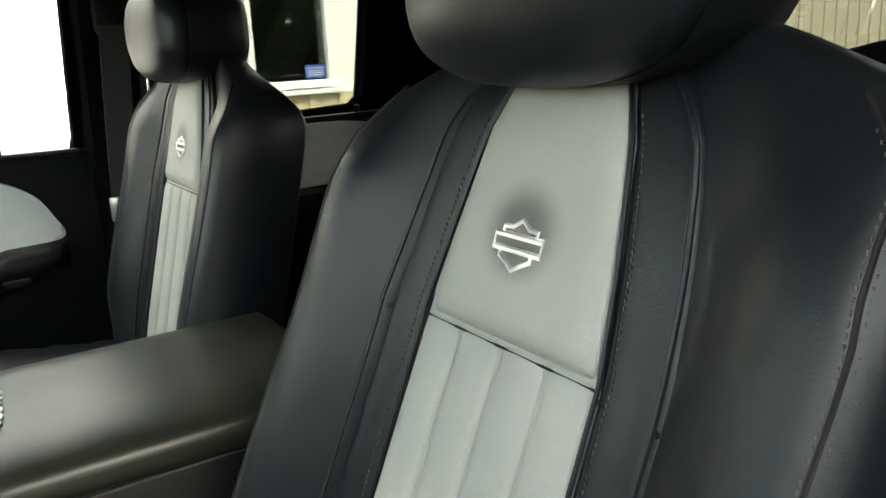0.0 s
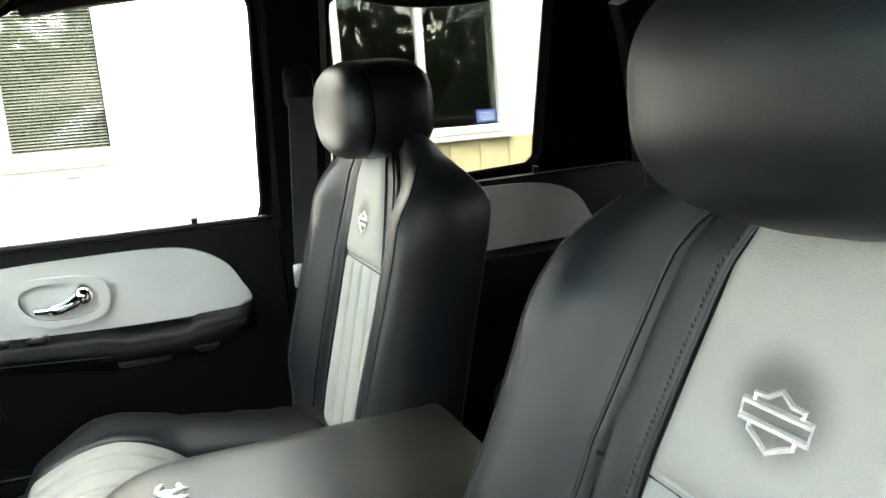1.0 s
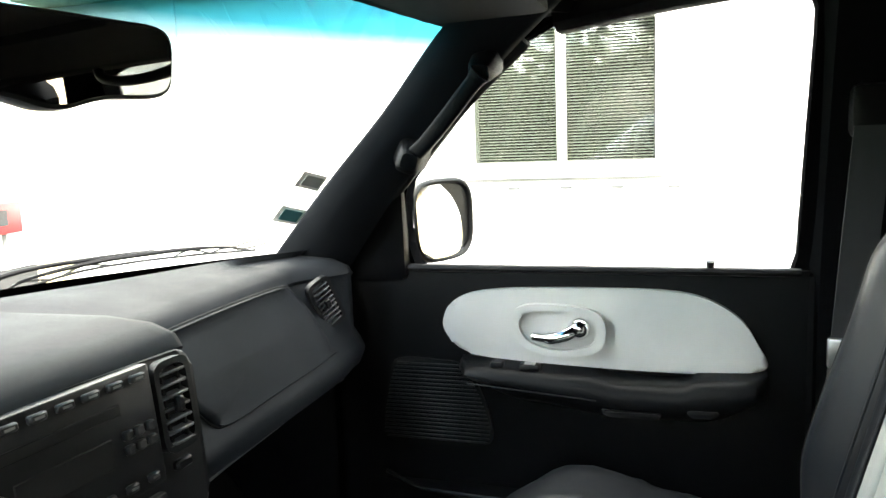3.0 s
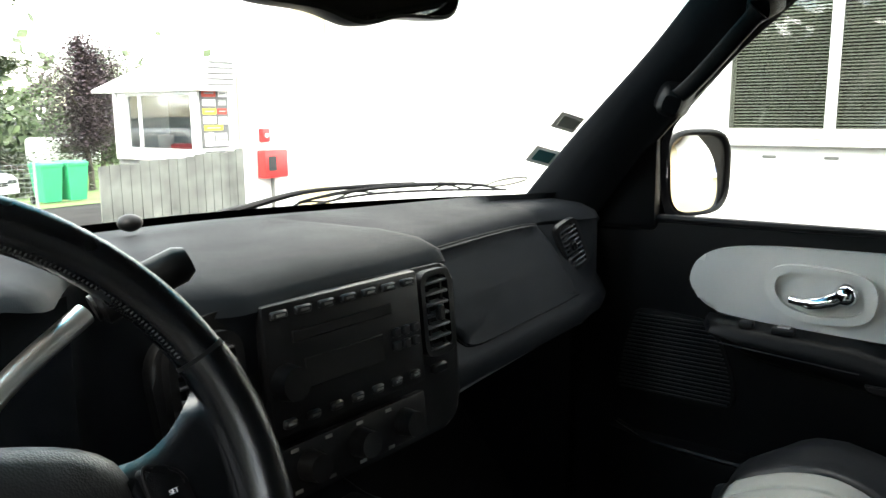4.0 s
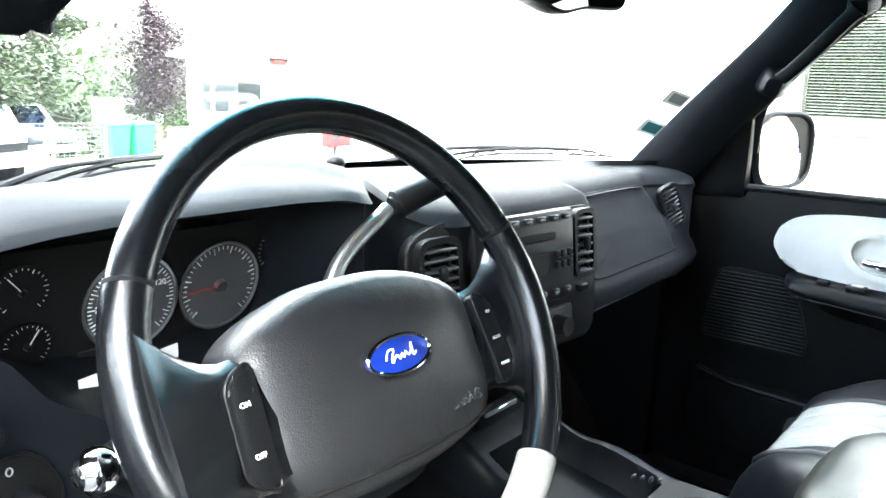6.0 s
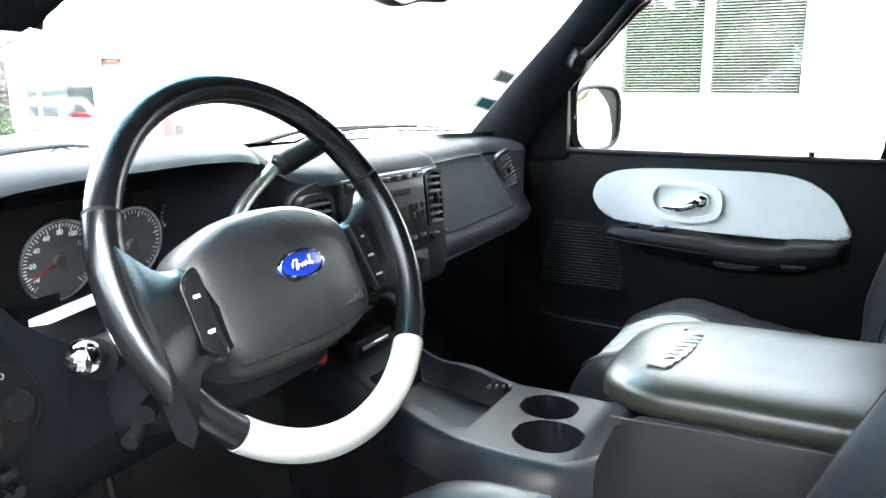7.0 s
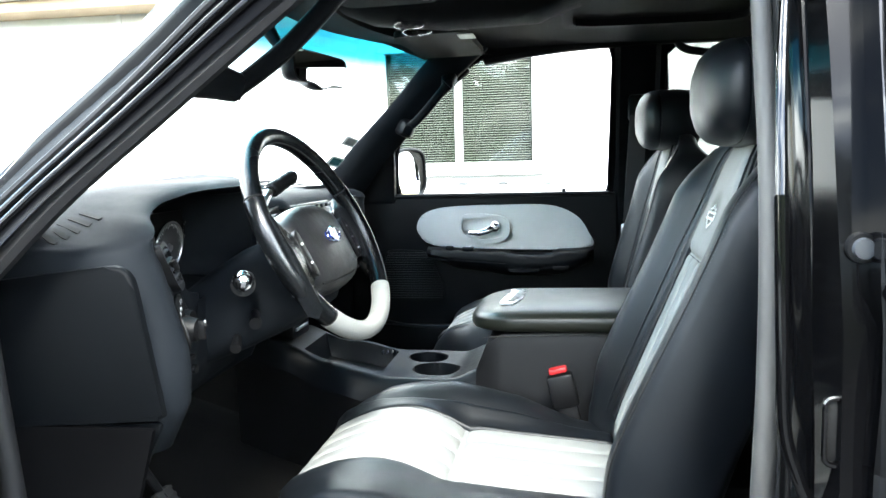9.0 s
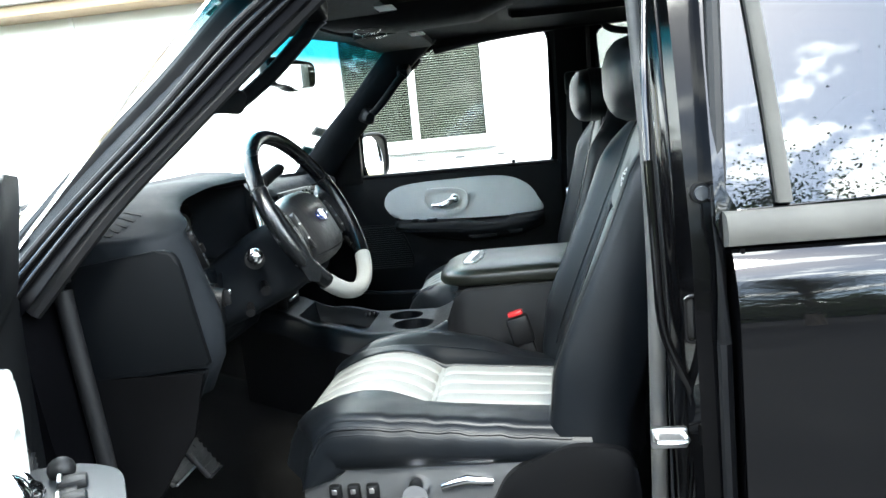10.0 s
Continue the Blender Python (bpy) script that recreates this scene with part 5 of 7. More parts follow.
RD = CS @ Matrix.Translation((-0.005, 0, 0.008))
part("radio_face", box((0.02, -0.018, 0.010), (0.190, 0.014, 0.112), 0.004, 2, RD), PLASTIC, radio)
part("display", box((0.010, -0.0262, 0.002), (0.095, 0.002, 0.026), 0.001, 1, RD), DARK, radio)
part("cassette_slot", box((0.012, -0.0262, 0.036), (0.12, 0.003, 0.010), 0.001, 1, RD), DARK, radio)
for k in range(7):
    part("button", box((-0.06 + 0.026 * k, -0.027, 0.057), (0.017, 0.006, 0.007), 0.0015, 1, RD), BUTTON, radio)
    part("button", box((-0.06 + 0.026 * k, -0.027, -0.034), (0.014, 0.006, 0.008), 0.002, 1, RD), BUTTON, radio)
    part("button_mark", box((-0.06 + 0.026 * k, -0.0302, -0.034), (0.008, 0.0006, 0.002), 0, 1, RD), DIM_INK, radio)
    part("button_mark", box((-0.06 + 0.026 * k, -0.0302, 0.057), (0.009, 0.0006, 0.002), 0, 1, RD), DIM_INK, radio)
for i in range(3):
    for j in range(2):
        part("button", box((0.075 + 0.013 * i, -0.027, 0.012 - 0.013 * j), (0.010, 0.006, 0.009), 0.0015, 1, RD), BUTTON, radio)
part("volume_knob", cyl(RD @ Vector((-0.058, -0.024, 0.0)), RD @ Vector((-0.058, -0.040, 0.0)), 0.016, 0.014, 28), PLASTIC, radio)
part("climate_face", box((0.02, -0.016, -0.078), (0.190, 0.010, 0.044), 0.003, 2, RD), PLASTIC, dash)
for k in range(3):
    part("climate_knob", cyl(RD @ Vector((-0.04 + 0.06 * k, -0.020, -0.078)), RD @ Vector((-0.04 + 0.06 * k, -0.038, -0.078)), 0.014, 0.012, 24), PLASTIC, dash)
for i in range(4):
    for j in range(2):
        part("climate_mark", box((-0.055 + 0.038 * i, -0.0225, -0.060 - 0.036 * j), (0.008, 0.0006, 0.003), 0, 1, RD), DIM_INK, dash)
vent(CS @ Vector((0.138, -0.014, 0.026)), 0.048, 0.088, CS.to_3x3().to_4x4(), 7, dash, 0.006)
vent(CS @ Vector((-0.132, -0.014, 0.026)), 0.066, 0.075, CS.to_3x3().to_4x4(), 6, dash, 0.007)
part("vent_wheel", box((0.142, -0.014, -0.034), (0.022, 0.008, 0.010), 0.002, 1, CS), PLASTIC, dash)
# glovebox lid and passenger vent
def face_at(x, z):
    """The dash face's y at x and height z."""
    p = [q for q in dash_profile(x)[6:15]]
    return float(np.interp(-z, [-q.z for q in p], [q.y for q in p]))


lid = [(p.x, p.y) for p in curve_points([(0.225, 1.318, 0), (0.25, 1.327, 0), (0.42, 1.331, 0), (0.57, 1.328, 0), (0.60, 1.31, 0), (0.615, 1.225, 0), (0.60, 1.215, 0), (0.42, 1.213, 0), (0.30, 1.213, 0), (0.275, 1.225, 0), (0.245, 1.27, 0)], 5, True)]
mid_l = (0.42, 1.27)
lid_bm = bmesh.new()
ring_n = []
for k, lift in ((1.0, -0.004), (0.995, 0.003), (0.975, 0.007), (0.9, 0.009), (0.7, 0.010), (0.45, 0.010), (0.2, 0.010), (0.02, 0.010)):
    ring_n.append([Vector((mid_l[0] + (a - mid_l[0]) * k, face_at(mid_l[0] + (a - mid_l[0]) * k, mid_l[1] + (b - mid_l[1]) * k) - lift, mid_l[1] + (b - mid_l[1]) * k)) for a, b in lid])
part("airbag_lid", loft(ring_n, bm=lid_bm), DASH, dash, "dark grey airbag cover", 50)
part("lid_groove", tube([Vector((a, face_at(a, b) - 0.001, b)) for a, b in lid], 0.0022, 6, closed=True), DARK, dash)
vent((0.642, face_at(0.642, 1.290) - 0.004, 1.290), 0.046, 0.088, Matrix.Rotation(radians(-27), 4, "Z") @ Matrix.Rotation(radians(4), 4, "X") @ Matrix.Rotation(radians(-27), 4, "Y"), 9, dash, 0.006)
part("lower_trim", tube(curve_points([(0.19, 0.425, 1.160), (0.26, 0.440, 1.160), (0.42, 0.448, 1.160), (0.56, 0.452, 1.162), (0.64, 0.447, 1.164)], 6), 0.003, 8), GREY_PLASTIC, dash)

# ---- steering wheel ----
WC = Vector((-0.408, 0.228, 1.313))
WT = Matrix.Translation(WC) @ Matrix.Rotation(radians(-28), 4, "X")   # local x right, z up in the rim's plane, -y towards the driver
wheel = thing("steering_wheel", WC, "black leather four-spoke steering wheel with grey lower rim", "steering wheel")


RIM_R = 0.1590
RT = Matrix.Translation((-0.411, 0.2275, 1.3310)) @ Matrix.Rotation(radians(-5), 4, "Z") @ Matrix.Rotation(radians(-27), 4, "X")   # the rim sits a little above the hub


def rim_arc(a0, a1, r, rad, n, dy=0.0):
    return tube([RT @ Vector((r * math.cos(radians(lerp(a0, a1, k / n))), dy, r * math.sin(radians(lerp(a0, a1, k / n))))) for k in range(n + 1)], rad, 16, up=tuple(RT.to_3x3() @ Vector((0, 1, 0))), flat=1.12)


def rim_stitches(a0, a1, n, mat, name):
    """A row of short stitches along the inner side of the rim."""
    bm = bmesh.new()
    for k in range(n):
        a = radians(lerp(a0, a1, (k + 0.5) / n))
        box((RIM_R - 0.0124, -0.0045, 0), (0.0004, 0.0026, 0.0007), bm=bm, m=RT @ Matrix.Rotation(-a, 4, "Y"))
    part(name, bm, mat, wheel, smooth=0)


part("upper_rim", rim_arc(22.4, 156.6, RIM_R, 0.0125, 44), WHEEL_LEATHER, wheel)
part("side_rim", rim_arc(-43.6, 21.6, RIM_R, 0.0132, 22), WHEEL_LEATHER, wheel)
part("side_rim", rim_arc(157.4, 227.2, RIM_R, 0.0132, 22), WHEEL_LEATHER, wheel)
part("lower_rim", rim_arc(227.8, 315.8, RIM_R, 0.0138, 28), GREY_LEATHER, wheel, "pale grey leather lower rim")
for a in (22, 157, 227.5, 316.1):
    part("rim_seam", rim_arc(a - 0.5, a + 0.5, RIM_R, 0.0130, 2), DARK, wheel)
rim_stitches(24, 155, 150, STITCH, "rim_stitching")
rim_stitches(229, 315, 60, GREY_LEATHER, "lower_stitching")
HUB = material("hub_plastic", (0.0120, 0.0120, 0.0128), 0.40, spec=0.36, wrinkle=0.0016, grain=900, bump=0.0004, blotch=0.3, blotch_scale=24, rough_var=0.08)
# airbag cover: a swelling pillow with rounded outline
hub = [(p.x, p.y) for p in curve_points([(-0.100, 0.036, 0), (-0.055, 0.060, 0), (0.0, 0.066, 0), (0.055, 0.060, 0), (0.100, 0.036, 0), (0.104, -0.010, 0), (0.094, -0.050, 0), (0.060, -0.066, 0), (0.0, -0.071, 0), (-0.060, -0.066, 0), (-0.094, -0.050, 0), (-0.104, -0.010, 0)], 5, True)]
rings = []
for s, d in ((1.0, 0.035), (1.01, 0.014), (0.99, 0.004), (0.94, -0.006), (0.85, -0.012), (0.6, -0.018), (0.3, -0.021), (0.05, -0.022)):
    rings.append([WT @ Vector((a * s, d, b * s)) for a, b in hub])
part("airbag_cover", loft(rings), HUB, wheel, "dark grey grained airbag cover", 50)
part("airbag_seam", tube([WT @ Vector((lerp(-0.09, 0.09, k / 14), -0.0125 + 0.007 * abs(k / 7 - 1) ** 2, -0.054 - 0.004 * math.sin(math.pi * k / 14))) for k in range(15)], 0.0016, 6), DARK, wheel)
rings = []
for s in (-1, 1):
    for a_rim, hub_pts in ((0.0, ((0.070, 0.040), (0.085, -0.035))), ):
        rings = []
        for k in range(9):
            t = k / 8
            top_z = lerp(0.040, 0.066, t * t) - 0.012 * math.sin(math.pi * t)
            bot_z = lerp(-0.055, -0.092, t * t) + 0.018 * math.sin(math.pi * t)
            x = s * lerp(0.080, 0.158, t)
            d = lerp(0.006, -0.002, t)
            rings.append([WT @ Vector((x, d + e, z)) for e, z in ((-0.012, bot_z + 0.01), (-0.015, (top_z + bot_z) / 2), (-0.012, top_z - 0.01), (0.0, top_z), (0.012, top_z - 0.01), (0.012, bot_z + 0.01), (0.0, bot_z))])
        part("spoke", loft(rings), WHEEL_LEATHER, wheel, "", 60)
    # switch pads with their bright rims
    pad_o = rounded([(s * 0.100, 0.030), (s * 0.120, 0.020), (s * 0.123, -0.034), (s * 0.103, -0.044)], 0.008)
    sw = part("switch_pad", slab(pad_o, lambda a, b, h: WT @ Vector((a, -0.006 - h, b)), 0.008, 0.003), PLASTIC, wheel)
    part("switch_rim", tube([WT @ Vector((a, -0.013, b)) for a, b in pad_o], 0.0010, 6, closed=True, up=(0, 1, 0)), PLASTIC, sw)
    for k, word in enumerate(("ON", "OFF") if s < 0 else ("SET", "ACCEL", "COAST")):
        z = 0.006 - 0.028 * k if s < 0 else 0.012 - 0.020 * k
        words(word, 0.0042 if s < 0 else 0.0032, WT @ Matrix.Translation((s * 0.1115, -0.0146, z)) @ Matrix.Rotation(radians(90), 4, "X"), WHITE_INK, wheel, "switch_word")
# badge: a blue oval with a bright rim; the maker's script is drawn as plain strokes
oval = [(0.028 * math.cos(a), 0.0118 * math.sin(a)) for a in [2 * math.pi * k / 36 for k in range(36)]]
BLUE_BADGE = material("blue_badge", (0.008, 0.025, 0.20), 0.15, coat=0.8, blotch=0.05)
badge = part("badge", slab(oval, lambda a, b, h: WT @ Vector((a, -0.0205 - h, b + 0.004)), 0.004, 0.001), BLUE_BADGE, wheel, "blue oval badge with silver rim")
part("badge_rim", tube([WT @ Vector((a, -0.0242, b + 0.004)) for a, b in oval], 0.0014, 6, closed=True, up=(0, 1, 0)), CHROME, badge)
def curve_points_2d(pts):
    return [(p.x, p.y) for p in curve_points([(a, b, 0) for a, b in pts], 4)]


script = [(-0.022, -0.002), (-0.016, 0.006), (-0.008, 0.006), (-0.012, 0.0), (-0.014, -0.006), (-0.006, 0.0), (-0.002, -0.004), (0.002, 0.0), (0.004, -0.004), (0.008, 0.001), (0.011, -0.003), (0.016, 0.0), (0.019, 0.008), (0.018, -0.004), (0.023, -0.002)]
part("badge_script", tube([WT @ Vector((a * 0.62, -0.0248, b * 0.66 + 0.004)) for a, b in curve_points_2d(script)], 0.0007, 5, up=(0, 1, 0)), WHITE_INK, badge)
words("AIRBAG", 0.011, WT @ Matrix.Translation((0.052, -0.0168, -0.040)) @ Matrix.Rotation(radians(90), 4, "X"), GREY_PLASTIC, wheel, "airbag_word")
# column, stalks, ignition
column = thing("steering_column", WC + Vector((0, 0.1, -0.07)), "dark grey steering column with stalk and shift lever", "steering column")
part("column_shroud", loft([[WT @ Vector((w * math.copysign(abs(math.cos(a)) ** 0.6, math.cos(a)), d, h * math.copysign(abs(math.sin(a)) ** 0.6, math.sin(a)) - 0.02)) for a in [2 * math.pi * k / 28 for k in range(28)]] for d, w, h in ((0.018, 0.052, 0.052), (0.03, 0.064, 0.062), (0.10, 0.070, 0.068), (0.17, 0.070, 0.064), (0.24, 0.06, 0.055))]), DASH, column)
part("wiper_stalk", tube([(-0.455, 0.325, 1.270), (-0.50, 0.312, 1.272), (-0.553, 0.290, 1.276)], [0.010, 0.0135, 0.0165], 16), PLASTIC, column, "black turn-signal stalk")
part("stalk_cap", ball((-0.569, 0.283, 1.283), 0.0140), CHROME, column, "chrome stalk end")
part("tilt_lever", tube([(-0.46, 0.315, 1.225), (-0.512, 0.293, 1.214)], [0.005, 0.009], 12), PLASTIC, column)
part("hazard_lever", tube([(-0.47, 0.34, 1.185), (-0.50, 0.33, 1.175)], [0.006, 0.008], 12), PLASTIC, column)
part("release_knob", cyl((-0.464, 0.388, 1.204), (-0.464, 0.366, 1.203), 0.012, 0.011, 20), PLASTIC, dash)
lever = curve_points([(-0.360, 0.335, 1.262), (-0.348, 0.345, 1.300), (-0.314, 0.362, 1.346), (-0.248, 0.370, 1.384)], 6)
part("shift_lever", tube(lever, 0.0072, 12), LEVER_METAL, column, "chrome column shift lever")
knob = curve_points([(-0.243, 0.369, 1.386), (-0.227, 0.363, 1.393), (-0.188, 0.345, 1.411)], 5)
part("shift_knob", tube(knob, [0.009] * 2 + [0.0135] * 4 + [0.0125] * 4 + [0.009], 14), PLASTIC, column)
part("ignition", cyl(WT @ Vector((0.055, 0.06, -0.055)), WT @ Vector((0.088, 0.05, -0.06)), 0.014, segs=20), PLASTIC, column)
part("ignition_key", box(WT @ Vector((0.100, 0.046, -0.062)), (0.022, 0.004, 0.014), 0.002), SATIN, column)
key_fob = thing("key_fob", (-0.30, 0.275, 1.205), "dark remote key fob with a red button hanging from the ignition", "key fob")
part("fob_body", box((-0.300, 0.280, 1.205), (0.022, 0.012, 0.040), 0.004), PLASTIC, key_fob)
part("fob_button", box((-0.300, 0.273, 1.197), (0.014, 0.003, 0.010), 0.001), RED, key_fob)
part("fob_ring", tube([(-0.300 + 0.0, 0.280 + 0.008 * math.cos(a), 1.230 + 0.008 * math.sin(a)) for a in [2 * math.pi * k / 16 for k in range(16)]], 0.001, 5, closed=True, up=(1, 0, 0)), CHROME, key_fob)

# ---- centre console ----
CX = 0.045
console = thing("center_console", (CX, 0.1, FLOOR_Z), "dark grey centre console with cup holders and padded armrest lid", "console")
body = loft([[(CX - 0.138, y, zb), (CX - 0.135, y, zt - 0.02), (CX - 0.128, y, zt), (CX + 0.128, y, zt), (CX + 0.135, y, zt - 0.02), (CX + 0.138, y, zb)] for y, zt, zb in ((-0.36, 1.110, 0.68), (-0.10, 1.108, 0.68), (-0.01, 1.104, 0.68), (0.020, 1.085, 0.68), (0.040, 1.035, 0.68))])
part("console_box", body, PLASTIC, console, "black console box")
part("box_lip", tube([(CX - 0.141, -0.34, 1.1085), (CX - 0.141, -0.1, 1.1065), (CX - 0.139, 0.0, 1.102), (CX - 0.125, 0.026, 1.096)], 0.0011, 6), GREY_RUBBER, console)
rings = []
for k in range(33):
    t = k / 32
    y = lerp(0.055, -0.345, t)
    e = math.sqrt(max(0.0, 1 - (1 - min(1, t / 0.24)) ** 2)) if t < 0.24 else 1.0
    w = 0.055 + 0.095 * e
    zt, zb = 1.117 + 0.010 * e + 0.003 * t, 1.129
    ring = []
    for j in range(40):
        a = 2 * math.pi * j / 40
        c, q = math.cos(a), math.sin(a)
        if q > 0:
            z = zt + 0.026 * min(1.0, abs(q) ** 0.70 * 1.02) * (0.35 + 0.65 * e)
            x = w * math.copysign(abs(c) ** 0.5, c)
        else:
            z = min(zt, lerp(zt, zb - 0.017, min(1.0, abs(q) * 2.5)))
            x = w * math.copysign(abs(c) ** 0.4, c)
        ring.append((CX + x, y, z))
    rings.append(ring)
lid_part = part("armrest_lid", loft(rings), LID_LEATHER, console, "padded smooth black leather armrest lid", 60)
# feathered chrome emblem lying across the lid
EM = Matrix.Translation((0.022, -0.026, 1.1535)) @ Matrix.Rotation(radians(-8), 4, "Z")
wing = []
for side in (1, -1):
    row = []
    for k in range(15):
        t = k / 14
        w = (0.007 + 0.013 * math.sin(math.pi * min(1.0, 0.15 + t * 0.85)) ** 0.8) * (1.0 if k % 2 else 0.78)
        row.append((lerp(-0.068, 0.066, t), side * w))
    wing += row if side > 0 else row[::-1]
part("armrest_emblem", slab(wing, lambda a, b, h: EM @ Vector((a, b, h - 0.001)), 0.004, 0.001), EMBLEM, lid_part, "chrome feathered emblem")
for k in range(7):
    x = -0.050 + 0.017 * k
    for side in (1, -1):
        part("emblem_rib", tube([EM @ Vector((x, 0.0, 0.0042)), EM @ Vector((x + 0.006, side * 0.008, 0.0046)), EM @ Vector((x + 0.010, side * (0.013 + 0.004 * math.sin(k / 2)), 0.0032))], [0.0028, 0.0024, 0.0012], 6), EMBLEM, lid_part)
part("emblem_head", tube([EM @ Vector((0.064 + 0.011 * math.cos(q), 0.006 + 0.011 * math.sin(q), 0.004)) for q in [math.pi * (0.2 + 1.5 * k / 12) for k in range(13)]], 0.0028, 6), EMBLEM, lid_part)


DECK = material("deck_plastic", (0.0046, 0.0056, 0.0070), 0.34, spec=0.11, grain=1300, bump=0.0002, blotch=0.15, blotch_scale=9, rough_var=0.05)


# forward deck: one moulded skin with a deep tray and two cup wells
def deck_z(y):
    return smooth_table([0.02, 0.10, 0.22, 0.34, 0.46, 0.54], [1.035, 1.010, 1.012, 1.035, 1.075, 1.10], y)


def deck_half(y):
    return smooth_table([0.02, 0.14, 0.28, 0.42, 0.54], [0.133, 0.148, 0.140, 0.110, 0.095], y)


def well(d, depth, wall=0.007):
    """How far the skin sinks at d metres inside a well's edge."""
    return depth * min(1.0, max(0.0, d / wall)) ** 0.7 if d > 0 else 0.0


def deck_skin(u, v):
    y = lerp(0.02, 0.54, v)
    w = deck_half(y)
    s = -1 + 2 * u
    x = w * s
    z = deck_z(y) - 0.048 * max(0.0, (abs(s) - 0.72) / 0.28) ** 2.2
    sink = max(well(0.048 - math.hypot(x + 0.040, y - 0.132), 0.055), well(0.042 - math.hypot(x - 0.050, y - 0.164), 0.050))
    half = 0.088 - 0.10 * max(0, y - 0.26)
    inside = min(half - abs(x - 0.005), y - 0.236, 0.400 - y, 0.7 * (half - abs(x - 0.005) + y - 0.236) - 0.010)
    sink = max(sink, well(inside, 0.045, 0.012))
    return (CX + x, y, z - sink)


deck = part("console_deck", grid(deck_skin, 150, 260), DECK, console, "dark grey satin deck with tray and cup wells", 45)
for s in (-1, 1):
    part("deck_side", grid(lambda u, v: (CX + s * (deck_half(lerp(0.02, 0.54, u)) - 0.0005 - 0.012 * v), lerp(0.02, 0.54, u), lerp(deck_z(lerp(0.02, 0.54, u)) - 0.048, 0.70, v)), 20, 4), PLASTIC, console)
part("tray_mat", slab(rounded([(-0.072, 0.250), (-0.062, 0.385), (0.070, 0.385), (0.080, 0.250)], 0.02), lambda a, b, h: (CX + a, b, deck_z(b) - 0.0445 + h), 0.003), RUBBER, console)
for k in range(4):
    part("coin_rib", box((CX + 0.088 - 0.004 * k, 0.262 + 0.010 * k - 0.02, deck_z(0.25) - 0.003), (0.010, 0.004, 0.007), 0.0015, 1), GREY_PLASTIC, console)
part("ash_drawer", box((CX - 0.01, 0.440, 1.085), (0.10, 0.03, 0.035), 0.006), PLASTIC, console)
part("drawer_slot", box((CX - 0.01, 0.424, 1.088), (0.07, 0.004, 0.006), 0.001, 1), SATIN, console)

# ---- seat belt buckle, mirrors, visors, grab handles ----
buckle = thing("belt_buckle", (-0.165, -0.10, 0.95), "black seat belt buckle with a red release button", "seat belt buckle")
BK = Matrix.Translation((-0.172, -0.115, 1.060)) @ Matrix.Rotation(radians(-14), 4, "X")
part("buckle_body", box((0, 0, -0.035), (0.030, 0.046, 0.060), 0.006, 2, BK), PLASTIC, buckle)
part("buckle_stem", box((0, 0, -0.10), (0.018, 0.036, 0.09), 0.004, 2, BK), PLASTIC, buckle)
part("release_button", box((0, 0, 0.002), (0.020, 0.032, 0.010), 0.003, 2, BK), RED, buckle, "red release button")
mirror = thing("rear_view_mirror", (0.0, 0.40, 1.68), "black rear-view mirror hung from the windshield", "mirror")
rings = []
MT = Matrix.Translation((-0.012, 0.348, 1.612)) @ Matrix.Rotation(radians(-8.5), 4, "Z") @ Matrix.Diagonal((0.88, 1, 0.98, 1))
ml = [(p.x, p.y) for p in curve_points([(-0.135, 0.0, 0), (-0.128, 0.030, 0), (-0.06, 0.034, 0), (0.06, 0.034, 0), (0.128, 0.030, 0), (0.135, 0.0, 0), (0.12, -0.026, 0), (0.05, -0.031, 0), (0.0, -0.040, 0), (-0.05, -0.031, 0), (-0.12, -0.026, 0)], 5, True)]
part("mirror_shell", loft([[MT @ Vector((a * s, d, b * s)) for a, b in ml] for s, d in ((0.97, -0.006), (1.0, 0.0), (0.98, 0.014), (0.86, 0.028), (0.5, 0.038), (0.1, 0.040))]), PLASTIC, mirror)
mg = bmesh.new()
mg.faces.new([mg.verts.new(MT @ Vector((a * 0.94, -0.0085, b * 0.88))) for a, b in ml])
part("mirror_glass", mg, MIRROR, mirror, smooth=0)
part("mirror_stem", tube([MT @ Vector((0, 0.03, 0.01)), (0.0, 0.43, 1.66), (0.0, 0.455, 1.70)], [0.008, 0.010, 0.016], 12), PLASTIC, mirror)


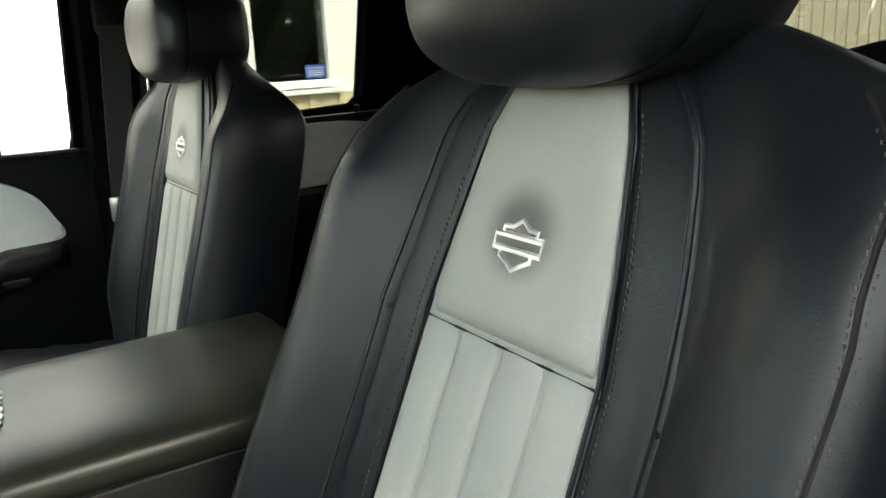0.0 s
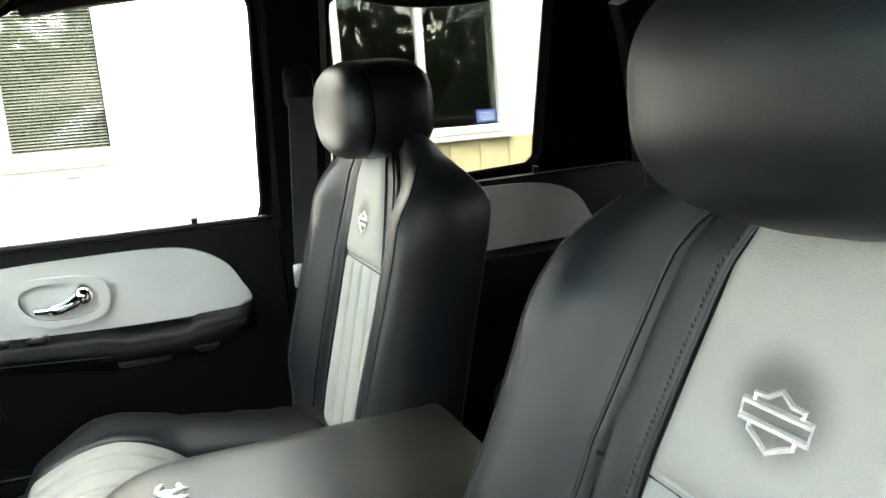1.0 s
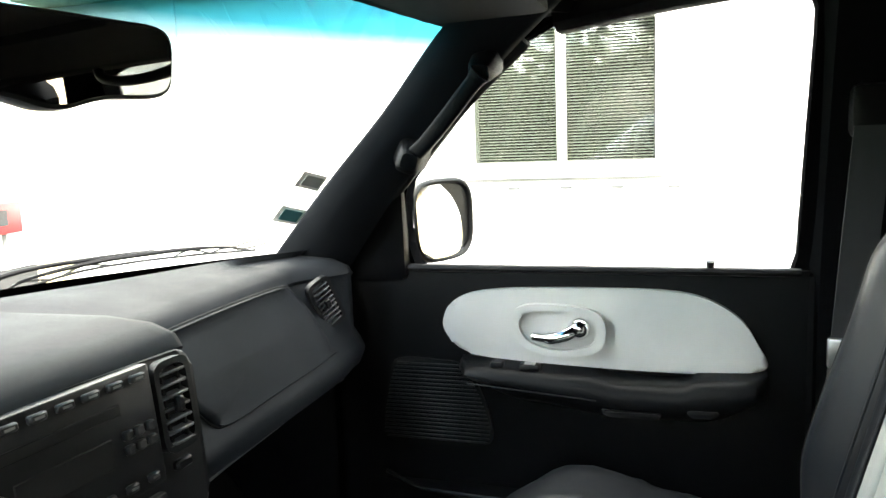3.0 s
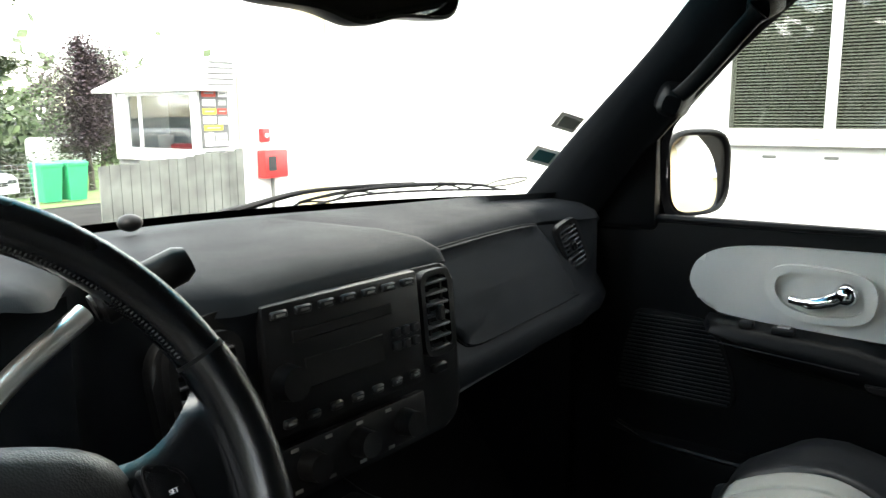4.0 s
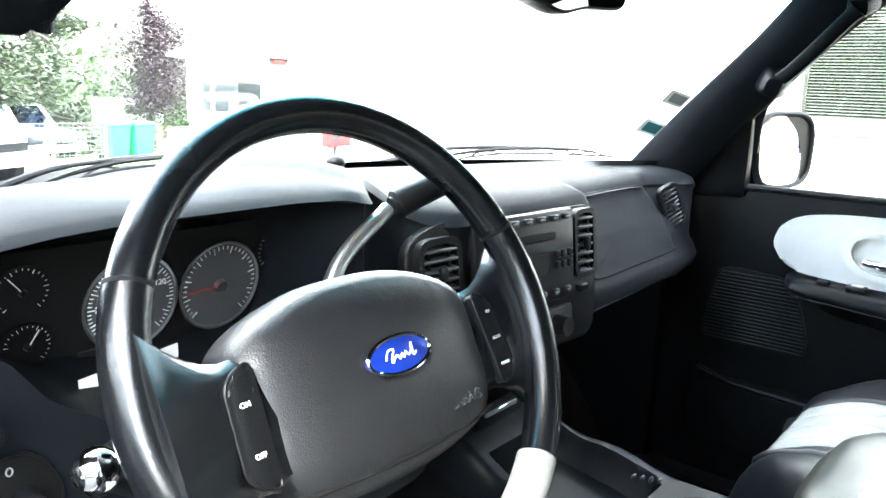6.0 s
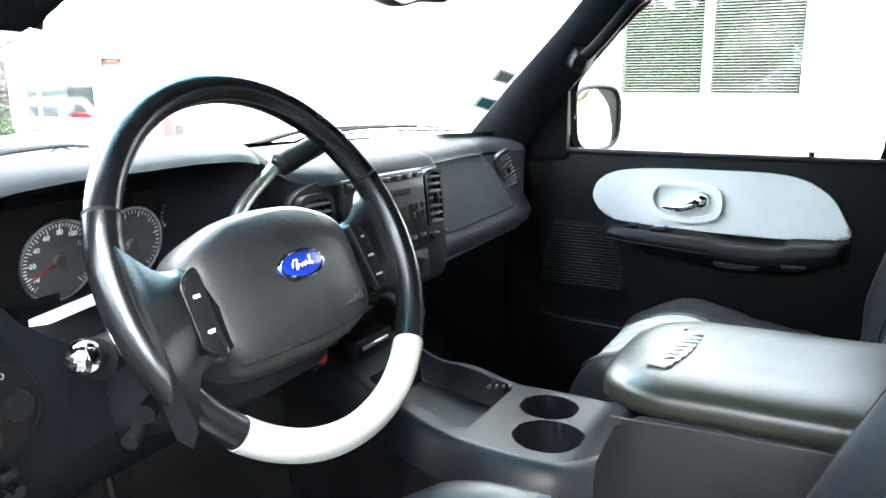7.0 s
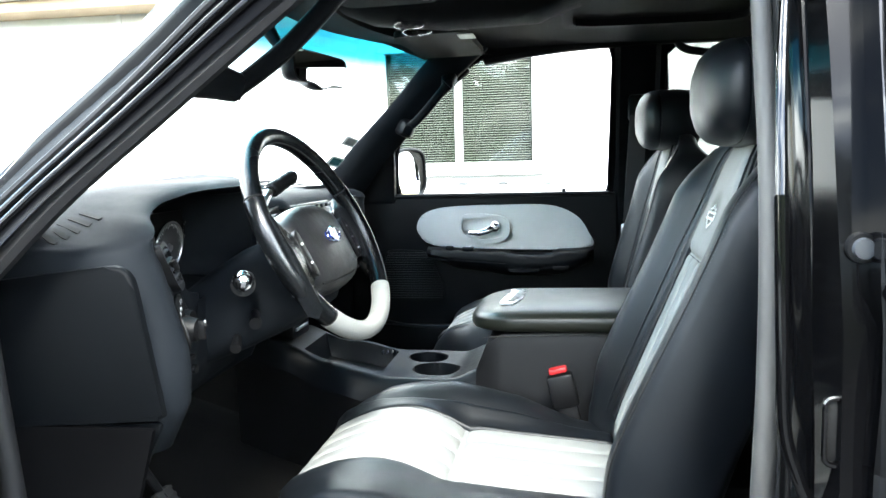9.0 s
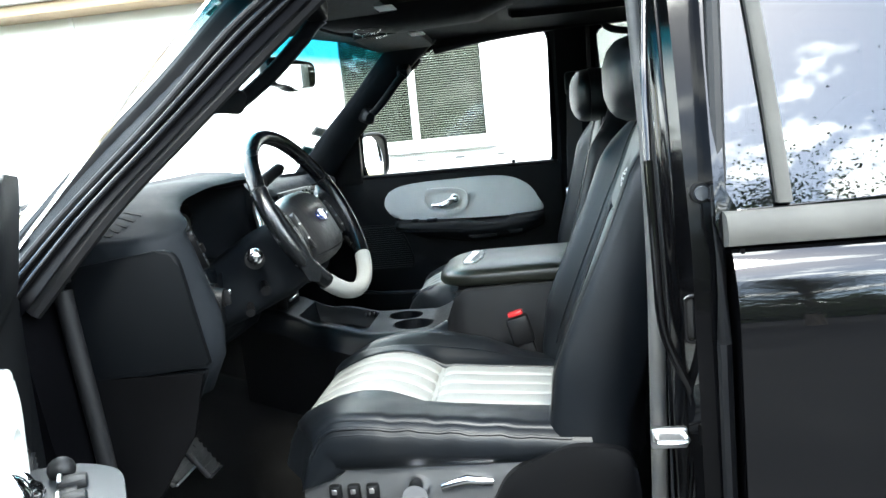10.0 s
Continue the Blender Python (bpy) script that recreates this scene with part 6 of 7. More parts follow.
def grab_handle(side):
    g = thing("grab_handle", (side * 0.67, 0.24, 1.58), "black moulded grab handle on the windshield pillar", "grab handle", "pillar grab handles")
    def section(p, along, w, d):
        along = Vector(along).normalized()
        out = Vector((side, 0, 0))
        out = (out - along * out.dot(along)).normalized()
        up = along.cross(out)
        return [Vector(p) + out * w * math.copysign(abs(math.cos(a)) ** 0.55, math.cos(a)) + up * d * math.copysign(abs(math.sin(a)) ** 0.55, math.sin(a)) for a in [2 * math.pi * k / 16 for k in range(16)]]
    bow = [(0.610, 0.303, 1.516), (0.599, 0.271, 1.540), (0.587, 0.236, 1.573), (0.578, 0.206, 1.604), (0.574, 0.182, 1.629)]
    low, top = (0.0, 0.0, 0.0), (0.0, 0.0, 0.0)
    if side < 0:   # the driver's handle bows out farther and reaches higher
        bow = [(0.594, 0.272, 1.525), (0.588, 0.252, 1.538), (0.583, 0.208, 1.570), (0.580, 0.160, 1.613), (0.580, 0.132, 1.643)]
        low, top = (-0.006, -0.030, 0.017), (0.006, -0.052, 0.016)
    line = curve_points([(side * x, y, z) for x, y, z in bow], 4)
    rings = []
    for i, p in enumerate(line):
        d = line[min(i + 1, len(line) - 1)] - line[max(i - 1, 0)]
        t = i / (len(line) - 1)
        rings.append(section(p, d, table([0, 0.1, 0.9, 1], [0.012, 0.0085, 0.0085, 0.013], t), table([0, 0.1, 0.9, 1], [0.016, 0.0115, 0.0115, 0.016], t)))
    part("grip", loft(rings), MATTE_TRIM, g, "", 50)
    foot = [section((side * (x + low[0]), y + low[1], z + low[2]), (side, 0.25, 0.1), w, d) for x, y, z, w, d in ((0.592, 0.298, 1.512, 0.012, 0.012), (0.602, 0.302, 1.513, 0.018, 0.019), (0.640, 0.312, 1.518, 0.022, 0.022), (0.676, 0.322, 1.524, 0.028, 0.028))]
    part("lower_foot", loft(foot), MATTE_TRIM, g, "", 50)
    foot = [section((side * (x + top[0]), y + top[1], z + top[2]), (side, 0.0, 0.25), w, d) for x, y, z, w, d in ((0.570, 0.183, 1.629, 0.012, 0.014), (0.582, 0.183, 1.634, 0.016, 0.018), (0.635, 0.186, 1.652, 0.022, 0.022))]
    part("upper_foot", loft(foot), MATTE_TRIM, g, "", 50)


grab_handle(-1)
grab_handle(1)
for side in (-1, 1):
    v = thing("sun_visor", (side * 0.36, 0.2, 1.70), "dark grey cloth sun visor folded up", "sun visor", "sun visors")
    part("visor_board", slab(rounded([(-0.20, -0.08), (0.20, -0.08), (0.19, 0.08), (-0.19, 0.08)], 0.03), lambda a, b, h: (side * 0.36 + a, 0.17 + b - 0.05 * abs(a), 1.700 + h + 0.10 * (b + 0.08) * -0.3), 0.016, 0.006), HEADLINER, v)
    part("visor_label", box((side * 0.225, 0.085, 1.699), (0.06, 0.035, 0.002), 0, 1), PAPER, v, "white warning label")
overhead = thing("overhead_console", (0, 0.1, 1.70), "dark overhead console with map lights", "console")
part("console_shell", loft([[(w * math.cos(a), y, 1.725 - h * math.sin(a)) for a in [math.pi * k / 14 for k in range(15)]] for y, w, h in ((0.30, 0.07, 0.005), (0.24, 0.10, 0.03), (0.10, 0.11, 0.045), (-0.08, 0.11, 0.04), (-0.16, 0.09, 0.005))], closed=False), HEADLINER, overhead)
part("map_light", ball((-0.04, 0.16, 1.684), (0.022, 0.03, 0.008)), GLASS, overhead)
part("map_light", ball((0.04, 0.16, 1.684), (0.022, 0.03, 0.008)), GLASS, overhead)
sunroof = thing("sunroof", (0, -0.3, 1.72), "dark sunroof frame in the headliner", "sunroof")
fr = resample(rounded([(-0.40, -0.55), (0.40, -0.55), (0.40, -0.12), (-0.40, -0.12)], 0.05), 48)
part("sunroof_frame", plate_with_hole(fr, [(a * 0.92, -0.335 + (b + 0.335) * 0.88) for a, b in fr], lambda a, b, h: (a, b, 1.728 + h), 0.03), HEADLINER, sunroof)
part("sunroof_shade", slab([(a * 0.93, -0.335 + (b + 0.335) * 0.9) for a, b in fr], lambda a, b, h: (a, b, 1.744 + h), 0.01), HEADLINER, sunroof)
rear_belt = thing("rear_seat_belt", (0.68, -1.05, 1.3), "rear seat belt with a steel tongue on the rear pillar", "seat belt")
part("webbing", loft([[(0.665, -1.03 + b, z) for b in (-0.022, 0.022)] + [(0.668, -1.03 + b, z) for b in (0.022, -0.022)] for z in (1.62, 1.45, 1.2, 1.0)]), BELT, rear_belt)
part("belt_guide", box((0.66, -1.03, 1.565), (0.02, 0.06, 0.03), 0.006), PLASTIC, rear_belt)
part("belt_tongue", box((0.655, -1.035, 1.525), (0.010, 0.040, 0.014), 0.004), SATIN, rear_belt)
part("tongue_blade", box((0.655, -1.04, 1.492), (0.004, 0.024, 0.045), 0.002, 1), SATIN, rear_belt)
# pedals
for px, w, h, nm in ((-0.405, 0.085, 0.055, "brake_pedal"), (-0.290, 0.055, 0.085, "accelerator_pedal")):
    p = thing(nm, (px, 0.60, 0.80), "black rubber-faced pedal on a steel arm", "pedal", "pedals")
    PT = Matrix.Translation((px, 0.562, 0.858 if nm == "brake_pedal" else 0.826)) @ Matrix.Rotation(radians(-35), 4, "X")
    part("pedal_pad", box((0, 0, 0), (w, 0.014, h), 0.006, 2, PT), PEDAL_RUBBER, p)
    for k in range(6):
        part("tread", box((0, -0.008, lerp(-h, h, (k + 0.5) / 6) / 2), (w * 0.9, 0.003, h * 0.07), 0, 1, PT), PEDAL_RUBBER, p)
    part("pedal_edge", box((0, -0.006, -h / 2), (w * 0.95, 0.006, 0.004), 0.001, 1, PT), SATIN, p)
    part("pedal_arm", tube([(px, 0.575, 0.845), (px, 0.64, 0.94), (px, 0.66, 1.10)], 0.008, 8), PLASTIC, p)

# ---- outside ----
def ground_z(y):
    """The yard is level; beyond it the land falls away to a lower lawn."""
    return -0.082 * min(20.0, max(0.0, y - 10.0))


ground = tagged(part("ground", loft([[(x, y, ground_z(y)) for x in (-400, -60, 60, 400)] for y in (-400, 10, 30, 400)], closed=False, caps=False), ASPHALT, smooth=0), "worn grey asphalt yard", "ground", kind="structure")
CONCRETE = material("grey_concrete", (0.16, 0.16, 0.148), 0.85, grain=120, bump=0.004, blotch=0.25, blotch_scale=1.5)
WALL_X = 4.05
cabin = thing("site_cabin", (WALL_X, 0, 0), "long white prefabricated site cabin with blinds in its windows", "building")


def wall_with_windows(y0, y1, z0, z1, holes):
    """A wall along y, in upright panels round its openings."""
    ys = sorted({y0, y1, *(h[0] for h in holes), *(h[1] for h in holes)})
    for a, b in zip(ys, ys[1:]):
        cuts = [h for h in holes if h[0] <= a and h[1] >= b]
        for lo, hi in [(z0, z1)] if not cuts else [(z0, cuts[0][2]), (cuts[0][3], z1)]:
            part("wall_panel", box((WALL_X + 0.06, (a + b) / 2, (lo + hi) / 2), (0.12, b - a, hi - lo)), WHITE_WALL, cabin, "white painted panel", 0)


W1, W2 = (0.115, 1.165, 1.39, 2.18), (-2.25, -1.22, 1.33, 2.25)
wall_with_windows(-12.0, 4.25, 0.15, 2.62, [W1, W2])
part("lower_band", box((WALL_X - 0.006, -3.6, 0.670), (0.012, 4.9, 1.15)), CREAM_WALL, cabin, "cream ribbed panel")
for k in range(22):
    part("panel_rib", box((WALL_X - 0.016, -5.9 + 0.21 * k, 0.670), (0.02, 0.05, 1.15), 0.006, 1), CREAM_WALL, cabin)
part("rear_band", box((WALL_X - 0.006, -9.03, 1.345), (0.012, 5.94, 2.50)), CREAM_WALL, cabin, "cream ribbed panel")
for k in range(28):
    part("panel_rib", box((WALL_X - 0.016, -6.1 - 0.21 * k, 1.345), (0.02, 0.05, 2.48), 0.006, 1), CREAM_WALL, cabin)
EAVE = material("brown_eave_paint", (0.34, 0.25, 0.15), 0.6, blotch=0.15, blotch_scale=1.5, grain=200, bump=0.0006)
part("eave", box((WALL_X - 0.10, -3.9, 2.60), (0.40, 16.3, 0.08), 0.01), EAVE, cabin, "tan eave board")
part("gutter", box((WALL_X - 0.32, -1.0, 2.70), (0.08, 10.6, 0.12), 0.02), WHITE_TRIM, cabin, "white gutter along the eave")
part("roof", box((WALL_X + 1.3, -1.0, 2.70), (3.2, 10.6, 0.12), 0.02), WHITE_TRIM, cabin)
part("base_skirt", box((WALL_X + 0.05, -1.0, 0.08), (0.1, 10.3, 0.16)), ASPHALT, cabin)
for y0, y1, z0, z1 in (W1, W2):
    fr = bmesh.new()
    for a, b in (((y0 + y1) / 2, z0 - 0.02), ((y0 + y1) / 2, z1 + 0.02)):
        box((WALL_X - 0.01, a, b), (0.05, y1 - y0 + 0.10, 0.05), 0.006, 1, bm=fr)
    for a in (y0 - 0.02, y1 + 0.02):
        box((WALL_X - 0.012, a, (z0 + z1) / 2), (0.046, 0.05, z1 - z0 - 0.01), 0.006, 1, bm=fr)
    box((WALL_X - 0.010, (y0 + y1) / 2, (z0 + z1) / 2), (0.045, 0.05, z1 - z0 - 0.01), 0.006, 1, bm=fr)
    win = part("window", fr, WHITE_TRIM, cabin, "white sliding window frame")
    part("window_sill", box((WALL_X - 0.035, (y0 + y1) / 2, z0 - 0.07), (0.09, y1 - y0 + 0.16, 0.03), 0.006, 1), WHITE_TRIM, win)
    part("window_glass", box((WALL_X + 0.012, (y0 + y1) / 2, (z0 + z1) / 2), (0.005, y1 - y0, z1 - z0)), CABIN_GLASS, win).visible_shadow = False
BLIND = material("blind_slat", (0.48, 0.48, 0.45), 0.5, blotch=0.05)
blind = thing("window_blind", (WALL_X + 0.06, 0.6, 1.4), "pale closed venetian blind behind the cabin window", "blind")
me_slat = None
for k in range(46):
    z = lerp(W1[2] + 0.01, W1[3] - 0.01, k / 45)
    if me_slat is None:
        s = part("slat", box((WALL_X + 0.035, (W1[0] + W1[1]) / 2, z), (0.007, W1[1] - W1[0] - 0.03, 0.0075), 0, 1), BLIND, blind, smooth=0)
        me_slat, z_first = s.data, z
    else:
        s = new("slat", me_slat)
        s.parent = blind
        s.location = (0, 0, z - z_first)
# near-black panel: the unlit room's shade is put into its colour
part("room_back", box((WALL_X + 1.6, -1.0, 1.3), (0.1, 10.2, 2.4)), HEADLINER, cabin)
part("sticker", box((WALL_X + 0.006, -2.170, 1.388), (0.003, 0.145, 0.082)), material("blue_sticker", (0.03, 0.07, 0.32), 0.4, blotch=0.05), cabin, "blue notice sticker on the window")
for k in range(4):
    part("notice_bar", box((WALL_X + 0.003, -2.170, 1.365 + 0.015 * k), (0.002, 0.11, 0.005)), WHITE_INK, cabin)
for y in (0.02, 0.33, 0.62, 0.93):
    part("fixing_clip", box((WALL_X - 0.006, y, 1.245), (0.02, 0.07, 0.014), 0.003, 1), CONCRETE, cabin)
part("downpipe", cyl((WALL_X - 0.03, 4.22, 0.1), (WALL_X - 0.03, 4.22, 2.55), 0.018, segs=16), CREAM_WALL, cabin)
part("corner_board", box((WALL_X + 0.07, 4.44, 1.38), (0.06, 0.36, 2.46), 0.006, 1), CREAM_WALL, cabin, "cream corner board")
part("joint_cover", box((WALL_X - 0.008, 3.20, 1.38), (0.016, 0.04, 2.44), 0.004, 1), WHITE_TRIM, cabin)

# second building with the kiosk bay
hall = thing("white_hall", (9.5, 9.0, 0), "white hall with a wide blank wall behind the yard", "building")
part("wall", box((10.2, 9.15, 2.4), (6.0, 0.3, 4.8)), WHITE_WALL, hall, "white rendered wall", 0)
part("corner_strip", box((7.23, 8.985, 2.4), (0.05, 0.03, 4.8)), CREAM_WALL, hall)
SHEET = material("white_sheet_roof", (0.78, 0.78, 0.76), 0.5, blotch=0.05, blotch_scale=2)
kiosk = thing("kiosk", (6.5, 9.9, 0), "white kiosk with a large window, notice panel and overhanging roof", "kiosk")
part("kiosk_wall", box((6.86, 9.05, 1.38), (0.64, 0.06, 0.86)), WHITE_TRIM, kiosk, "", 0)
for y0, y1 in ((9.04, 9.18), (10.70, 10.92)):
    part("corner_post", box((6.56, (y0 + y1) / 2, 1.38), (0.08, y1 - y0, 0.86), 0.01), WHITE_TRIM, kiosk)
part("window_head", box((6.56, 9.94, 1.775), (0.08, 1.52, 0.07), 0.008), WHITE_TRIM, kiosk)
part("window_post", box((6.565, 10.40, 1.36), (0.05, 0.05, 0.76), 0.006), WHITE_TRIM, kiosk)
part("sill_band", box((6.54, 9.97, 0.89), (0.16, 1.9, 0.17), 0.01), WHITE_TRIM, kiosk)
part("kiosk_glass", box((6.57, 9.94, 1.36), (0.01, 1.50, 0.78)), LIGHT_TINT, kiosk)
part("kiosk_end", box((7.0, 11.0, 1.30), (0.94, 0.08, 1.0)), WHITE_TRIM, kiosk)
part("kiosk_back", box((7.5, 10.2, 1.1), (0.1, 1.8, 1.6)), material("grey_green_wall", (0.22, 0.26, 0.25), 0.8, blotch=0.15), kiosk)
part("kiosk_floor", box((7.0, 10.0, 0.83), (0.9, 1.9, 0.06)), CONCRETE, kiosk)
part("red_counter", box((6.85, 9.75, 0.95), (0.2, 0.5, 0.18), 0.02), RED_PAINT, kiosk)
part("white_pot", cyl((6.8, 10.15, 0.86), (6.8, 10.15, 1.17), 0.10, 0.12, 20), PAPER, kiosk)
part("kiosk_roof", loft([[(x0, 8.84, z), (7.05, 8.84, z), (7.05, y1, z), (x0, y1, z)] for x0, y1, z in ((6.50, 11.36, 1.79), (6.42, 11.42, 1.80), (6.42, 11.42, 1.84), (6.66, 10.25, 2.22), (6.90, 10.05, 2.24))]), SHEET, kiosk, "white sheet roof", 0)
for k in range(5):
    part("roof_ridge", box((6.80, 8.832, 1.88 + 0.075 * k), (0.46, 0.02, 0.02), 0.004, 1), CONCRETE, kiosk)
part("kiosk_base", box((6.87, 9.98, 0.40), (0.70, 2.0, 0.80), 0.02), CONCRETE, kiosk, "stained grey concrete base")
WEATHERED = material("weathered_boards", (0.15, 0.155, 0.14), 0.9, grain=40, bump=0.004, blotch=0.35, blotch_scale=3)
rnd = random.Random(5)
for k in range(16):
    h = 0.84 + 0.008 * k + rnd.uniform(-0.015, 0.015)
    part("plank", box((5.00 + 0.143 * k, 8.935, h / 2), (0.137, 0.025 + rnd.uniform(0, 0.01), h), 0.004, 1), WEATHERED, kiosk)
board = thing("notice_board", (6.80, 8.99, 1.42), "notice board covered with small coloured posters", "notice board")
part("board_back", box((6.80, 9.005, 1.42), (0.48, 0.02, 0.84), 0.005, 1), material("board_grey", (0.12, 0.12, 0.12), 0.6, blotch=0.2), board)
cols = {"red": (0.45, 0.05, 0.03), "white": (0.7, 0.7, 0.68), "yellow": (0.75, 0.65, 0.05), "grey": (0.3, 0.3, 0.3)}
cmat = {k: material("poster_" + k, c, 0.6, blotch=0.08) for k, c in cols.items()}
for x, z, w, h, c in ((-0.10, 0.34, 0.24, 0.10, "red"), (0.14, 0.34, 0.15, 0.10, "white"), (-0.10, 0.21, 0.22, 0.09, "white"), (0.13, 0.21, 0.14, 0.08, "grey"), (-0.10, 0.09, 0.23, 0.08, "yellow"), (0.12, 0.09, 0.16, 0.08, "red"), (-0.10, -0.03, 0.22, 0.10, "white"), (0.13, -0.04, 0.16, 0.10, "white"), (-0.04, -0.14, 0.32, 0.07, "yellow"), (-0.12, -0.26, 0.16, 0.10, "white"), (0.09, -0.26, 0.21, 0.10, "grey"), (0.0, -0.36, 0.40, 0.07, "white")):
    part("poster", box((6.80 + x, 8.988, 1.42 + z), (w, 0.006, h)), cmat[c], board)
    part("print_bar", box((6.80 + x, 8.983, 1.42 + z), (w * 0.7, 0.003, h * 0.22)), cmat["grey" if c != "grey" else "white"], board)
hyd = thing("hose_cabinet", (7.75, 8.9, 0.72), "red wall-mounted fire hose cabinet with a small window", "fire cabinet")
part("cabinet_body", box((7.77, 8.91, 0.72), (0.46, 0.18, 0.42), 0.015), RED_PAINT, hyd)
part("cabinet_window", box((7.68, 8.815, 0.73), (0.16, 0.01, 0.22), 0.004, 1), PEDAL_RUBBER, hyd)
part("cabinet_pipe", cyl((7.77, 8.93, 0.0), (7.77, 8.93, 0.51), 0.03, segs=12), CONCRETE, hyd)
alarm = thing("alarm_box", (7.66, 8.95, 1.14), "small red alarm box on the white wall", "alarm box")
part("alarm_body", box((7.66, 8.95, 1.15), (0.14, 0.10, 0.20), 0.01), RED_PAINT, alarm)
part("alarm_disc", cyl((7.66, 8.90, 1.15), (7.66, 8.893, 1.15), 0.035, segs=16), PAPER, alarm)


# ---- greenery ----
def leaf_material(name, c):
    m = material(name, c, 0.6, blotch=0.35, blotch_scale=1.7)
    return m


GREEN = leaf_material("green_leaves", (0.055, 0.085, 0.030))
CONIFER = leaf_material("conifer_needles", (0.070, 0.088, 0.048))
PURPLE = leaf_material("purple_leaves", (0.075, 0.050, 0.060))
BARK = material("bark", (0.10, 0.085, 0.07), 0.9, grain=60, bump=0.01, blotch=0.3, blotch_scale=4)
GRASS = material("grass", (0.10, 0.17, 0.045), 0.9, grain=90, bump=0.02, blotch=0.35, blotch_scale=0.7)


def tree(at, height, spread, mat, label, seed, conifer=False, leaves=2600, base=0.25, size=0.11):
    rnd = random.Random(seed)
    t = thing("tree", at, label, "tree")
    x0, y0, z0 = at
    wood = tube([(x0 + 0.06 * rnd.uniform(-1, 1), y0 + 0.06 * rnd.uniform(-1, 1), z0 + height * k / 8) for k in range(9)], [height * 0.022 * (1 - 0.92 * k / 8) for k in range(9)], 8)
    verts, faces = [], []

    def leaf(c, s):
        a, b = rnd.uniform(0, 6.28), rnd.uniform(-0.9, 0.9)
        u = Vector((math.cos(a), math.sin(a), b * 0.6)).normalized() * s
        v = u.cross(Vector((rnd.uniform(-1, 1), rnd.uniform(-1, 1), 1.2))).normalized() * s * 0.7
        k = len(verts)
        verts.extend([c - u, c + v * 0.8, c + u, c - v])
        faces.append((k, k + 1, k + 2, k + 3))
    limbs = 46 if conifer else 30
    for i in range(limbs):
        f = base + (1 - base) * (i + rnd.random()) / limbs
        a = rnd.uniform(0, 6.28)
        if conifer:
            reach = spread * (1.05 - f) * rnd.uniform(0.7, 1.1) + 0.25
            tip = Vector((x0 + reach * math.cos(a), y0 + reach * math.sin(a), z0 + height * f - reach * rnd.uniform(0.15, 0.4)))
        else:
            reach = spread * math.sin(math.pi * min(1, (f - base) / (1 - base) * 0.8 + 0.18)) * rnd.uniform(0.65, 1.1)
            tip = Vector((x0 + reach * math.cos(a), y0 + reach * math.sin(a), z0 + height * f + reach * rnd.uniform(0.0, 0.35)))
        root = Vector((x0, y0, z0 + height * f * (0.96 if conifer else 0.72)))
        tube([root, root.lerp(tip, 0.5) + Vector((0, 0, 0.08 * reach)), tip], [height * 0.006, height * 0.004, height * 0.0015], 5, bm=wood)
        n = leaves // limbs
        for _ in range(n):
            q = rnd.random() ** 0.7
            c = root.lerp(tip, q)
            w = (0.16 if conifer else 0.34) * reach * (0.4 + q * 0.7) + 0.08
            c = c + Vector((rnd.gauss(0, w), rnd.gauss(0, w), rnd.gauss(0, w * (0.5 if conifer else 0.8)) - (0.10 * reach if conifer else 0)))
            leaf(c, size * rnd.uniform(0.6, 1.4))
    part("trunk", wood, BARK, t, "brown bark trunk and limbs")
    me = bpy.data.meshes.new("crown")
    me.from_pydata([v - Vector(at) for v in verts], [], faces)
    me.materials.append(mat)
    crown = new("crown", me)
    crown.parent = t
    return t


tree((12.6, 30.0, -1.64), 14.0, 3.4, CONIFER, "tall green conifer with drooping branches beyond the yard", 3, True, 60000, 0.04, 0.085)
tree((8.6, 27.0, -1.40), 12.5, 2.8, CONIFER, "tall green conifer with drooping branches beyond the yard", 4, True, 52000, 0.04, 0.085)
tree((5.2, 30.0, -1.64), 11.0, 3.0, GREEN, "broad green tree beyond the yard", 5, False, 24000, 0.15, 0.075)
tree((17.3, 30.0, -1.64), 6.3, 2.2, PURPLE, "dark purple-leaved tree beyond the yard", 6, False, 20000, 0.3, 0.065)
tree((21.5, 36.0, -1.64), 6.0, 3.0, GREEN, "green tree beyond the yard", 7, False, 14000, 0.15, 0.075)
for k, (x, y, h) in enumerate(((-15.3, -5.2, 8.7), (-18.0, 1.5, 9.5), (-17.0, -13.0, 7.2), (-18.0, 10.0, 8.0), (-23.0, -24.0, 6.0))):
    tree((x, y, 0), h, h * 0.42, GREEN, "leafy green tree on the open side of the yard", 20 + k, False, 80000 if k == 0 else 34000, 0.2, 0.032 if k == 0 else 0.045)
tagged(part("lawn", loft([[(x, y, ground_z(y) + 0.02) for x in (-60, 10, 80)] for y in (16.2, 30, 90)], closed=False, caps=False), GRASS, smooth=0), "green lawn beyond the yard", "lawn", kind="structure")
rnd = random.Random(11)
hv, hf = [], []
for _ in range(9000):
    c = Vector((rnd.uniform(-10, 60), rnd.uniform(44, 50), -1.64 + abs(rnd.gauss(0, 2.4))))
    for _ in range(1):
        u = Vector((rnd.uniform(-1, 1), rnd.uniform(-1, 1), rnd.uniform(-1, 1))).normalized() * 0.45
        v = u.orthogonal().normalized() * 0.35
        k = len(hv)
        hv.extend([c - u, c + v, c + u, c - v])
        hf.append((k, k + 1, k + 2, k + 3))
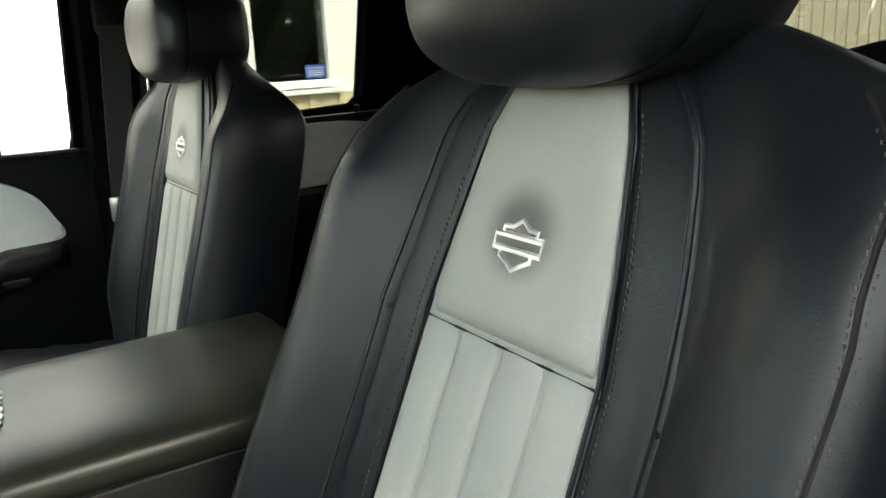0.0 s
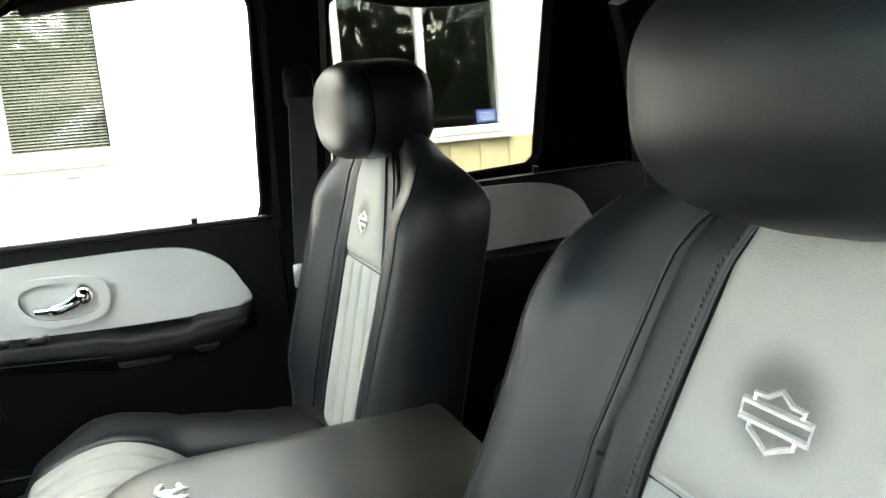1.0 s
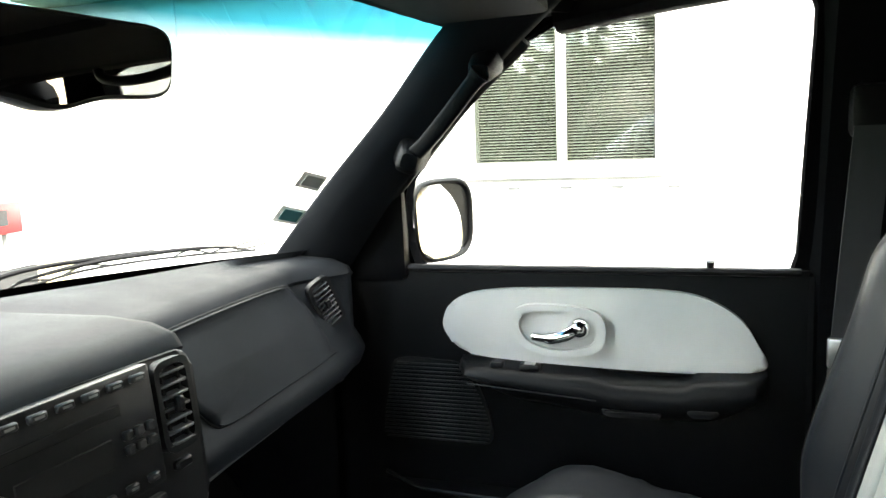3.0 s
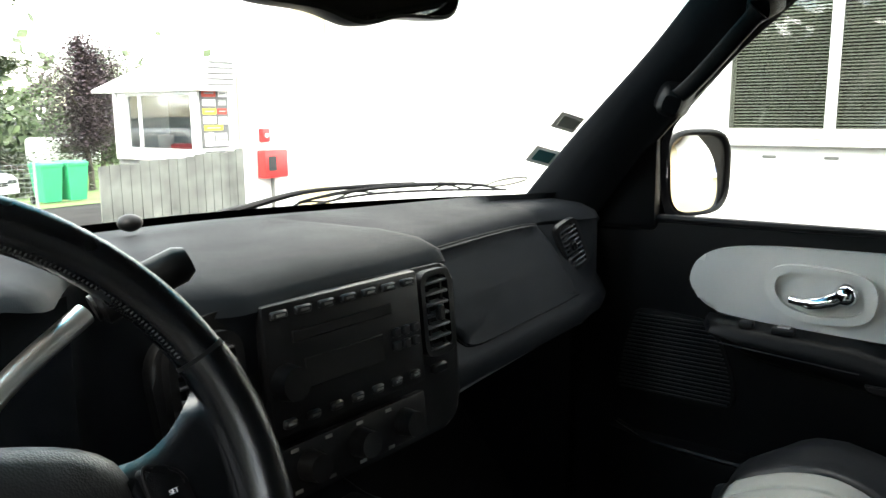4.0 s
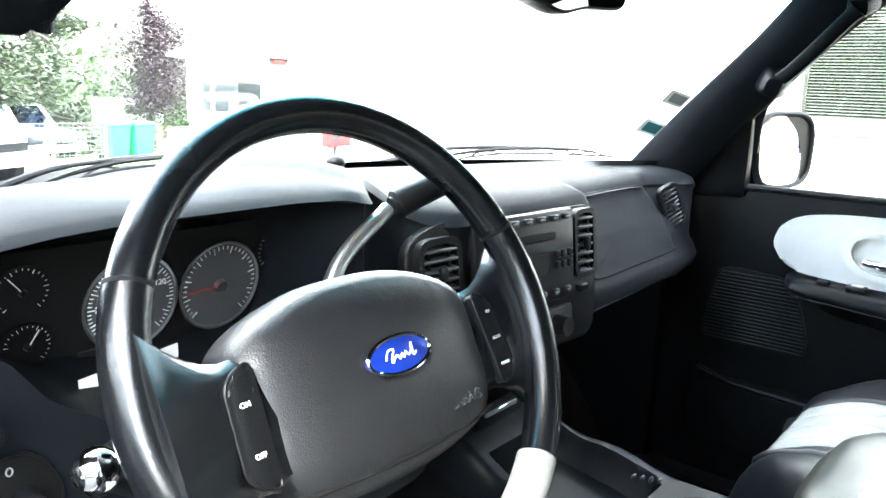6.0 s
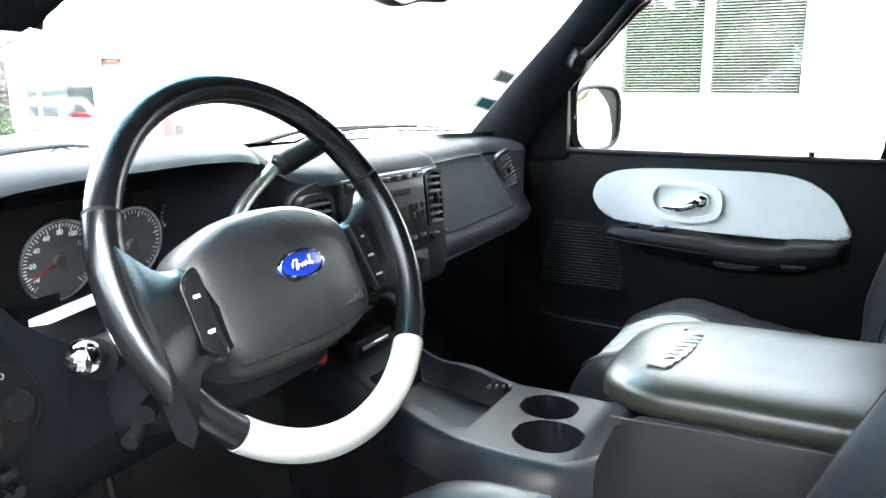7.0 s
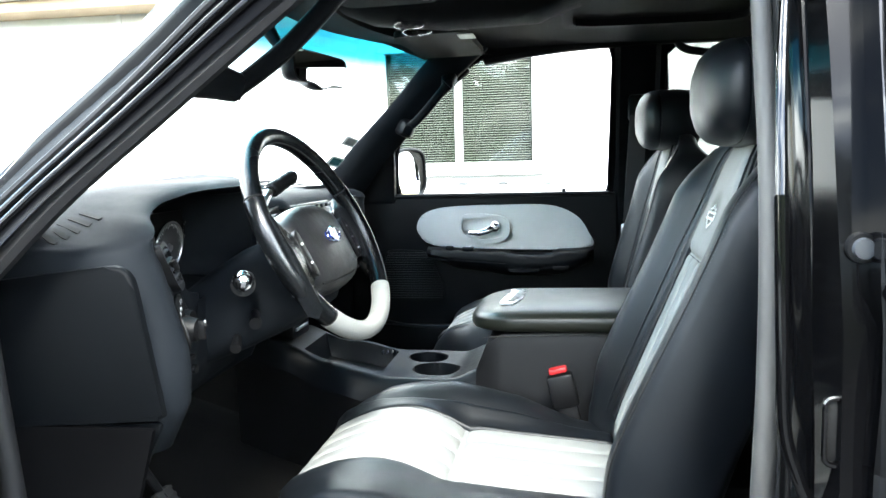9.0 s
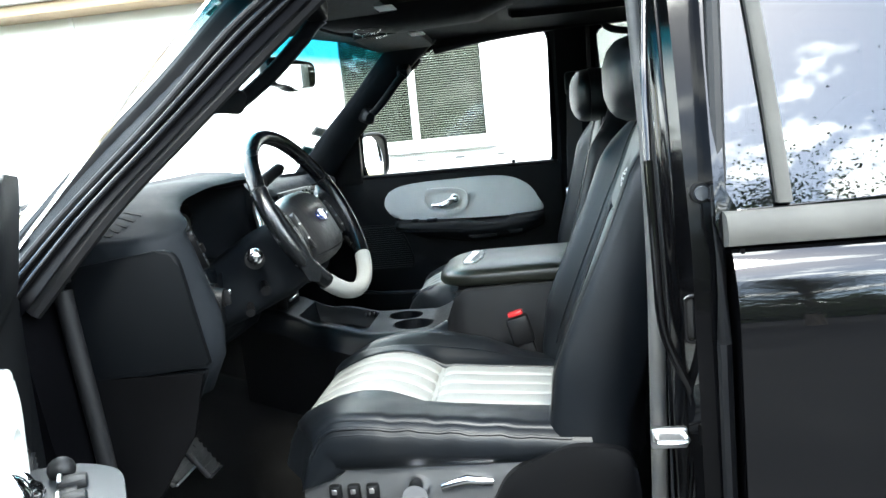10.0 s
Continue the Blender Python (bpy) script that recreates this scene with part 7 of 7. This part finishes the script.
for _ in range(13000):
    c = Vector((rnd.uniform(-34, -29), rnd.uniform(-45, 40), abs(rnd.gauss(0, 2.6))))
    u = Vector((rnd.uniform(-1, 1), rnd.uniform(-1, 1), rnd.uniform(-1, 1))).normalized() * 0.6
    v = u.orthogonal().normalized() * 0.5
    k = len(hv)
    hv.extend([c - u, c + v, c + u, c - v])
    hf.append((k, k + 1, k + 2, k + 3))
me = bpy.data.meshes.new("far_hedge")
me.from_pydata(hv, [], hf)
me.materials.append(GREEN)
tagged(new("far_hedge", me), "far green hedge along the lawn", "hedge", kind="stuff")

# ---- bins, fence, vehicles ----
BIN = material("green_bin_plastic", (0.03, 0.32, 0.15), 0.45, blotch=0.1, blotch_scale=4)
for bx, by in ((9.83, 19.4), (10.45, 19.3)):
    gz = ground_z(by)
    wb = thing("wheelie_bin", (bx, by, gz), "green plastic wheelie bin at the yard's edge", "bin", "wheelie bins")
    part("bin_body", loft([[(bx + s * sx, by + s * sy, gz + z) for sx, sy in ((-0.27, -0.30), (0.27, -0.30), (0.27, 0.30), (-0.27, 0.30))] for z, s in ((0.06, 0.78), (0.5, 0.9), (0.92, 1.0), (0.94, 1.06), (0.98, 1.06))]), BIN, wb, "", 0)
    part("bin_lid", loft([[(bx + s * sx, by + s * sy, gz + z) for sx, sy in ((-0.29, -0.33), (0.29, -0.33), (0.29, 0.33), (-0.29, 0.33))] for z, s in ((0.985, 1.0), (1.01, 1.0), (1.05, 0.8))]), BIN, wb, "", 0)
    part("bin_handle", tube([(bx - 0.22, by + 0.36, gz + 0.96), (bx + 0.22, by + 0.36, gz + 0.96)], 0.018, 8), BIN, wb)
    for s in (-1, 1):
        part("bin_wheel", cyl((bx + s * 0.24, by + 0.25, gz + 0.10), (bx + s * 0.29, by + 0.25, gz + 0.10), 0.10, segs=18), RUBBER, wb)
FENCE_Y, FENCE_Z = 17.0, ground_z(17.0)
fence = thing("wire_fence", (2.0, FENCE_Y, FENCE_Z), "grey wire fence on steel posts", "fence")
WIRE = material("galvanised_wire", (0.35, 0.36, 0.36), 0.5, 0.6, blotch=0.1)
for k in range(9):
    part("post", cyl((-1.3 + 1.2 * k, FENCE_Y, FENCE_Z), (-1.3 + 1.2 * k, FENCE_Y, FENCE_Z + 1.02), 0.03, segs=8), WIRE, fence)
mesh_w = bmesh.new()
for k in range(10):
    tube([(-1.3, FENCE_Y, FENCE_Z + 0.08 + 0.10 * k), (8.3, FENCE_Y, FENCE_Z + 0.08 + 0.10 * k)], 0.004, 4, bm=mesh_w)
for k in range(80):
    tube([(-1.3 + 0.12 * k, FENCE_Y, FENCE_Z + 0.05), (-1.3 + 0.12 * k, FENCE_Y, FENCE_Z + 1.0)], 0.003, 4, bm=mesh_w)
part("wire_mesh", mesh_w, WIRE, fence, smooth=0)
WHITE_CAR = material("white_car_paint", (0.75, 0.76, 0.77), 0.2, coat=0.6, blotch=0.03)


def parked_car(at, yaw, label, tall=0.0, length=4.3):
    car = thing("parked_car", at, label, "car", "parked white vehicles")
    m = Matrix.Translation(at) @ Matrix.Rotation(radians(yaw), 4, "Z")
    L, W = length / 2, 0.86
    prof = [(-L, 0.45), (-L + 0.02, 0.85), (-L + 0.25, 0.98), (-L + 1.15, 1.08), (-L + 1.75, 1.48 + tall), (-L + 2.2, 1.54 + tall), (L - 0.7, 1.52 + tall), (L - 0.1, 1.05), (L, 0.8), (L - 0.02, 0.4), (L - 0.6, 0.28), (-L + 0.6, 0.28)]
    body = loft([[m @ Vector((w * (0.86 if z > 1.2 else 1.0) + 0.0, y, z)) for y, z in prof] for w in (-W, -W * 0.97, 0.0, W * 0.97, W)])
    part("car_body", body, WHITE_CAR, car, "white car body", 35)
    part("car_windshield", slab([(-0.66, 0.0), (0.66, 0.0), (0.56, 1.0), (-0.56, 1.0)], lambda a, b, h: m @ Vector((a, -L + 1.16 + 0.56 * b - h, 1.10 + (0.36 + tall) * b)), 0.02), DARK_GLASS, car)
    part("grille", box((0, -L - 0.005, 0.70), (0.9, 0.03, 0.14), 0.01, 1, m), PLASTIC, car)
    part("bumper", box((0, -L - 0.03, 0.48), (1.66, 0.10, 0.18), 0.04, 2, m), WHITE_CAR, car)
    part("plate_bar", box((0, -L - 0.085, 0.50), (0.5, 0.01, 0.10), 0, 1, m), PAPER, car)
    for s in (-1, 1):
        part("headlight", box((s * 0.64, -L + 0.02, 0.78), (0.34, 0.08, 0.15), 0.03, 2, m), GREY_PLASTIC, car, "clear headlight")
        part("door_glass", slab([(-0.6, 0.0), (1.1, 0.0), (0.9, 0.36 + tall), (-0.2, 0.36 + tall)], lambda a, b, h: m @ Vector((s * (W * 0.99 - 0.14 * b / 0.4 + h * s * s), a, 1.10 + b)), 0.01), DARK_GLASS, car)
        for wy in (-L + 0.8, L - 0.8):
            w = part("wheel", cyl(m @ Vector((s * 0.70, wy, 0.31)), m @ Vector((s * 0.88, wy, 0.31)), 0.31, segs=24), RUBBER, car)
            part("rim", cyl(m @ Vector((s * 0.875, wy, 0.31)), m @ Vector((s * 0.888, wy, 0.31)), 0.19, segs=16), SATIN, w)
    return car


parked_car((10.6, 27.5, ground_z(27.5)), 20, "white van parked facing the yard", 0.35, 4.6)
parked_car((3.5, 14.6, ground_z(14.6)), 24, "white car parked facing the yard")
van = thing("caravan", (21.6, 39.6, -1.64), "white caravan on the grass", "caravan")
part("caravan_body", box((21.6, 39.6, -0.49), (3.2, 2.0, 1.5), 0.25, 3), WHITE_CAR, van)
part("caravan_window", box((21.6, 38.59, -0.29), (1.5, 0.03, 0.5), 0.05, 2), DARK_GLASS, van)
for s in (-0.7, 0.7):
    part("caravan_wheel", cyl((21.6 + s, 38.7, -1.34), (21.6 + s, 38.95, -1.34), 0.3, segs=16), RUBBER, van)

# ---- wipers and stickers on the windshield ----
def on_glass(x, v, off=0.035):
    return ws_base(x).lerp(ws_top(x), v) + Vector((0, off + 0.02, off * 0.6))


def wiper(shift):
    """An arm that rises from the cowl to a jointed blade with a thin rubber edge."""
    arm = [(0.301, -0.060), (0.333, -0.035), (0.408, 0.024), (0.504, 0.038), (0.574, 0.040)]
    edge = [(0.376, -0.047), (0.418, -0.015), (0.471, 0.020), (0.539, 0.032), (0.621, 0.031), (0.701, 0.023)]
    w = thing("wiper", on_glass(arm[0][0] + shift, arm[0][1]), "black windshield wiper resting at the glass base", "wiper", "windshield wipers")
    line = curve_points([on_glass(x + shift, v) for x, v in arm], 6)
    part("wiper_arm", tube(line, [lerp(0.0085, 0.0036, min(1.0, k / (len(line) * 0.55))) for k in range(len(line))], 8), PLASTIC, w)
    part("wiper_blade", tube(curve_points([on_glass(x + shift, v, 0.02) for x, v in edge], 8), 0.0022, 6), RUBBER, w)
    back = [(0.407, -0.014), (0.445, 0.012), (0.502, 0.036), (0.571, 0.043), (0.628, 0.042), (0.678, 0.030)]
    part("blade_bow", tube(curve_points([on_glass(x + shift, v, 0.03) for x, v in back], 8), [0.0016 + 0.0026 * math.sin(math.pi * k / 40) for k in range(41)], 6), PLASTIC, w)
    for x0, x1 in ((0.384, 0.440), (0.452, 0.512), (0.590, 0.640), (0.640, 0.692)):
        claw = [(x0, table([p[0] for p in edge], [p[1] for p in edge], x0), 0.021), ((x0 + x1) / 2, table([p[0] for p in back], [p[1] for p in back], (x0 + x1) / 2) - 0.002, 0.029), (x1, table([p[0] for p in edge], [p[1] for p in edge], x1), 0.021)]
        part("blade_claw", tube(curve_points([on_glass(x + shift, v, off) for x, v, off in claw], 4), 0.0018, 6), PLASTIC, w)


wiper(0.0)
wiper(-0.72)


def sticker(x, v, w, h, mat, label, bars):
    s = thing("windshield_sticker", on_glass(x, v, -0.026), label, "sticker", "windshield stickers")
    f = lambda a, b, k: on_glass(x + a * 0.92, v + b / 0.62, -0.024 - k) + Vector((0, 0, -a * 0.3))
    part("sticker_sheet", slab([(-w / 2, -h / 2), (w / 2, -h / 2), (w / 2, h / 2), (-w / 2, h / 2)], f, 0.001), PAPER, s)
    part("sticker_print", slab([(-w * 0.36, -h * 0.30), (w * 0.36, -h * 0.30), (w * 0.36, h * 0.34), (-w * 0.36, h * 0.34)], lambda a, b, k: f(a, b, k + 0.002), 0.001), mat, s)


sticker(0.660, 0.26, 0.037, 0.040, material("sticker_teal", (0.02, 0.09, 0.10), 0.5, blotch=0.1), "white and dark green square sticker on the glass", 2)
sticker(0.655, 0.40, 0.037, 0.036, material("sticker_grey", (0.22, 0.23, 0.22), 0.5, blotch=0.2), "grey printed sticker on the glass", 2)
OVAL_FILM = glass("oval_film", (0.50, 0.51, 0.47), rough=0.2, gloss=0.04)
oval_sticker = thing("windshield_sticker", on_glass(0.64, 0.146, -0.024), "pale translucent oval sticker on the glass", "sticker", "windshield stickers")
ring = [on_glass(0.640 + 0.026 * math.cos(q) - 0.002 * math.sin(q), 0.146 + 0.012 * math.cos(q) + 0.016 * math.sin(q), -0.024) for q in [2 * math.pi * k / 32 for k in range(32)]]
film = bmesh.new()
film.faces.new([film.verts.new(p) for p in ring])
part("sticker_film", film, OVAL_FILM, oval_sticker, smooth=0)
part("sticker_rim", tube(ring, 0.0012, 6, closed=True), GREY_RUBBER, oval_sticker)
